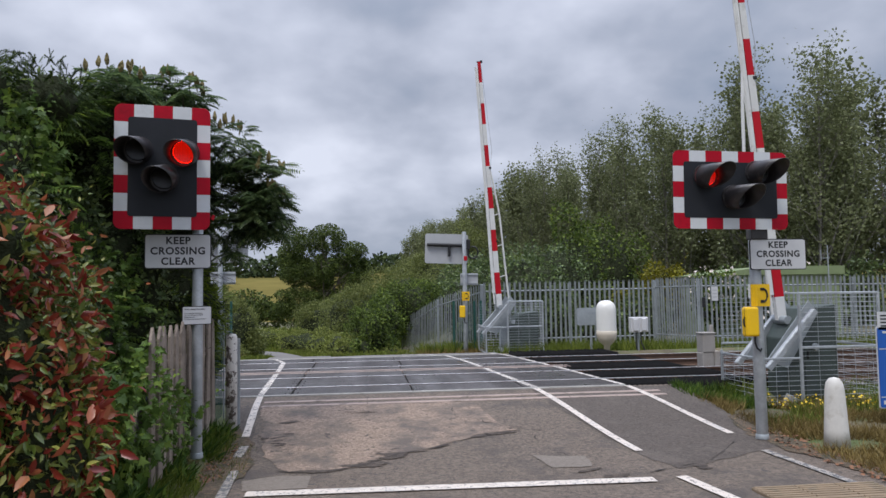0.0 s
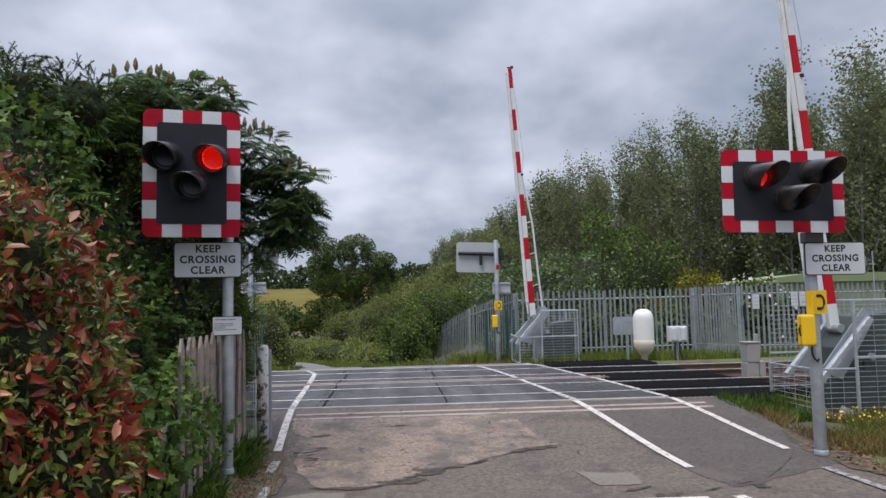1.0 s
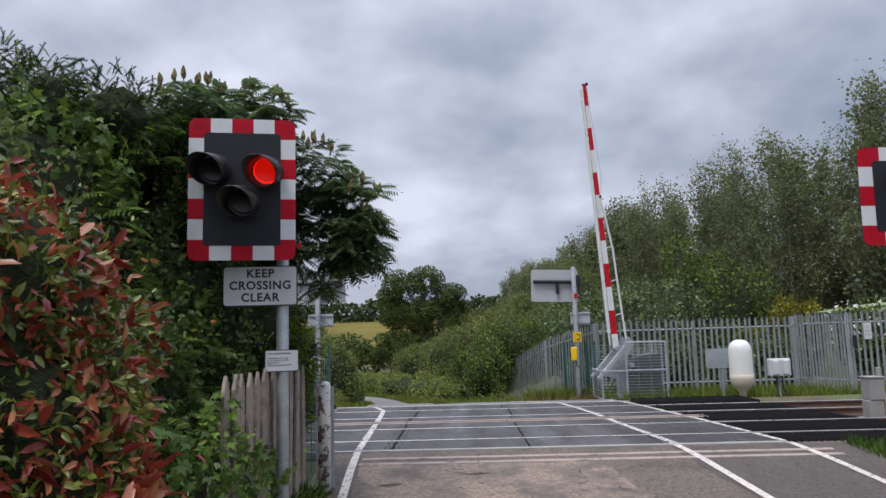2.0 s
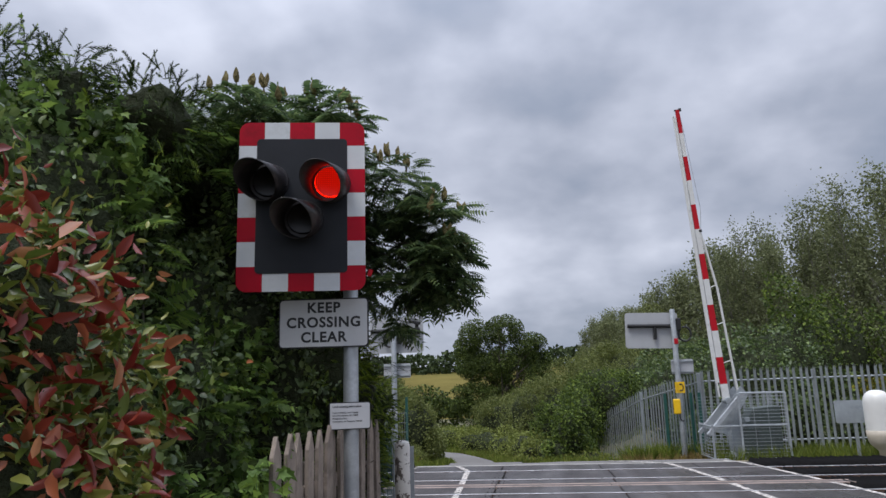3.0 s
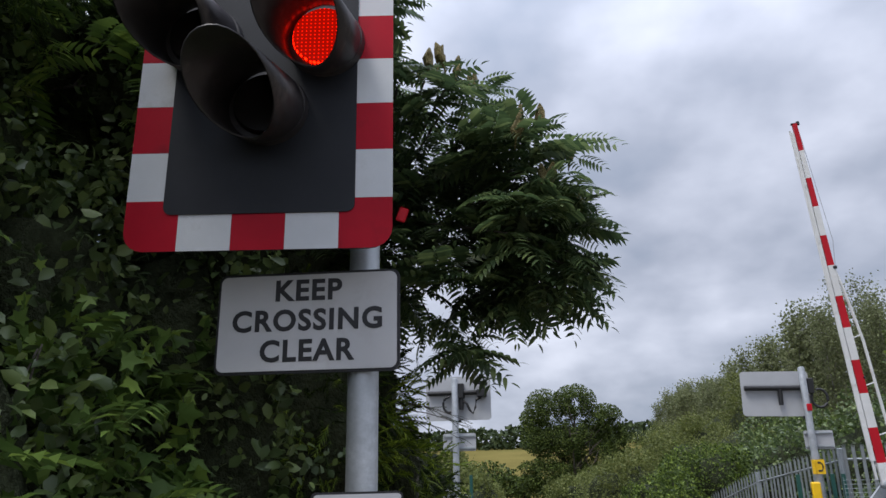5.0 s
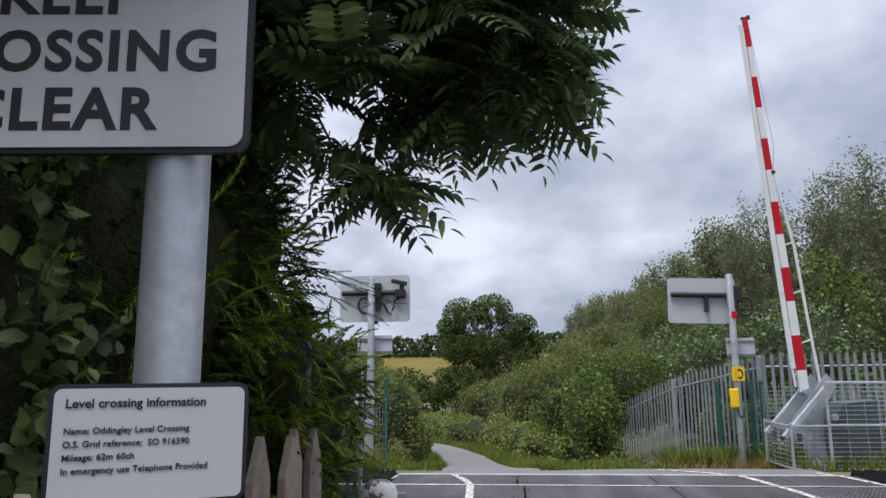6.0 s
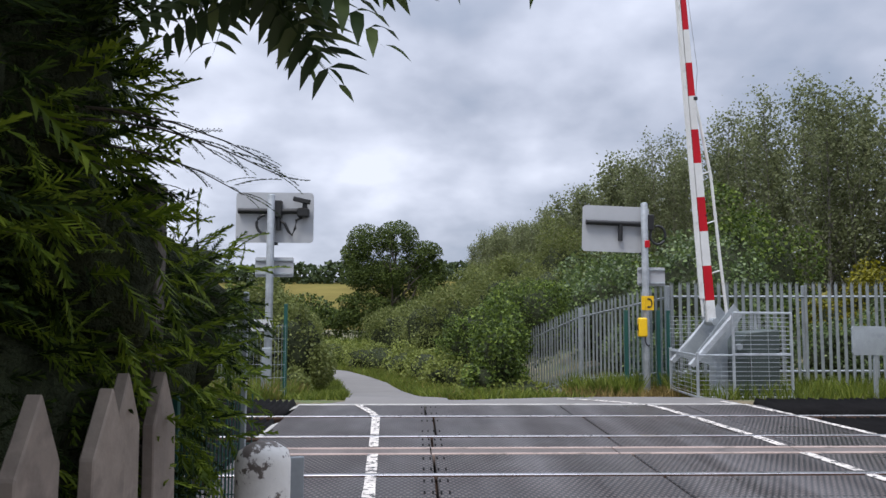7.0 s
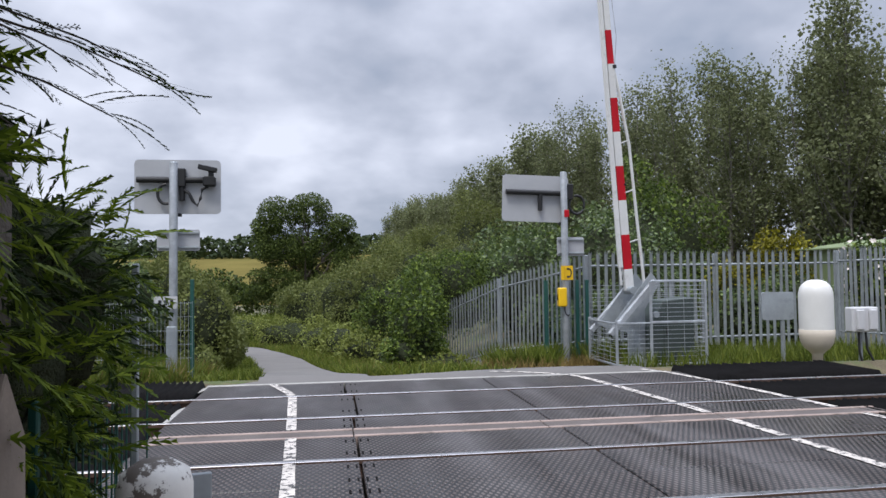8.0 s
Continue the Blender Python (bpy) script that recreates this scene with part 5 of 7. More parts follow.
def lathe(prof, n=32):
    V = [(r * math.cos(TAU * k / n), r * math.sin(TAU * k / n), z) for r, z in prof for k in range(n)]
    F = [(i * n + k, i * n + (k + 1) % n, (i + 1) * n + (k + 1) % n, (i + 1) * n + k) for i in range(len(prof) - 1) for k in range(n)]
    bm = bmesh.new()
    vs = [bm.verts.new(v) for v in V]
    for f in F:
        bm.faces.new([vs[i] for i in f])
    bmesh.ops.remove_doubles(bm, verts=bm.verts, dist=1e-5)
    bmesh.ops.recalc_face_normals(bm, faces=bm.faces)
    return bm


part("dome", lathe(prof_w), TANK_WHITE, tank, smooth=True)
part("foot", lathe(prof_c), TANK_CREAM, tank, "cream, stained rounded foot", smooth=True)
part("stand", join(cyl(0.07, 0.07, 0.3, (0, 0, 0), 14), box(0.45, 0.3, 0.05, (0, 0, 0.05), 0.006), box(0.05, 0.05, 0.2, (-0.2, 0, 0.02), 0.004), box(0.05, 0.05, 0.2, (0.2, 0, 0.02), 0.004)), RUST, tank)
pb = thing("grey_panel", "plain grey equipment board on a post by the fence", "equipment board", pose(7.12, 19.4, -0.25))
part("board", prism([(x, z + 1.12) for x, z in rounded(0.6, 0.48, 0.05)], 0.03), GALV_DULL, pb)
part("post", box(0.06, 0.05, 1.2, (0.1, 0.04, 0.6), 0.005), GALV_DULL, pb)
jb = thing("location_box", "pale grey twin electrical box on a post with cables", "electrical box", pose(8.47, 19.1, -0.27))
part("box", join(box(0.5, 0.2, 0.42, (0, 0, 0.9), 0.02), box(0.14, 0.06, 0.34, (-0.12, -0.12, 0.9), 0.015), box(0.14, 0.06, 0.34, (0.12, -0.12, 0.9), 0.015)), WHITE_SIGN, jb)
part("post", box(0.05, 0.05, 0.8, (0, 0.05, 0.4), 0.004), GALV_DULL, jb)
part("cable", tube([(0.05, -0.02, 0.7), (0.05, -0.05, 0.4), (0.15, -0.1, 0.15), (0.4, -0.2, 0.05)], 0.02, 8), CABLE, jb, "thick black cable")
part("cable", tube([(-0.08, -0.02, 0.7), (-0.1, -0.05, 0.35), (-0.05, -0.1, 0.05)], 0.02, 8), CABLE, jb, "thick black cable")
tl = thing("trackside_box", "weathered grey trackside cabinet on legs", "trackside cabinet", pose(8.22, 14.65, -0.4))
part("upper", join(box(0.28, 0.3, 0.4, (0, 0, 0.82), 0.015), box(0.31, 0.33, 0.03, (0, 0, 1.03), 0.006), box(0.07, 0.08, 0.2, (0.13, 0, 1.1), 0.008)), BOX_GREY, tl)
part("lower", join(box(0.26, 0.28, 0.4, (-0.02, 0, 0.42), 0.015), box(0.12, 0.34, 0.6, (0.17, 0, 0.35), 0.012)), BOX_GREY, tl)

bol = thing("concrete_bollard", "short white concrete bollard with a rounded top in dry grass", "bollard", pose(6.34, 7.67, -0.3))
part("bollard", lathe([(0.0, 0.0), (0.145, 0.0), (0.13, 0.2), (0.105, 0.66), (0.09, 0.74), (0.055, 0.79), (0.0, 0.805)], 18), BOLLARD_WHITE, bol, smooth=True)
bs = thing("blue_sign", "blue notice board with white panels on a post", "sign", pose(7.86, 8.62, -0.25))
part("plate", prism(rounded(0.44, 1.05, 0.03), 0.01), BLUE, bs, at=pose(0, 0, 0.74))
part("rim", prism(rounded(0.47, 1.08, 0.035), 0.008), WHITE_SIGN, bs, at=pose(0, 0.012, 0.74))
for z, h in ((0.98, 0.005), (0.35, 0.005)):
    part("white_rule", box(0.42, 0.003, 0.012, (0, -0.002, z), 0), WHITE_SIGN, bs)
for z in (0.92, 0.84, 0.76):
    part("white_panel", box(0.28, 0.003, 0.05, (0.03, -0.002, z), 0), WHITE_SIGN, bs)
part("white_panel", box(0.12, 0.003, 0.05, (-0.12, -0.002, 0.28), 0), WHITE_SIGN, bs)
part("white_panel", box(0.2, 0.003, 0.03, (-0.05, -0.002, 1.2), 0), WHITE_SIGN, bs)
part("post", cyl(0.03, 0.03, 1.6, (0, 0.05, 0), 12), GALV, bs)
ws = thing("notice_board", "small white notice above the blue board", "sign", pose(7.86, 8.62, 1.1))
part("plate", prism(rounded(0.42, 0.24, 0.02), 0.01), WHITE_SIGN, ws)
for i in range(4):
    part("bar", box(0.34, 0.003, 0.018, (0, -0.002, 0.07 - 0.045 * i), 0), CABLE, ws)
tac = thing("tactile_paving", "ribbed buff tactile paving across the footway", "paving", pose(5.02, 5.75, -0.3), kind="structure")
for i in range(3):
    for j in range(2):
        sl = part("slab", box(0.395, 0.395, 0.05, (-0.4 + 0.4 * i, -0.2 + 0.4 * j, -0.008), 0.006), TACTILE, tac)
        for k in range(6):
            part("rib", box(0.39, 0.03, 0.012, (-0.4 + 0.4 * i, -0.2 + 0.4 * j - 0.16 + 0.064 * k, 0.021), 0.005), TACTILE, sl)


# ---------- fences ----------
def pale_mesh(h):
    """A rolled steel pale, W in section, with a triple pointed head."""
    sec = [(-0.034, 0.0), (-0.022, -0.018), (-0.007, -0.004), (0.007, -0.004), (0.022, -0.018), (0.034, 0.0)]
    V = [(x, y, 0) for x, y in sec] + [(x, y, h - 0.1) for x, y in sec]
    V += [(-0.03, -0.03, h - 0.02), (0.0, -0.004, h), (0.03, -0.03, h - 0.02)]
    F4 = [(i, i + 1, i + 7, i + 6) for i in range(5)]
    F3 = [(6, 7, 12), (8, 9, 13), (10, 11, 14), (7, 8, 12), (9, 10, 14)]
    me = mesh_np("pale", np.array(V), [np.array(F4), np.array(F3)])
    me.materials.append(PALE_STEEL)
    return me


PALE = pale_mesh(2.1)
POST_ME = as_mesh("fence_post", box(0.1, 0.055, 2.0, (0, 0, 1.0), 0.006))
POST_ME.materials.append(GALV_DULL)


def palisade(points, spacing, label):
    """A palisade fence along points (x, y, base z)."""
    f = thing("palisade_fence", label, "fence")
    for (x0, y0, z0), (x1, y1, z1) in zip(points[:-1], points[1:]):
        ln = math.hypot(x1 - x0, y1 - y0)
        ang = math.degrees(math.atan2(y1 - y0, x1 - x0))
        n = max(2, int(ln / spacing))
        for i in range(n):
            t = (i + 0.5) / n
            part("pale", PALE, PALE_STEEL, f, at=pose(x0 + (x1 - x0) * t, y0 + (y1 - y0) * t, z0 + (z1 - z0) * t + random.uniform(-0.008, 0.008), random.uniform(-0.4, 0.4), random.uniform(-0.5, 0.5), ang))
        m = max(1, round(ln / 2.75))
        for i in range(m + 1):
            t = i / m
            part("fence_post", POST_ME, GALV_DULL, f, at=pose(x0 + (x1 - x0) * t, y0 + (y1 - y0) * t + 0.05, z0 + (z1 - z0) * t, 0, 0, ang))
        for zz in (0.3, 1.78):
            part("fence_rail", tube([(x0, y0 + 0.025, z0 + zz), (x1, y1 + 0.025, z1 + zz)], 0.025, 4), PALE_STEEL, f)
    return f


palisade([(2.45, 28.6, -1.5), (3.5, 24.9, -0.62), (4.55, 21.75, -0.17)], 0.155, "galvanised palisade fence stepping down beside the lane")
palisade([(4.55, 21.75, -0.16), (10.1, 21.75, -0.14)], 0.155, "galvanised palisade fence behind the railway")
palisade([(10.1, 21.75, -0.1), (10.75, 20.1, -0.1)], 0.1, "closely set galvanised palisade gate of the compound")
palisade([(10.75, 20.1, -0.1), (18.2, 20.1, -0.12)], 0.15, "galvanised palisade fence and gate round the compound")
for x, z in ((11.2, 1.45), (12.35, 1.5), (12.6, 1.5)):
    nb = thing("notice_board", "small white safety notice fixed to the palisade fence", "sign", pose(x, 20.03, z))
    part("plate", prism(rounded(0.2, 0.42, 0.01), 0.006), WHITE_SIGN, nb)
    for i in range(3):
        part("bar", box(0.14, 0.003, 0.03, (0, -0.002, 0.1 - 0.1 * i), 0), GREY_BACK, nb)
lock = thing("gate_lock", "dark bolt and lock on the fence gate", "lock", pose(10.85, 20.02, 1.0))
part("bolt", join(box(0.08, 0.06, 0.3, (0, 0, 0.2), 0.01), box(0.05, 0.05, 0.18, (0.03, 0, -0.15), 0.01)), CABLE, lock)

shed = thing("shed", "low green shed with a shallow roof behind the fence", "shed", pose(16.4, 27.0, -0.2))
part("wall", box(5.2, 3.0, 2.3, (0, 0, 1.15), 0.01), SHED_GREEN, shed)
part("roof", join(prism([(-2.75, 2.3), (2.75, 2.3), (2.75, 2.62), (-0.4, 2.62), (-2.75, 2.34)], 3.3)), SHED_GREEN, shed, at=pose(0, -1.65, 0))
mast = thing("antenna_mast", "thin grey antenna mast with a small aerial", "mast", pose(17.55, 24.0, -0.2))
part("pole", cyl(0.025, 0.02, 3.3, (0, 0, 0), 8), GALV_DULL, mast)
part("aerial", join(box(0.36, 0.02, 0.02, (-0.1, 0, 2.85), 0.002), box(0.02, 0.02, 0.4, (-0.26, 0, 2.95), 0.002)), GALV_DULL, mast)

# weathered picket fence under the hedge
pf = thing("picket_fence", "weathered grey-brown wooden picket fence under the conifers", "fence")
PICKET = as_mesh("picket", prism([(-0.068, 0), (0.068, 0), (0.068, 1.31), (0.0, 1.43), (-0.068, 1.31)], 0.028, 0.003))
PICKET.materials.append(WOOD)
for i in range(14):
    y = 9.31 - 0.207 * i
    part("picket", PICKET, WOOD, pf, at=pose(-1.03 + random.uniform(-0.01, 0.01), y, -0.14 + random.uniform(-0.015, 0.015), random.uniform(-1, 1), random.uniform(-1, 1), 90 + random.uniform(-3, 3)))
for z in (0.2, 0.88):
    part("fence_rail", box(0.04, 2.75, 0.09, (-1.085, 7.98, z), 0.004), WOOD, pf)
# two posts in the dark bark colour, darker than the pickets
for x, y, h in ((-1.17, 9.5, 1.92), (-1.18, 7.6, 1.2)):
    part("fence_post", box(0.075, 0.075, h, (x, y, h / 2 - 0.15), 0.006), BARK, pf, "dark brown wooden post")
wp = thing("white_post", "round wooden post with flaking white paint", "post", pose(-0.845, 9.5, -0.2))
part("post", lathe([(0.0, 0.0), (0.075, 0.0), (0.074, 1.22), (0.066, 1.25), (0.035, 1.27), (0.0, 1.275)], 20), POST_WHITE, wp, smooth=True)
sp = thing("steel_plate", "grey steel plate standing behind the white post", "plate", pose(-0.8, 9.66, -0.2, 0, 0, 12))
part("plate", box(0.14, 0.012, 1.2, (-0.03, 0, 0.6), 0.003), GALV_DULL, sp)
gm = thing("mesh_fence", "dark green welded mesh fence under the conifers", "fence")
for x, y, h in ((-1.12, 9.62, 1.35), (-1.1, 10.35, 1.66), (-2.6, 10.5, 1.35), (-4.5, 10.6, 1.35)):
    part("fence_post", box(0.02, 0.02, h, (x, y, h / 2 - 0.17), 0.003), GALV_DULL if h > 1.5 else GREEN_STEEL, gm)
part("wire_mesh", mesh_panel(0.72, 1.2, 0.05, 0.2, 0.003), GREEN_STEEL, gm, at=pose(-1.12, 9.63, -0.12, 0, 0, 90))
part("wire_mesh", mesh_panel(3.4, 1.2, 0.05, 0.2, 0.003), GREEN_STEEL, gm, at=pose(-4.5, 10.5, -0.12, 0, 0, 0))
gm2 = thing("mesh_fence", "green welded mesh fence on the far side of the rails", "fence")
for x, y in ((-2.72, 20.2), (-4.3, 20.1), (-6.0, 20.0)):
    part("fence_post", box(0.06, 0.06, 1.7, (x, y, 0.6), 0.004), GREEN_STEEL, gm2)
part("wire_mesh", mesh_panel(3.3, 1.35, 0.06, 0.22, 0.003), GALV_DULL, gm2, at=pose(-6.0, 20.1, -0.25))
gm3 = thing("mesh_fence", "dark green mesh fence panel behind the far pole", "fence")
for x in (3.62, 4.25, 4.45):
    part("fence_post", box(0.07, 0.07, 1.6, (x, 21.5, 0.55), 0.004), GREEN_STEEL, gm3)
part("wire_mesh", mesh_panel(0.85, 1.4, 0.05, 0.2, 0.003), GREEN_STEEL, gm3, at=pose(3.62, 21.52, -0.2))


# ---------- trees, hedges, grass ----------
def limbs(rng, base, top, r0, n, reach, start=0.3, rise=0.5, sub=2):
    """A trunk and its limbs as tube runs; gives the runs and the tips."""
    base, top = Vector(base), Vector(top)
    pts = [base.lerp(top, t) + Vector((rng.normal() * 0.03, rng.normal() * 0.03, 0)) * (top - base).length * 0.15 * (t * (1.2 - t)) for t in np.linspace(0, 1, 7)]
    runs = [(pts, [r0 * (1 - 0.85 * t) for t in np.linspace(0, 1, 7)])]
    tips = []
    for i in range(n):
        t = start + (1 - start) * (i + rng.random()) / n
        p = base.lerp(top, t)
        a = rng.uniform(0, TAU)
        ln = reach * rng.uniform(0.6, 1.1) * (1.15 - 0.7 * t)
        d = Vector((math.cos(a), math.sin(a), rise * rng.uniform(0.5, 1.4))).normalized()
        q = p + d * ln * 0.5 + Vector((0, 0, 0.05 * ln))
        e = p + d * ln + Vector((0, 0, rise * 0.3 * ln))
        rr = r0 * (1 - 0.8 * t) * 0.5
        runs.append(([p, q, e], [rr, rr * 0.65, rr * 0.2]))
        tips.append((p, e))
        for s in range(sub):
            u = p.lerp(e, rng.uniform(0.35, 0.9))
            v = u + (d + Vector((rng.normal(), rng.normal(), rng.normal() * 0.6)) * 0.7).normalized() * ln * rng.uniform(0.3, 0.55)
            runs.append(([u, u.lerp(v, 0.5) + Vector((0, 0, 0.02)), v], [rr * 0.45, rr * 0.3, rr * 0.1]))
            tips.append((u, v))
    return runs, tips


def leaves_along(rng, tips, n, spread, size, template, droop=0.3, width=0.8):
    A = np.array([a for a, b in tips])
    B = np.array([b for a, b in tips])
    w = np.linalg.norm(B - A, axis=1)
    k = rng.choice(len(A), n, p=w / w.sum())
    t = rng.random(n) ** 0.7 * 1.08
    pos = A[k] + (B - A)[k] * t[:, None] + rng.normal(size=(n, 3)) * spread
    al = unit((B - A)[k]) * 0.5 + unit(rng.normal(size=(n, 3))) + (0, 0, -droop)
    no = unit(rng.normal(size=(n, 3)) * 0.8 + (0, 0, 0.8))
    return scatter("crown", template, pos, al, no, size * rng.uniform(0.6, 1.25, n), width)


def poplar(seed, h, n_leaf, reach, leaf):
    """A slender tree with a pale trunk and an open crown; meshes to share."""
    rng = np.random.default_rng(seed)
    runs, tips = limbs(rng, (0, 0, 0), (rng.normal() * 0.3, rng.normal() * 0.3, h), 0.11, 34, reach * 1.12, 0.12, 1.3, 1)
    tips.append((Vector((0, 0, h * 0.75)), Vector((0, 0, h * 1.02))))
    return tubes_mesh("trunk", runs, 3), leaves_along(rng, tips, n_leaf, 0.26, leaf, LEAF, 0.3, 0.85)


HEIGHTS, HEIGHTS_FAR = (12.2, 11.3, 13.0, 10.4, 12.6), (11.8, 10.9, 12.4)
POPLARS = [poplar(11 + i, h, 4300, r, 0.15) for i, (h, r) in enumerate(((12.2, 2.5), (11.3, 2.4), (13.0, 2.7), (10.4, 2.6), (12.6, 2.3)))]
POPLARS_FAR = [poplar(31 + i, h, 2300, r, 0.225) for i, (h, r) in enumerate(((11.8, 2.1), (10.9, 2.2), (12.4, 2.0)))]
rngw = np.random.default_rng(77)
spots = []
front = [(25, 31), (21.5, 36), (19.0, 42), (16.0, 50), (14.0, 58), (12.8, 68), (12.0, 80), (11.5, 95), (11, 112), (9.5, 128)]
for i in range(len(front) - 1):
    (x0, y0), (x1, y1) = front[i], front[i + 1]
    k = max(3, int(math.hypot(x1 - x0, y1 - y0) / 1.55))
    for j in range(k):
        t = (j + rngw.random() * 0.7) / k
        for row in range(3 if y0 < 60 else 2):
            spots.append((x0 + (x1 - x0) * t + row * 2.4 + rngw.normal() * 0.6, y0 + (y1 - y0) * t + row * 2.0 + rngw.normal() * 0.6, row == 0 and y0 < 56))
for i in range(22):
    spots.append((rngw.uniform(25, 46), rngw.uniform(31, 44), i % 2 == 0))
for i, (x, y, near) in enumerate(spots):
    tm, cm = POPLARS[i % 5] if near else POPLARS_FAR[i % 3]
    top = float(np.interp(y, [31, 36, 42, 50, 58, 68, 80, 95, 112, 128], [13.7, 13.1, 12.7, 12.2, 12.1, 11.5, 11.1, 11.9, 12.8, 13.4]))
    s = top / ((HEIGHTS[i % 5] if near else HEIGHTS_FAR[i % 3]) + 0.65) * rngw.uniform(0.9, 1.05)
    tr = thing("poplar_tree", "slender green poplar with a pale trunk in a dense plantation", "tree", pose(x, y, -0.25 - 0.012 * max(0, y - 50), 0, 0, rngw.uniform(0, 360)), group="plantation trees")
    tr.scale = (s, s, s * rngw.uniform(0.96, 1.03))
    part("trunk", tm, BARK_PALE, tr)
    part("crown", cm, L_POPLAR, tr)


def bush(name, lumps, n, size, material, label, category="bush", template=LEAF, seed=0, core=True, width=0.8, shell=0.5, k=0.66, mat2=None, share2=0.0, droop=0.2, upness=0.5, shoots=0.012):
    """A shrub: dark lumps for the shade inside, an uneven coat of single leaves in clumps, and shoots that stand out.
    """
    rng = np.random.default_rng(seed + 100)
    L = []
    for l in lumps:
        L.append(tuple(l[:3]) + tuple(0.88 * q for q in l[3:]))
        for _ in range(16):
            d = unit(rng.normal(size=3))
            if d[2] < -0.5:
                continue
            s, q = rng.uniform(0.16, 0.42), rng.uniform(0.62, 0.98)
            L.append((l[0] + d[0] * l[3] * q, l[1] + d[1] * l[4] * q, l[2] + d[2] * l[5] * q, l[3] * s, l[4] * s, l[5] * s))
    p, o = blobs(rng, L, n, shell)
    m = len(p)
    b = thing(name, label, category)
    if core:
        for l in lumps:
            part("inner_mass", core_mesh("inner_mass", [l], k, seed), INNER_SHADE, b, "dark lump standing in for the shade inside the foliage")
    al = o * 0.6 + unit(rng.normal(size=(m, 3))) * 0.9 + (0, 0, -droop)
    no = o * 0.4 + unit(rng.normal(size=(m, 3))) * 0.8 + (0, 0, upness)
    sz = size * rng.uniform(0.5, 1.3, m)
    if shoots:
        base = rng.choice(m, max(4, int(m * shoots)))
        per = 9
        dirs = unit(o[base] * 0.5 + rng.normal(size=(len(base), 3)) * 0.35 + (0, 0, 0.75))
        ln = size * rng.uniform(2.0, 6.5, len(base))
        t = np.linspace(0.1, 1.0, per)
        sp = (p[base][:, None] + dirs[:, None] * (ln[:, None] * t)[..., None]).reshape(-1, 3) + rng.normal(size=(len(base) * per, 3)) * size * 0.12
        sa = np.repeat(dirs, per, 0) * 0.6 + unit(rng.normal(size=(len(sp), 3))) * 0.9
        p, al = np.concatenate([p, sp]), np.concatenate([al, sa])
        o = np.concatenate([o, np.repeat(o[base], per, 0)])
        no = np.concatenate([no, unit(rng.normal(size=(len(sp), 3)))])
        sz = np.concatenate([sz, size * 0.8 * np.tile(1.15 - 0.6 * t, len(base))])
        m = len(p)
    if mat2:
        pick = rng.random(m) < share2
        part("young_leaves", scatter("young_leaves", template, p[pick] + o[pick] * size * 0.5, al[pick], no[pick], sz[pick] * 1.35, width), mat2, b)
        p, al, no, sz = p[~pick], al[~pick], no[~pick], sz[~pick]
    part("foliage", scatter("foliage", template, p, al, no, sz, width), material, b)
    return b


# the lane's banks and bushes behind the crossing
bush("hedge", [(1.6, 22.6, -0.35, 0.7, 0.9, 0.35), (1.05, 25.2, -0.55, 0.7, 1.2, 0.42), (0.6, 28.3, -0.55, 0.95, 1.5, 0.6), (0.1, 31.5, -0.7, 1.1, 1.5, 0.75), (-0.7, 34.5, -0.8, 1.2, 1.4, 0.8), (-2.2, 37.5, -0.9, 1.6, 1.3, 0.85), (-4.4, 40.5, -1.0, 2, 1.4, 0.95), (-8, 44, -1.1, 2.2, 1.5, 0.95)], 30000, 0.085, L_BANK, "low rough green hedge along the lane", "hedge", seed=1)
bush("bramble_bush", [(1.3, 22.9, 0.25, 0.5, 0.75, 1.0), (1.4, 24.6, 0.2, 0.65, 1.0, 1.15), (1.65, 26.2, 0.5, 0.8, 1.1, 1.4), (3.0, 28.3, 0.95, 1.2, 1.3, 1.4), (1.4, 28.6, 0.2, 1.1, 1.5, 1.35), (0.95, 22.6, -0.15, 0.4, 0.6, 0.5), (1.55, 23.6, 0.85, 0.45, 0.6, 0.6)], 30000, 0.08, L_HEDGE, "dense green bramble bush against the palisade fence", seed=2)
for k, l in enumerate([(0.8, 40, 0.2, 2.6, 2.4, 2.0), (3.6, 42, 0.9, 2.6, 2.4, 2.2), (-1.2, 44, -0.2, 2.2, 2.2, 1.6), (6.5, 46, 1.2, 3.0, 2.8, 2.6)]):
    bush("willow_bush", [l], 14000, 0.11, L_WILLOW, "broad olive green willow bush beside the lane", seed=300 + k)
for k, l in enumerate([(6.5, 58, 1.5, 3.6, 3.2, 3.4), (10.5, 60, 2.6, 3.6, 3.2, 4.4), (10, 74, 2.5, 4, 4, 4.6), (6.5, 84, 2.2, 4, 4, 4.2)]):
    bush("willow_bush", [l], 13000, 0.155, L_WILLOW, "tall olive green willow at the wood's edge", seed=310 + k)
bush("dark_shrub", [(4.75, 25.6, 0.1, 0.6, 0.8, 0.8), (5.3, 24.0, 0.25, 0.6, 0.6, 0.75), (5.6, 23.3, 0.3, 0.9, 0.6, 0.8), (7.2, 23.5, 0.4, 1.0, 0.6, 0.95), (8.9, 23.4, 0.3, 1.0, 0.6, 0.85), (10.4, 23.6, 0.5, 1.0, 0.6, 1.0)], 19000, 0.09, L_VINE_DULL, "dense dark undergrowth close behind the palisade fence", seed=17)
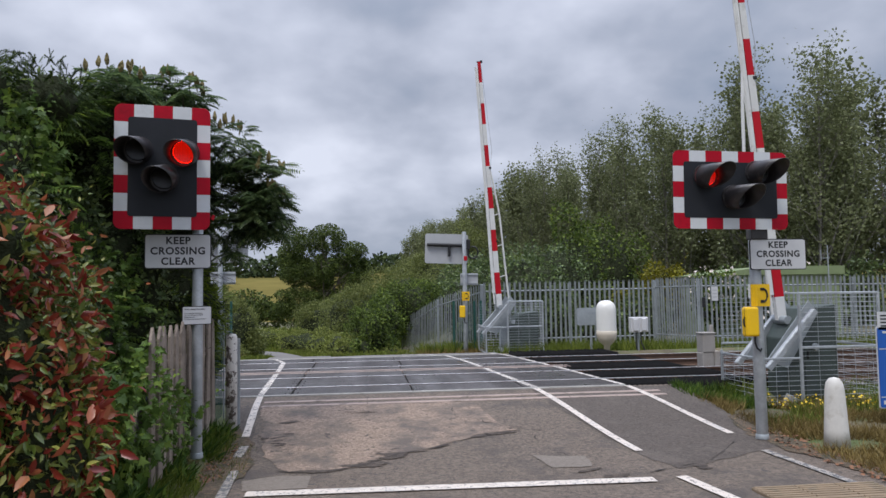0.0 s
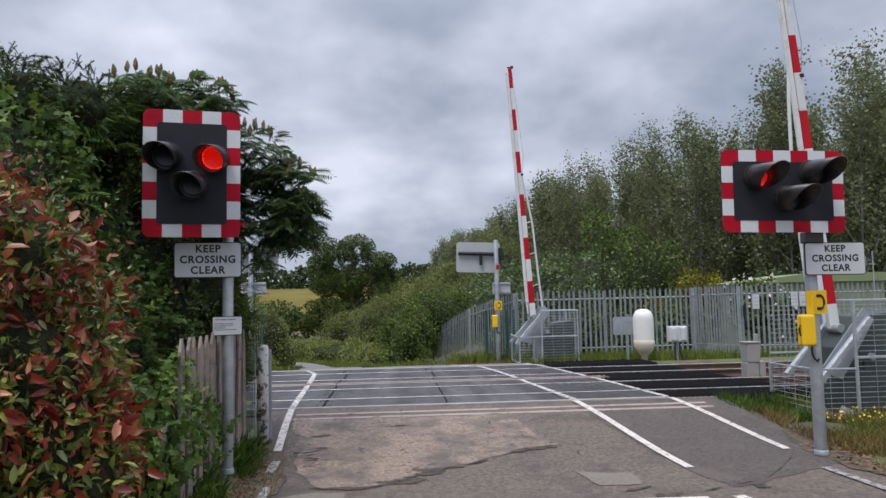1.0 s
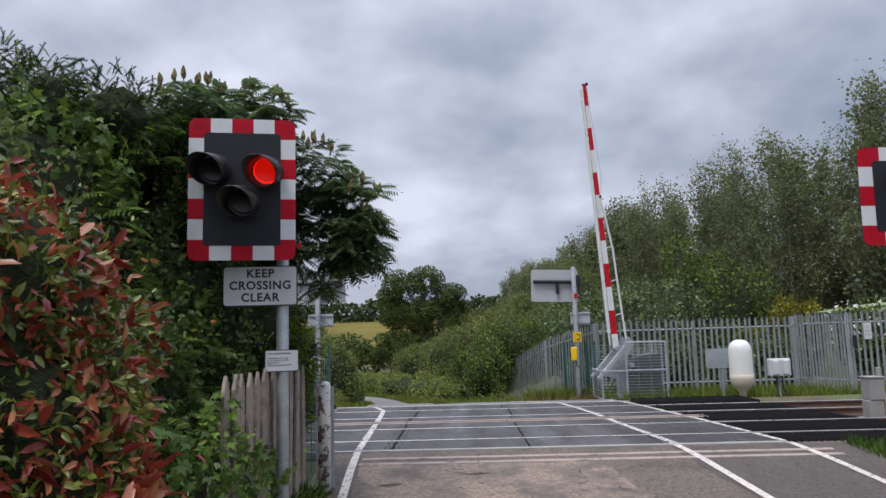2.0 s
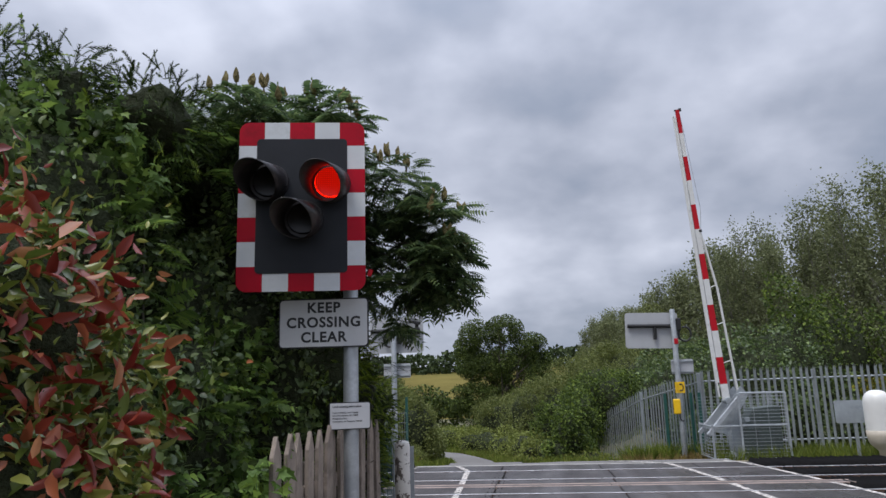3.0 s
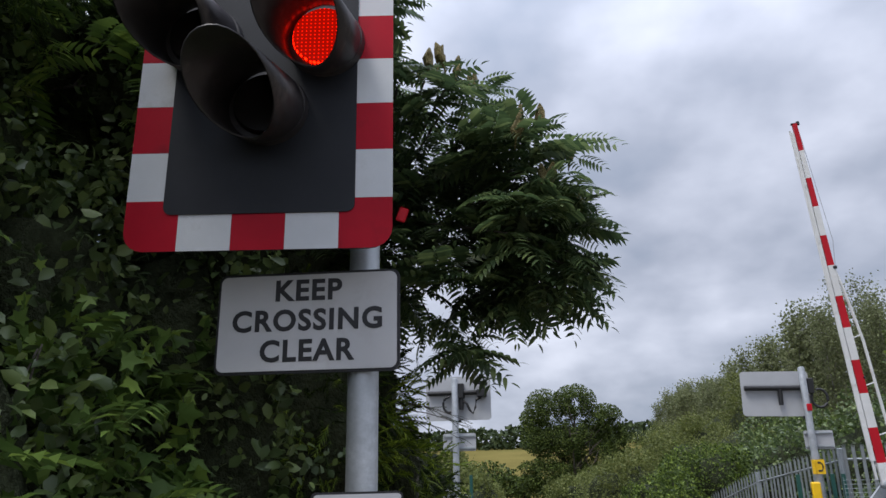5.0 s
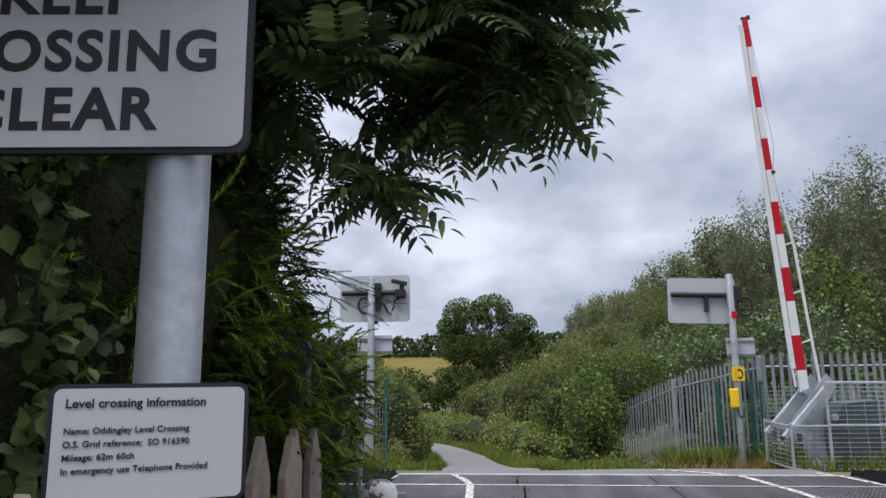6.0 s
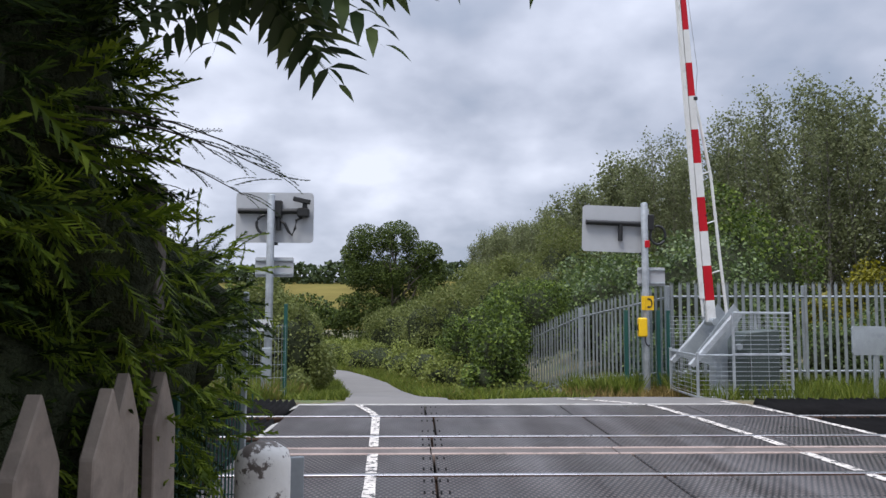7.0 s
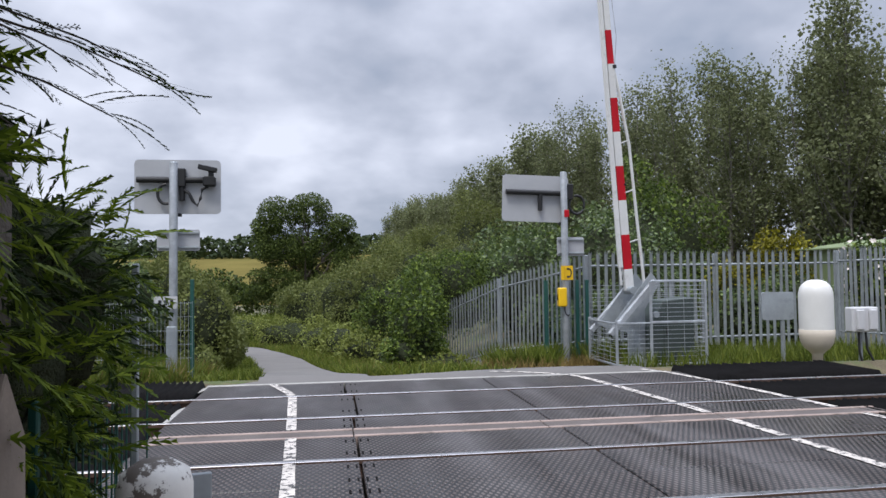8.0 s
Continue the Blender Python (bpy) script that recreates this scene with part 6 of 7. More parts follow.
bush("dark_shrub", [(7.2, 27.5, 1.2, 2.0, 1.6, 2.1), (5.2, 29.5, 1.0, 1.6, 1.6, 1.7), (9.2, 30.5, 1.6, 2.0, 1.8, 2.4), (6.5, 33.5, 1.2, 2.4, 2.0, 2.2)], 20000, 0.13, L_VINE_DULL, "dark green shrubs behind the palisade fence", seed=5)
bush("dark_shrub", [(11.0, 33.5, 2.0, 1.8, 1.8, 3.2), (8.5, 38, 1.4, 2.2, 2.0, 2.4), (13.6, 36.5, 2.2, 2.0, 1.8, 3.2)], 15000, 0.15, L_HEDGE, "tall green shrubs in front of the plantation", seed=6)
bush("dark_shrub", [(23.5, 31.0, 0.8, 2.2, 1.2, 2.0), (28.0, 30.6, 0.9, 2.6, 1.2, 2.2), (33.0, 31.2, 0.9, 2.8, 1.2, 2.2), (38.5, 32.0, 1.0, 3.0, 1.2, 2.3), (19.5, 33.5, 0.8, 2.0, 1.2, 1.9)], 16000, 0.16, L_VINE_DULL, "dark shrubs along the foot of the plantation", seed=18)
bush("yellow_bush", [(13.4, 28.8, 1.2, 1.3, 1.2, 1.5), (12.4, 29.2, 0.8, 1.0, 1.0, 1.0)], 7000, 0.12, L_YELLOW, "yellow-green bush behind the compound fence", seed=7)
bush("pale_bush", [(13.7, 25.0, 1.2, 1.0, 0.8, 1.1), (15.2, 24.4, 0.9, 0.9, 0.7, 1.0), (20.2, 30.0, 1.2, 1.6, 1.3, 1.4)], 12000, 0.12, L_HEDGE, "flowering green bush behind the shed", seed=8, mat2=PAINT_ROAD, share2=0.08)
bush("hawthorn_bush", [(-3.3, 24.4, 0.3, 0.85, 1.0, 1.35), (-4.2, 26.3, 0.6, 1.0, 1.2, 1.5), (-3.1, 23.2, -0.4, 0.5, 0.6, 0.55), (-5.1, 28.5, 0.6, 1.2, 1.2, 1.6), (-4.6, 31, 0.2, 1.2, 1.4, 1.3)], 55000, 0.075, L_WILLOW, "green hawthorn bushes beside the lane", seed=9)
bush("ivy_bush", [(-4.6, 23.4, 0.9, 0.8, 0.8, 1.0), (-5.8, 24, 0.6, 1.0, 0.9, 1.2)], 7000, 0.1, L_VINE_DULL, "dark ivy-clad bush behind the far signal", seed=10)


def broadleaf(name, at, h, crown, n_leaf, size, material, label, seed, r0=0.35):
    rng = np.random.default_rng(seed)
    runs, tips = limbs(rng, (0, 0, 0), (0.3, 0, h * 0.8), r0, 26, h * 0.42, 0.22, 0.55, 3)
    t = thing(name, label, "tree", at)
    part("trunk", tubes_mesh("trunk", runs, 6), BARK, t)
    p, o = blobs(rng, crown, n_leaf, 0.75)
    m = len(p)
    keep = np.array([noise.noise(Vector(q) * 1.1) > -0.3 for q in p])
    p, o, m = p[keep], o[keep], int(keep.sum())
    part("crown", scatter("crown", LEAF, p, o + unit(rng.normal(size=(m, 3))), o + unit(rng.normal(size=(m, 3))) * 0.7 + (0, 0, 0.5), size * rng.uniform(0.6, 1.2, m), 0.9), material, t)
    return t


oak_lumps = [(-1.9, 0, 8.0, 1.5, 1.4, 1.4), (0.4, 0, 8.4, 1.6, 1.5, 1.25), (2.5, 0, 7.0, 1.4, 1.3, 1.15), (-3.0, 0, 7.0, 0.9, 1.0, 0.9), (3.3, 0, 5.8, 0.8, 1.0, 0.9), (-2.3, 0, 5.7, 1.5, 1.4, 1.3), (0.1, 0, 5.6, 2.0, 1.8, 1.5), (2.7, 0, 4.7, 1.5, 1.4, 1.2), (-1.0, 0, 3.4, 2.4, 1.8, 1.3), (1.8, 0, 3.0, 2.0, 1.6, 1.2), (-3.0, 0, 3.0, 1.4, 1.3, 1.2), (-0.2, 0, 1.6, 3.2, 1.6, 1.4)]
broadleaf("oak_tree", pose(-2.4, 62, -1.9), 9.6, oak_lumps, 80000, 0.135, L_OAK, "dark round-crowned oak standing alone beyond the lane", 31)
broadleaf("field_tree", pose(-9.5, 66, -1.9), 4.0, [(0, 0, 2.6, 2.2, 1.8, 1.6), (-2.5, 0, 2.0, 1.8, 1.6, 1.4), (2.4, 0, 2.0, 1.8, 1.5, 1.5)], 7000, 0.24, L_OAK, "dark low tree beside the oak", 32, 0.2)
broadleaf("field_tree", pose(-13, 72, -1.9), 4.0, [(0, 0, 2.4, 2.2, 1.8, 1.5), (-3, 0, 2.2, 2.2, 1.6, 1.4)], 6000, 0.24, L_WILLOW, "small green tree at the field edge", 33, 0.2)

# far woods on the hill
rngf = np.random.default_rng(9)
fx = rngf.uniform(-320, 170, 26000)
fy = 285 + rngf.random(26000) * 26
fh = 7 + 2.6 * np.array([noise.noise(Vector((x * 0.05, 0, 1))) + 0.6 * noise.noise(Vector((x * 0.16, 0, 4))) for x in fx])
fz = ground_z(fx, fy) - 3 + (fh + 3) * rngf.random(26000) ** 0.85
fn = unit(rngf.normal(size=(26000, 3)) + (0, -0.6, 0.7))
solid("far_wood", scatter("far_wood", LEAF, np.stack([fx, fy, fz], 1), unit(rngf.normal(size=(26000, 3))), fn, rngf.uniform(1.0, 2.2, 26000), 1.0), L_FAR, "dark wood along the top of the far hillside", "wood", "stuff")
hx = rngf.uniform(-120, 60, 9000)
hy = 122 + rngf.random(9000) * 5 + 0.1 * hx
hz = ground_z(hx, hy) - 0.6 + 1.15 * rngf.random(9000) ** 0.7 * 3.4 * (0.7 + 0.5 * np.array([noise.noise(Vector((x * 0.1, 0, 7))) for x in hx]))
solid("far_hedge", scatter("far_hedge", LEAF, np.stack([hx, hy, hz], 1), unit(rngf.normal(size=(9000, 3))), unit(rngf.normal(size=(9000, 3)) + (0, -0.6, 0.7)), rngf.uniform(0.4, 0.9, 9000), 1.0), L_OAK, "dark field hedge in the valley", "hedge", "stuff")


# beside the camera: the hedge of conifer, sumac, vine and photinia
def conifer(at_lumps, n, seed, label, trunk, k=0.87):
    rng = np.random.default_rng(seed)
    t = thing("conifer_tree", label, "conifer")
    runs, _ = limbs(rng, trunk[0], trunk[1], 0.09, 22, 0.9, 0.15, 0.25, 2)
    part("trunk", tubes_mesh("trunk", runs, 5), BARK, t)
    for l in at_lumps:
        part("inner_mass", core_mesh("inner_mass", [l], k, seed), INNER_SHADE, t, "dark lump standing in for the shade inside the foliage")
    p, o = blobs(rng, at_lumps, n, 0.4)
    m = len(p)
    al = o * 0.9 + unit(rng.normal(size=(m, 3))) * 0.7 + (0, 0, -0.06)
    no = unit(rng.normal(size=(m, 3)) * 0.7 + (0, 0, 1))
    sz = rng.uniform(0.09, 0.2, m)
    drift = np.array([noise.noise(Vector(q) * 3.2) for q in p])
    young = (rng.random(m) < np.where(p[:, 2] < 2.0, np.clip(0.42 + 0.9 * drift, 0.03, 0.85), 0.05)) & (o[:, 0] > -0.35)
    part("foliage", scatter("foliage", SPRAY, p[~young], al[~young], no[~young], sz[~young], 1.0), L_CONIFER, t, "feathery green sprays")
    part("young_sprays", scatter("young_sprays", SPRAY, p[young] + o[young] * 0.05, al[young], no[young], sz[young], 1.0), L_CONIFER_YOUNG, t, "bright yellow-green young sprays")
    return t


conifer([(-1.75, 9.5, 1.2, 0.6, 0.7, 0.55), (-1.6, 9.85, 1.05, 0.45, 0.5, 0.55), (-1.65, 8.75, 1.75, 0.5, 0.45, 0.6), (-1.95, 8.85, 2.6, 0.6, 0.5, 0.9), (-2.2, 8.9, 3.3, 0.7, 0.6, 0.7), (-1.52, 9.2, 1.15, 0.36, 0.5, 0.4), (-2.3, 10.0, 1.2, 0.6, 0.6, 0.7), (-2.0, 9.85, 2.4, 0.55, 0.55, 0.8), (-2.1, 9.75, 3.4, 0.55, 0.55, 0.75), (-1.5, 9.2, 1.9, 0.36, 0.4, 0.5), (-1.55, 9.15, 2.5, 0.4, 0.4, 0.5), (-1.42, 9.7, 1.2, 0.38, 0.36, 0.42), (-1.42, 9.6, 0.75, 0.34, 0.4, 0.4), (-1.3, 9.2, 1.62, 0.18, 0.2, 0.2), (-1.32, 9.15, 1.92, 0.18, 0.2, 0.24), (-1.2, 9.28, 1.5, 0.15, 0.14, 0.22), (-1.3, 9.95, 1.4, 0.26, 0.25, 0.3)], 16000, 41, "dark green conifer hanging over the picket fence", ((-2.1, 9.0, -0.2), (-2.15, 8.95, 3.8)))
conifer([(-3.05, 7.4, 3.2, 0.6, 0.8, 0.9), (-2.45, 6.5, 3.3, 0.26, 0.26, 0.55), (-2.2, 7.1, 3.5, 0.42, 0.42, 0.38), (-2.8, 8.4, 3.25, 0.65, 0.6, 0.85), (-3.2, 6.6, 2.8, 0.75, 0.8, 1.3), (-2.6, 7.1, 3.1, 0.35, 0.5, 0.5), (-3.6, 5.6, 2.2, 0.8, 0.9, 1.6)], 9000, 42, "tall dark conifer at the back of the hedge", ((-2.8, 7.8, -0.2), (-2.75, 7.8, 4.0)), 0.62)
# thin bare-tipped conifer branches reaching out towards the road
rngb = np.random.default_rng(43)
reach = thing("conifer_branch", "long thin conifer branch reaching out over the fence", "branch")
runs, bp, ba = [], [], []
for k in range(5):
    z0 = 1.74 + 0.04 * k + rngb.normal() * 0.02
    x0, y0 = -1.3, 9.0 + rngb.normal() * 0.1
    ln = rngb.uniform(0.38, 0.6)
    ang = rngb.uniform(-0.1, 0.35)
    pts = [Vector((x0 + ln * s * math.cos(ang), y0 + ln * s * math.sin(ang), z0 + 0.1 * s - 0.2 * s * s)) for s in np.linspace(0, 1, 6)]
    runs.append((pts, [0.004, 0.0035, 0.003, 0.0022, 0.0015, 0.001]))
    for s in range(14):
        i = rngb.integers(0, 5)
        p = pts[i].lerp(pts[i + 1], rngb.random())
        bp.append(tuple(p))
        ba.append((math.cos(ang) + rngb.normal() * 0.5, math.sin(ang) + rngb.normal() * 0.5, -0.15 + rngb.normal() * 0.25))
for pts, radii in runs:
    part("twig", tube(pts, radii, 4), BARK, reach)
part("foliage", scatter("foliage", SPRAY_LONG, np.array(bp), np.array(ba), rngb.normal(size=(len(bp), 3)) * 0.4 + (0, 0, 1), rngb.uniform(0.06, 0.13, len(bp)), 0.6), L_CONIFER, reach)

# sumac
rngs = np.random.default_rng(51)
sumac = thing("sumac_tree", "sumac tree with long drooping leaflets and upright brown flower heads", "tree")
runs, tips = limbs(rngs, (-1.95, 9.35, -0.15), (-1.75, 9.35, 3.7), 0.05, 16, 0.8, 0.55, 0.6, 0)
part("trunk", tubes_mesh("trunk", runs, 6), BARK, sumac)
sl = [(-0.36, 8.96, 2.68, 0.29, 0.38, 0.28), (-0.4, 9.0, 2.98, 0.37, 0.42, 0.33), (-0.72, 9.0, 2.42, 0.26, 0.34, 0.16), (-0.95, 9.05, 3.4, 0.48, 0.45, 0.4), (-1.5, 9.0, 3.65, 0.6, 0.5, 0.42), (-2.1, 8.8, 3.75, 0.55, 0.5, 0.42), (-1.2, 9.15, 2.7, 0.5, 0.45, 0.42), (-1.9, 9.3, 3.2, 0.6, 0.5, 0.55), (-1.45, 8.4, 3.88, 0.5, 0.36, 0.3), (-1.9, 8.0, 3.86, 0.4, 0.35, 0.3), (-0.3, 8.92, 2.42, 0.22, 0.24, 0.17)]
wc, wo_ = blobs(rngs, sl, 430, 0.75)
wc = np.concatenate([wc, rngs.normal(size=(5, 3)) * (0.06, 0.06, 0.04) + (-0.72, 8.82, 2.1)])
wo_ = np.concatenate([wo_, unit(rngs.normal(size=(5, 3)) + (0.3, -0.2, 0))])
thin = (wc[:, 2] > 2.75) | (wc[:, 2] < 2.15) | (wc[:, 0] > -0.6) | (rngs.random(len(wc)) < 0.75)
wc, wo_ = wc[thin], wo_[thin]
per = 7
m = len(wc) * per
ang = (np.arange(m) % per) * TAU / per + np.repeat(rngs.uniform(0, TAU, len(wc)), per) + rngs.normal(size=m) * 0.25
flat = np.stack([np.cos(ang), np.sin(ang), rngs.uniform(-0.35, 0.45, m)], 1) + np.repeat(wo_, per, 0) * 0.55
p = np.repeat(wc, per, 0) + rngs.normal(size=(m, 3)) * 0.03
part("foliage", scatter("foliage", PINNATE, p, flat, rngs.normal(size=(m, 3)) * 0.35 + (0, 0, 1), rngs.uniform(0.15, 0.27, m), 1.0), L_SUMAC, sumac)
twigs_s = [([Vector(c).lerp(Vector((-1.35, 9.4, 3.05)), 0.3), Vector(c)], [0.008, 0.005]) for c, w in zip(wc[:160], wo_[:160])]
for pts, radii in twigs_s:
    part("branch", tube(pts, radii, 4), BARK, sumac)
for k in range(44):
    l = sl[(0, 1, 3, 4, 5, 8, 9)[rngs.integers(0, 7)]]
    a = rngs.uniform(-2.4, 0.5)
    u = rngs.uniform(0.35, 0.95)
    bx, by = l[0] + l[3] * u * math.cos(a), l[1] + l[4] * u * math.sin(a)
    bz = l[2] + l[5] * math.sqrt(max(0, 1 - u * u)) - 0.02
    pr = [(0.0, -0.06), (0.004, -0.05), (0.005, 0.0), (0.02, 0.012), (0.027, 0.05), (0.021, 0.09), (0.008, 0.13), (0.0, 0.14)]
    hb = lathe(pr, 10)
    for v in hb.verts:
        q = 1 + 0.9 * noise.noise(v.co * 85 + Vector((k, 0, 0)))
        v.co.x, v.co.y = v.co.x * q, v.co.y * q
    part("flower_head", hb, BLOOM, sumac, "upright brown flower head", at=pose(bx, by, bz, rngs.uniform(-15, 15), rngs.uniform(-15, 15), 0))

bush("hedge", [(-2.15, 6.1, 1.1, 0.7, 0.8, 1.25), (-2.0, 7.0, 1.1, 0.6, 0.75, 1.1), (-2.55, 6.5, 2.4, 0.65, 0.9, 1.05), (-2.65, 7.4, 2.7, 0.5, 0.6, 0.9), (-2.75, 5.7, 2.2, 0.7, 0.8, 1.2), (-1.95, 8.15, 1.5, 0.65, 0.35, 1.2), (-1.95, 8.3, 2.9, 0.6, 0.35, 0.8), (-2.3, 7.7, 1.9, 0.6, 0.5, 0.9), (-2.7, 8.3, 1.8, 0.6, 0.5, 1.1), (-3.0, 7.0, 1.8, 0.6, 0.8, 1.0), (-2.25, 8.2, 3.5, 0.5, 0.4, 0.45), (-2.75, 7.9, 3.55, 0.5, 0.5, 0.45)], 46000, 0.064, L_VINE_DULL, "dense dark green mixed hedge behind the signal", "hedge", LEAF6, 12, k=0.76, width=0.7)
rngu = np.random.default_rng(61)
ut = rngu.random(15000)
ux = np.interp(ut, np.linspace(0, 1, len(front)), [q[0] for q in front]) - 0.8 + rngu.normal(size=15000) * 1.3
uy = np.interp(ut, np.linspace(0, 1, len(front)), [q[1] for q in front]) - 0.8 + rngu.normal(size=15000) * 1.3
uh = 1.6 + 1.3 * np.array([noise.noise(Vector((a * 0.35, b * 0.35, 3))) for a, b in zip(ux, uy)])
uz = ground_z(ux, uy) + uh * rngu.random(15000) ** 0.7
solid("undergrowth", scatter("undergrowth", LEAF, np.stack([ux, uy, uz], 1), unit(rngu.normal(size=(15000, 3))), unit(rngu.normal(size=(15000, 3)) + (0, -0.4, 0.6)), rngu.uniform(0.16, 0.34, 15000), 0.9), L_VINE_DULL, "dark undergrowth along the front of the plantation", "undergrowth", "stuff")
ush = thing("sumac_shoots", "young green sumac shoots growing through the hedge", "shrub")
p, o = blobs(rngu, [(-1.95, 6.7, 1.0, 0.55, 0.7, 0.7), (-1.95, 7.5, 1.3, 0.5, 0.4, 0.8), (-2.4, 6.5, 2.2, 0.6, 0.8, 0.7), (-1.9, 6.0, 0.7, 0.5, 0.5, 0.6), (-2.5, 7.2, 3.1, 0.4, 0.6, 0.5), (-2.3, 8.0, 3.35, 0.6, 0.5, 0.5)], 520, 0.3)
m = len(p)
fl2 = o * np.array((1, 1, 0.3)) + rngu.normal(size=(m, 3)) * np.array((0.5, 0.5, 0.3)) + (0, 0, 0.15)
part("foliage", scatter("foliage", PINNATE, p, fl2, rngu.normal(size=(m, 3)) * 0.3 + (0, 0, 1), rngu.uniform(0.18, 0.34, m), 1.0), L_VINE, ush)
part("stem", tubes_mesh("stem", limbs(rngu, (-2.0, 6.9, -0.2), (-2.1, 6.9, 2.6), 0.03, 12, 0.7, 0.2, 0.5, 1)[0], 5), BARK, ush)
creeper = bush("creeper", [(-2.5, 6.4, 2.9, 0.6, 0.8, 0.6), (-1.75, 7.0, 0.7, 0.45, 0.7, 0.55), (-1.65, 6.2, 0.6, 0.5, 0.6, 0.6), (-1.8, 7.4, 1.45, 0.35, 0.35, 0.6), (-1.08, 6.6, 0.5, 0.22, 0.55, 0.55), (-1.06, 7.6, 0.25, 0.16, 0.4, 0.45), (-1.1, 6.0, 0.4, 0.3, 0.5, 0.5), (-1.9, 6.9, 1.35, 0.4, 0.6, 0.45), (-1.75, 7.6, 1.5, 0.35, 0.4, 0.45)], 6600, 0.076, L_VINE, "bright green creeper climbing over the hedge", "creeper", PALM, 13, core=False, shell=0.25, droop=0.7)
rngl = np.random.default_rng(14)
for k in range(9):
    y = rngl.uniform(6.0, 7.5)
    x = -1.75 - 0.3 * rngl.random()
    z = [0, 0.5, 1.0, 1.5, 1.9]
    part("vine_stem", tube([(x + rngl.normal() * 0.06, y + rngl.normal() * 0.08, q) for q in z], [0.012, 0.01, 0.008, 0.006, 0.003], 5), BARK, creeper, "thin brown climbing stem")
bush("photinia_bush", [(-1.9, 4.75, 1.15, 0.8, 0.8, 0.9), (-1.72, 4.9, 0.75, 0.82, 0.8, 1.1), (-1.85, 4.95, 1.72, 0.7, 0.7, 0.8), (-1.36, 4.85, 0.5, 0.5, 0.55, 0.7), (-2.3, 4.4, 1.3, 0.8, 0.8, 1.1)], 27000, 0.092, L_PHOT_GREEN, "photinia bush with red young leaves over green ones", "bush", LEAF6, 15, mat2=L_PHOT_RED, share2=0.27, width=0.42, shell=0.4, k=0.7, upness=0.4)


def tufts(name, n, area, hgt, material, label, seed, width=0.022, lean=0.35, dens=None, category="grass", template=BLADE):
    """Blades of grass or weeds over an area given by a function of random numbers."""
    rng = np.random.default_rng(seed)
    u, v = rng.random(n), rng.random(n)
    x, y = area(u, v)
    if dens is not None:
        k = np.array([noise.noise(Vector((a * 1.1, b * 1.1, seed))) for a, b in zip(x, y)]) > dens
        x, y = x[k], y[k]
    m = len(x)
    z = ground_z(x, y) - 0.02
    al = np.stack([rng.normal(size=m) * lean, rng.normal(size=m) * lean, np.ones(m)], 1)
    no = np.stack([rng.normal(size=m), rng.normal(size=m), np.full(m, 0.2)], 1)
    hs = hgt * rng.uniform(0.45, 1.2, m)
    return solid(name, scatter(name, template, np.stack([x, y, z], 1), al, no, hs, width / hs), material, label, category, "stuff")


rect = lambda x0, x1, y0, y1: (lambda u, v: (x0 + (x1 - x0) * u, y0 + (y1 - y0) * v))
tufts("grass", 9000, rect(-1.5, -0.72, 4.5, 9.2), 0.2, G_GREEN, "green grass at the foot of the hedge", 1, 0.014, 0.6, 0.0)
tufts("grass", 700, rect(-0.85, -0.42, 7.3, 8.7), 0.12, G_GREEN, "yellowish grass tufts growing over the road edge", 23, 0.012, 0.8)
tufts("weeds", 5000, rect(-1.6, -0.85, 4.5, 9.4), 0.24, G_DARK, "dark weeds at the foot of the hedge", 2, 0.045, 0.7, -0.1)
tufts("dry_grass", 2600, rect(-1.1, -0.42, 5.5, 8.9), 0.12, G_DRY, "dry grass over the road edge", 3, 0.012, 1.0, 0.15)
tufts("dry_grass", 34000, rect(5.95, 9.5, 4.5, 10.4), 0.2, G_DRY, "dry straw-coloured grass on the verge", 4, 0.012, 0.6, -0.15)
tufts("grass", 6000, rect(6.1, 9.5, 8.6, 11.3), 0.26, G_GREEN, "green grass round the guard cage", 5, 0.014, 0.5, 0.05)
tufts("grass", 2600, rect(5.9, 7.1, 10.2, 11.3), 0.2, G_DARK, "green grass beside the track", 6, 0.016, 0.5)
tufts("grass", 9000, rect(4.3, 17, 19.2, 21.9), 0.34, G_GREEN, "green grass along the palisade fence", 7, 0.02, 0.35)
tufts("dry_grass", 2600, rect(2.4, 5.2, 20.3, 22.0), 0.26, G_DRY, "dry grass at the foot of the far fence", 8, 0.016, 0.4)
tufts("weeds", 4500, rect(2.6, 5.0, 20.6, 22.6), 0.5, G_GREEN, "green weeds at the foot of the far fence", 9, 0.03, 0.4, 0.0)
tufts("grass", 16000, rect(-8, -2.75, 19.0, 26), 0.4, G_GREEN, "long grass on the far verge", 10, 0.02, 0.4)
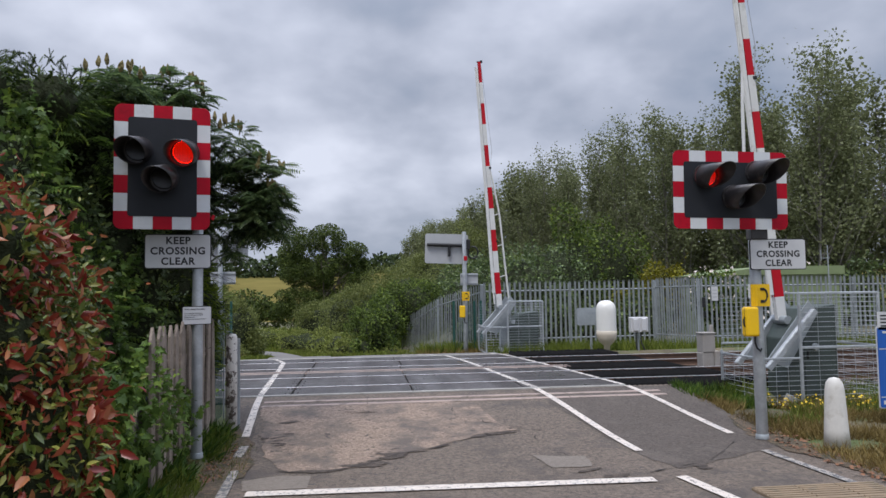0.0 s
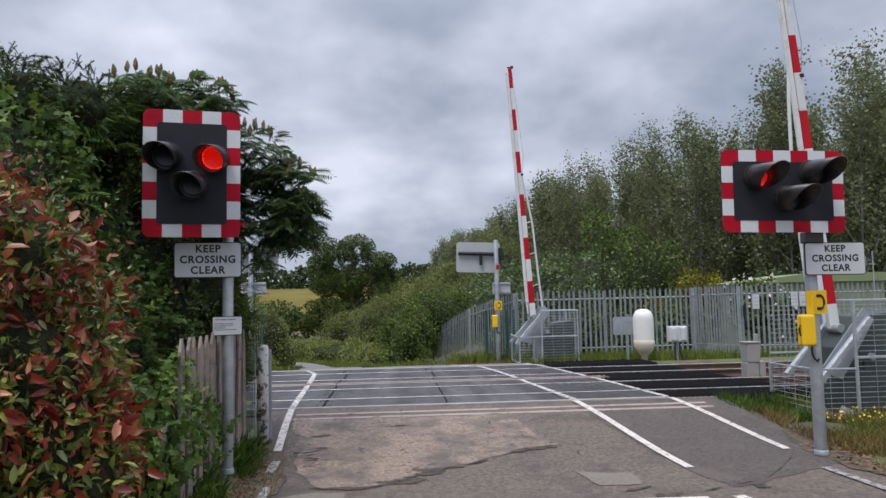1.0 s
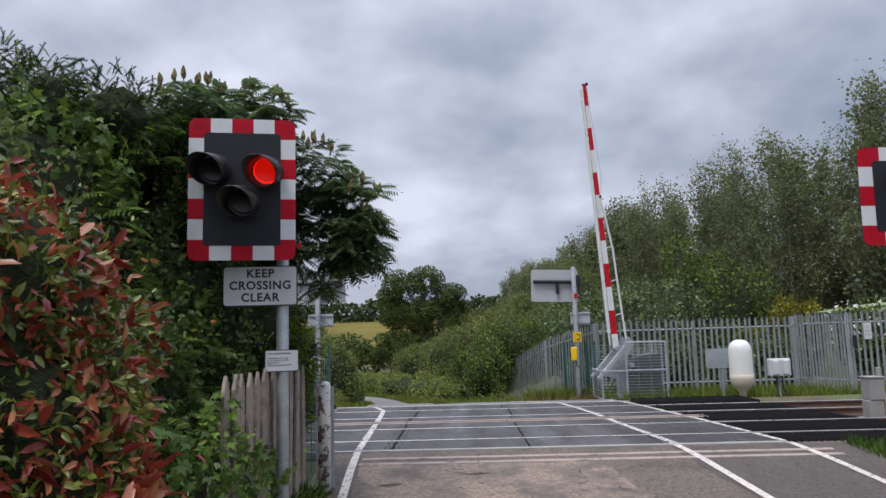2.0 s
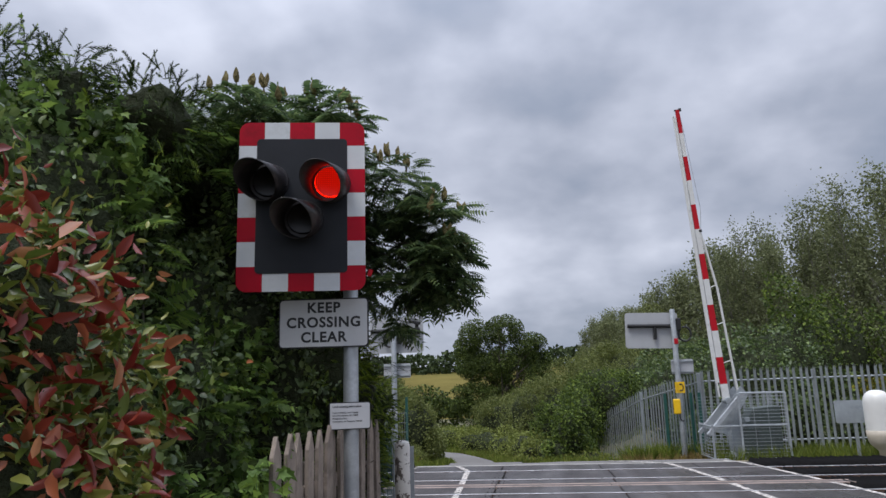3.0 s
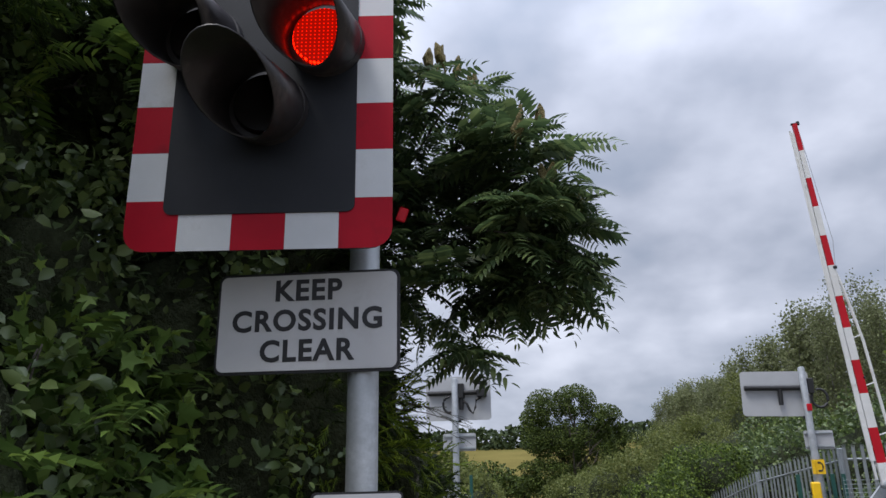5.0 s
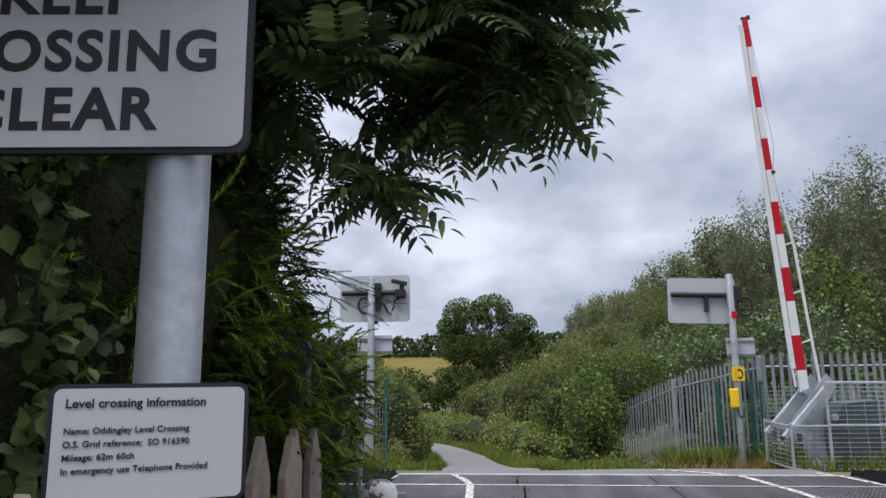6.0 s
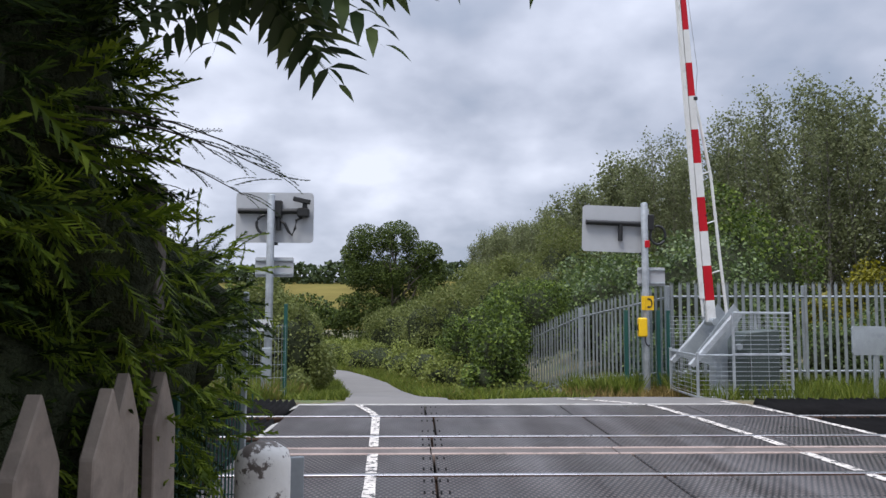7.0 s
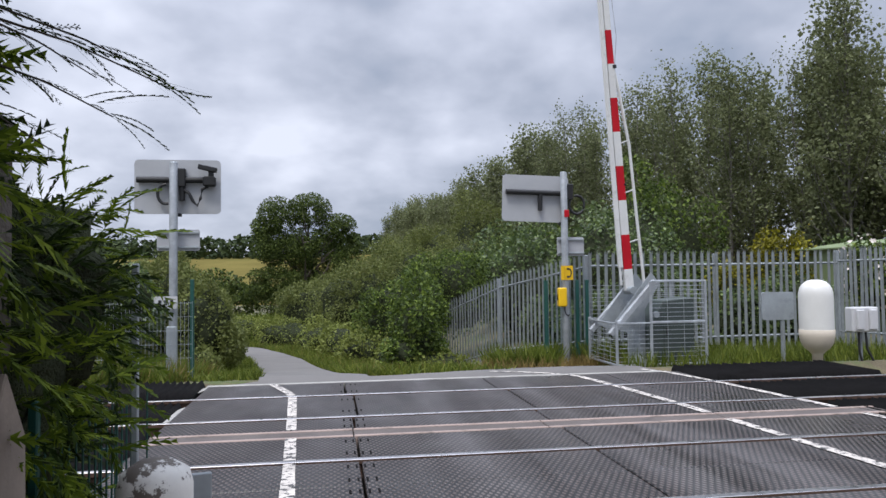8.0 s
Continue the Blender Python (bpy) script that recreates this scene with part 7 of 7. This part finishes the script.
tufts("dry_grass", 1500, rect(-6, -2.7, 19.1, 23), 0.4, G_DRY, "seeding dry grass on the far verge", 16, 0.014, 0.4)
lane_area = lambda u, v: (np.interp(19.5 + 25 * v, [p[1] for p in LANE], [p[0] + p[2] for p in LANE]) + 0.1 + 2.4 * u ** 1.5, 19.5 + 25 * v)
tufts("grass", 26000, lane_area, 0.24, G_GREEN, "grass and herbs on the bank of the lane", 11, 0.022, 0.6)
tufts("dry_grass", 900, lane_area, 0.3, G_DRY, "seeding dry grass on the bank", 19, 0.012, 0.5)
lane_l = lambda u, v: (np.interp(19.2 + 25 * v, [p[1] for p in LANE], [p[0] - p[2] for p in LANE]) + 0.03 - 4 * u ** 1.6, 19.2 + 25 * v)
tufts("grass", 22000, lane_l, 0.2, G_GREEN, "grass beside the lane", 12, 0.02, 0.5)
tufts("meadow_grass", 24000, rect(-22, 14, 38, 62), 0.6, G_GREEN, "meadow grass beyond the lane", 13, 0.07, 0.4)
rfl = np.random.default_rng(21)
fx2, fy2 = rfl.uniform(6.9, 8.8, 160), rfl.uniform(9.5, 10.2, 160)
solid("yellow_flowers", scatter("yellow_flowers", LEAF, np.stack([fx2, fy2, ground_z(fx2, fy2) + rfl.uniform(0.08, 0.24, 160)], 1), rfl.normal(size=(160, 3)), rfl.normal(size=(160, 3)) * 0.3 + (0, -0.4, 1), 0.035, 1.0), FLOWER_Y, "small yellow wild flowers in front of the cage", "flowers", "stuff")
lx, ly = np.concatenate([rfl.uniform(5.75, 6.2, 260), rfl.uniform(-0.95, -0.6, 120)]), np.concatenate([rfl.uniform(5.5, 8.6, 260), rfl.uniform(7.2, 8.8, 120)])
solid("dead_leaves", scatter("dead_leaves", LEAF, np.stack([lx, ly, np.maximum(ground_z(lx, ly), road_z(ly)) + 0.02], 1), rfl.normal(size=(380, 3)) * (1, 1, 0.2), rfl.normal(size=(380, 3)) * 0.3 + (0, 0, 1), 0.05, 0.8), mat("dead_leaf", (0.22, 0.1, 0.05), rough=0.8, var=0.4, scale=20, bump=0), "brown dead leaves along the kerb", "dead leaves", "stuff")
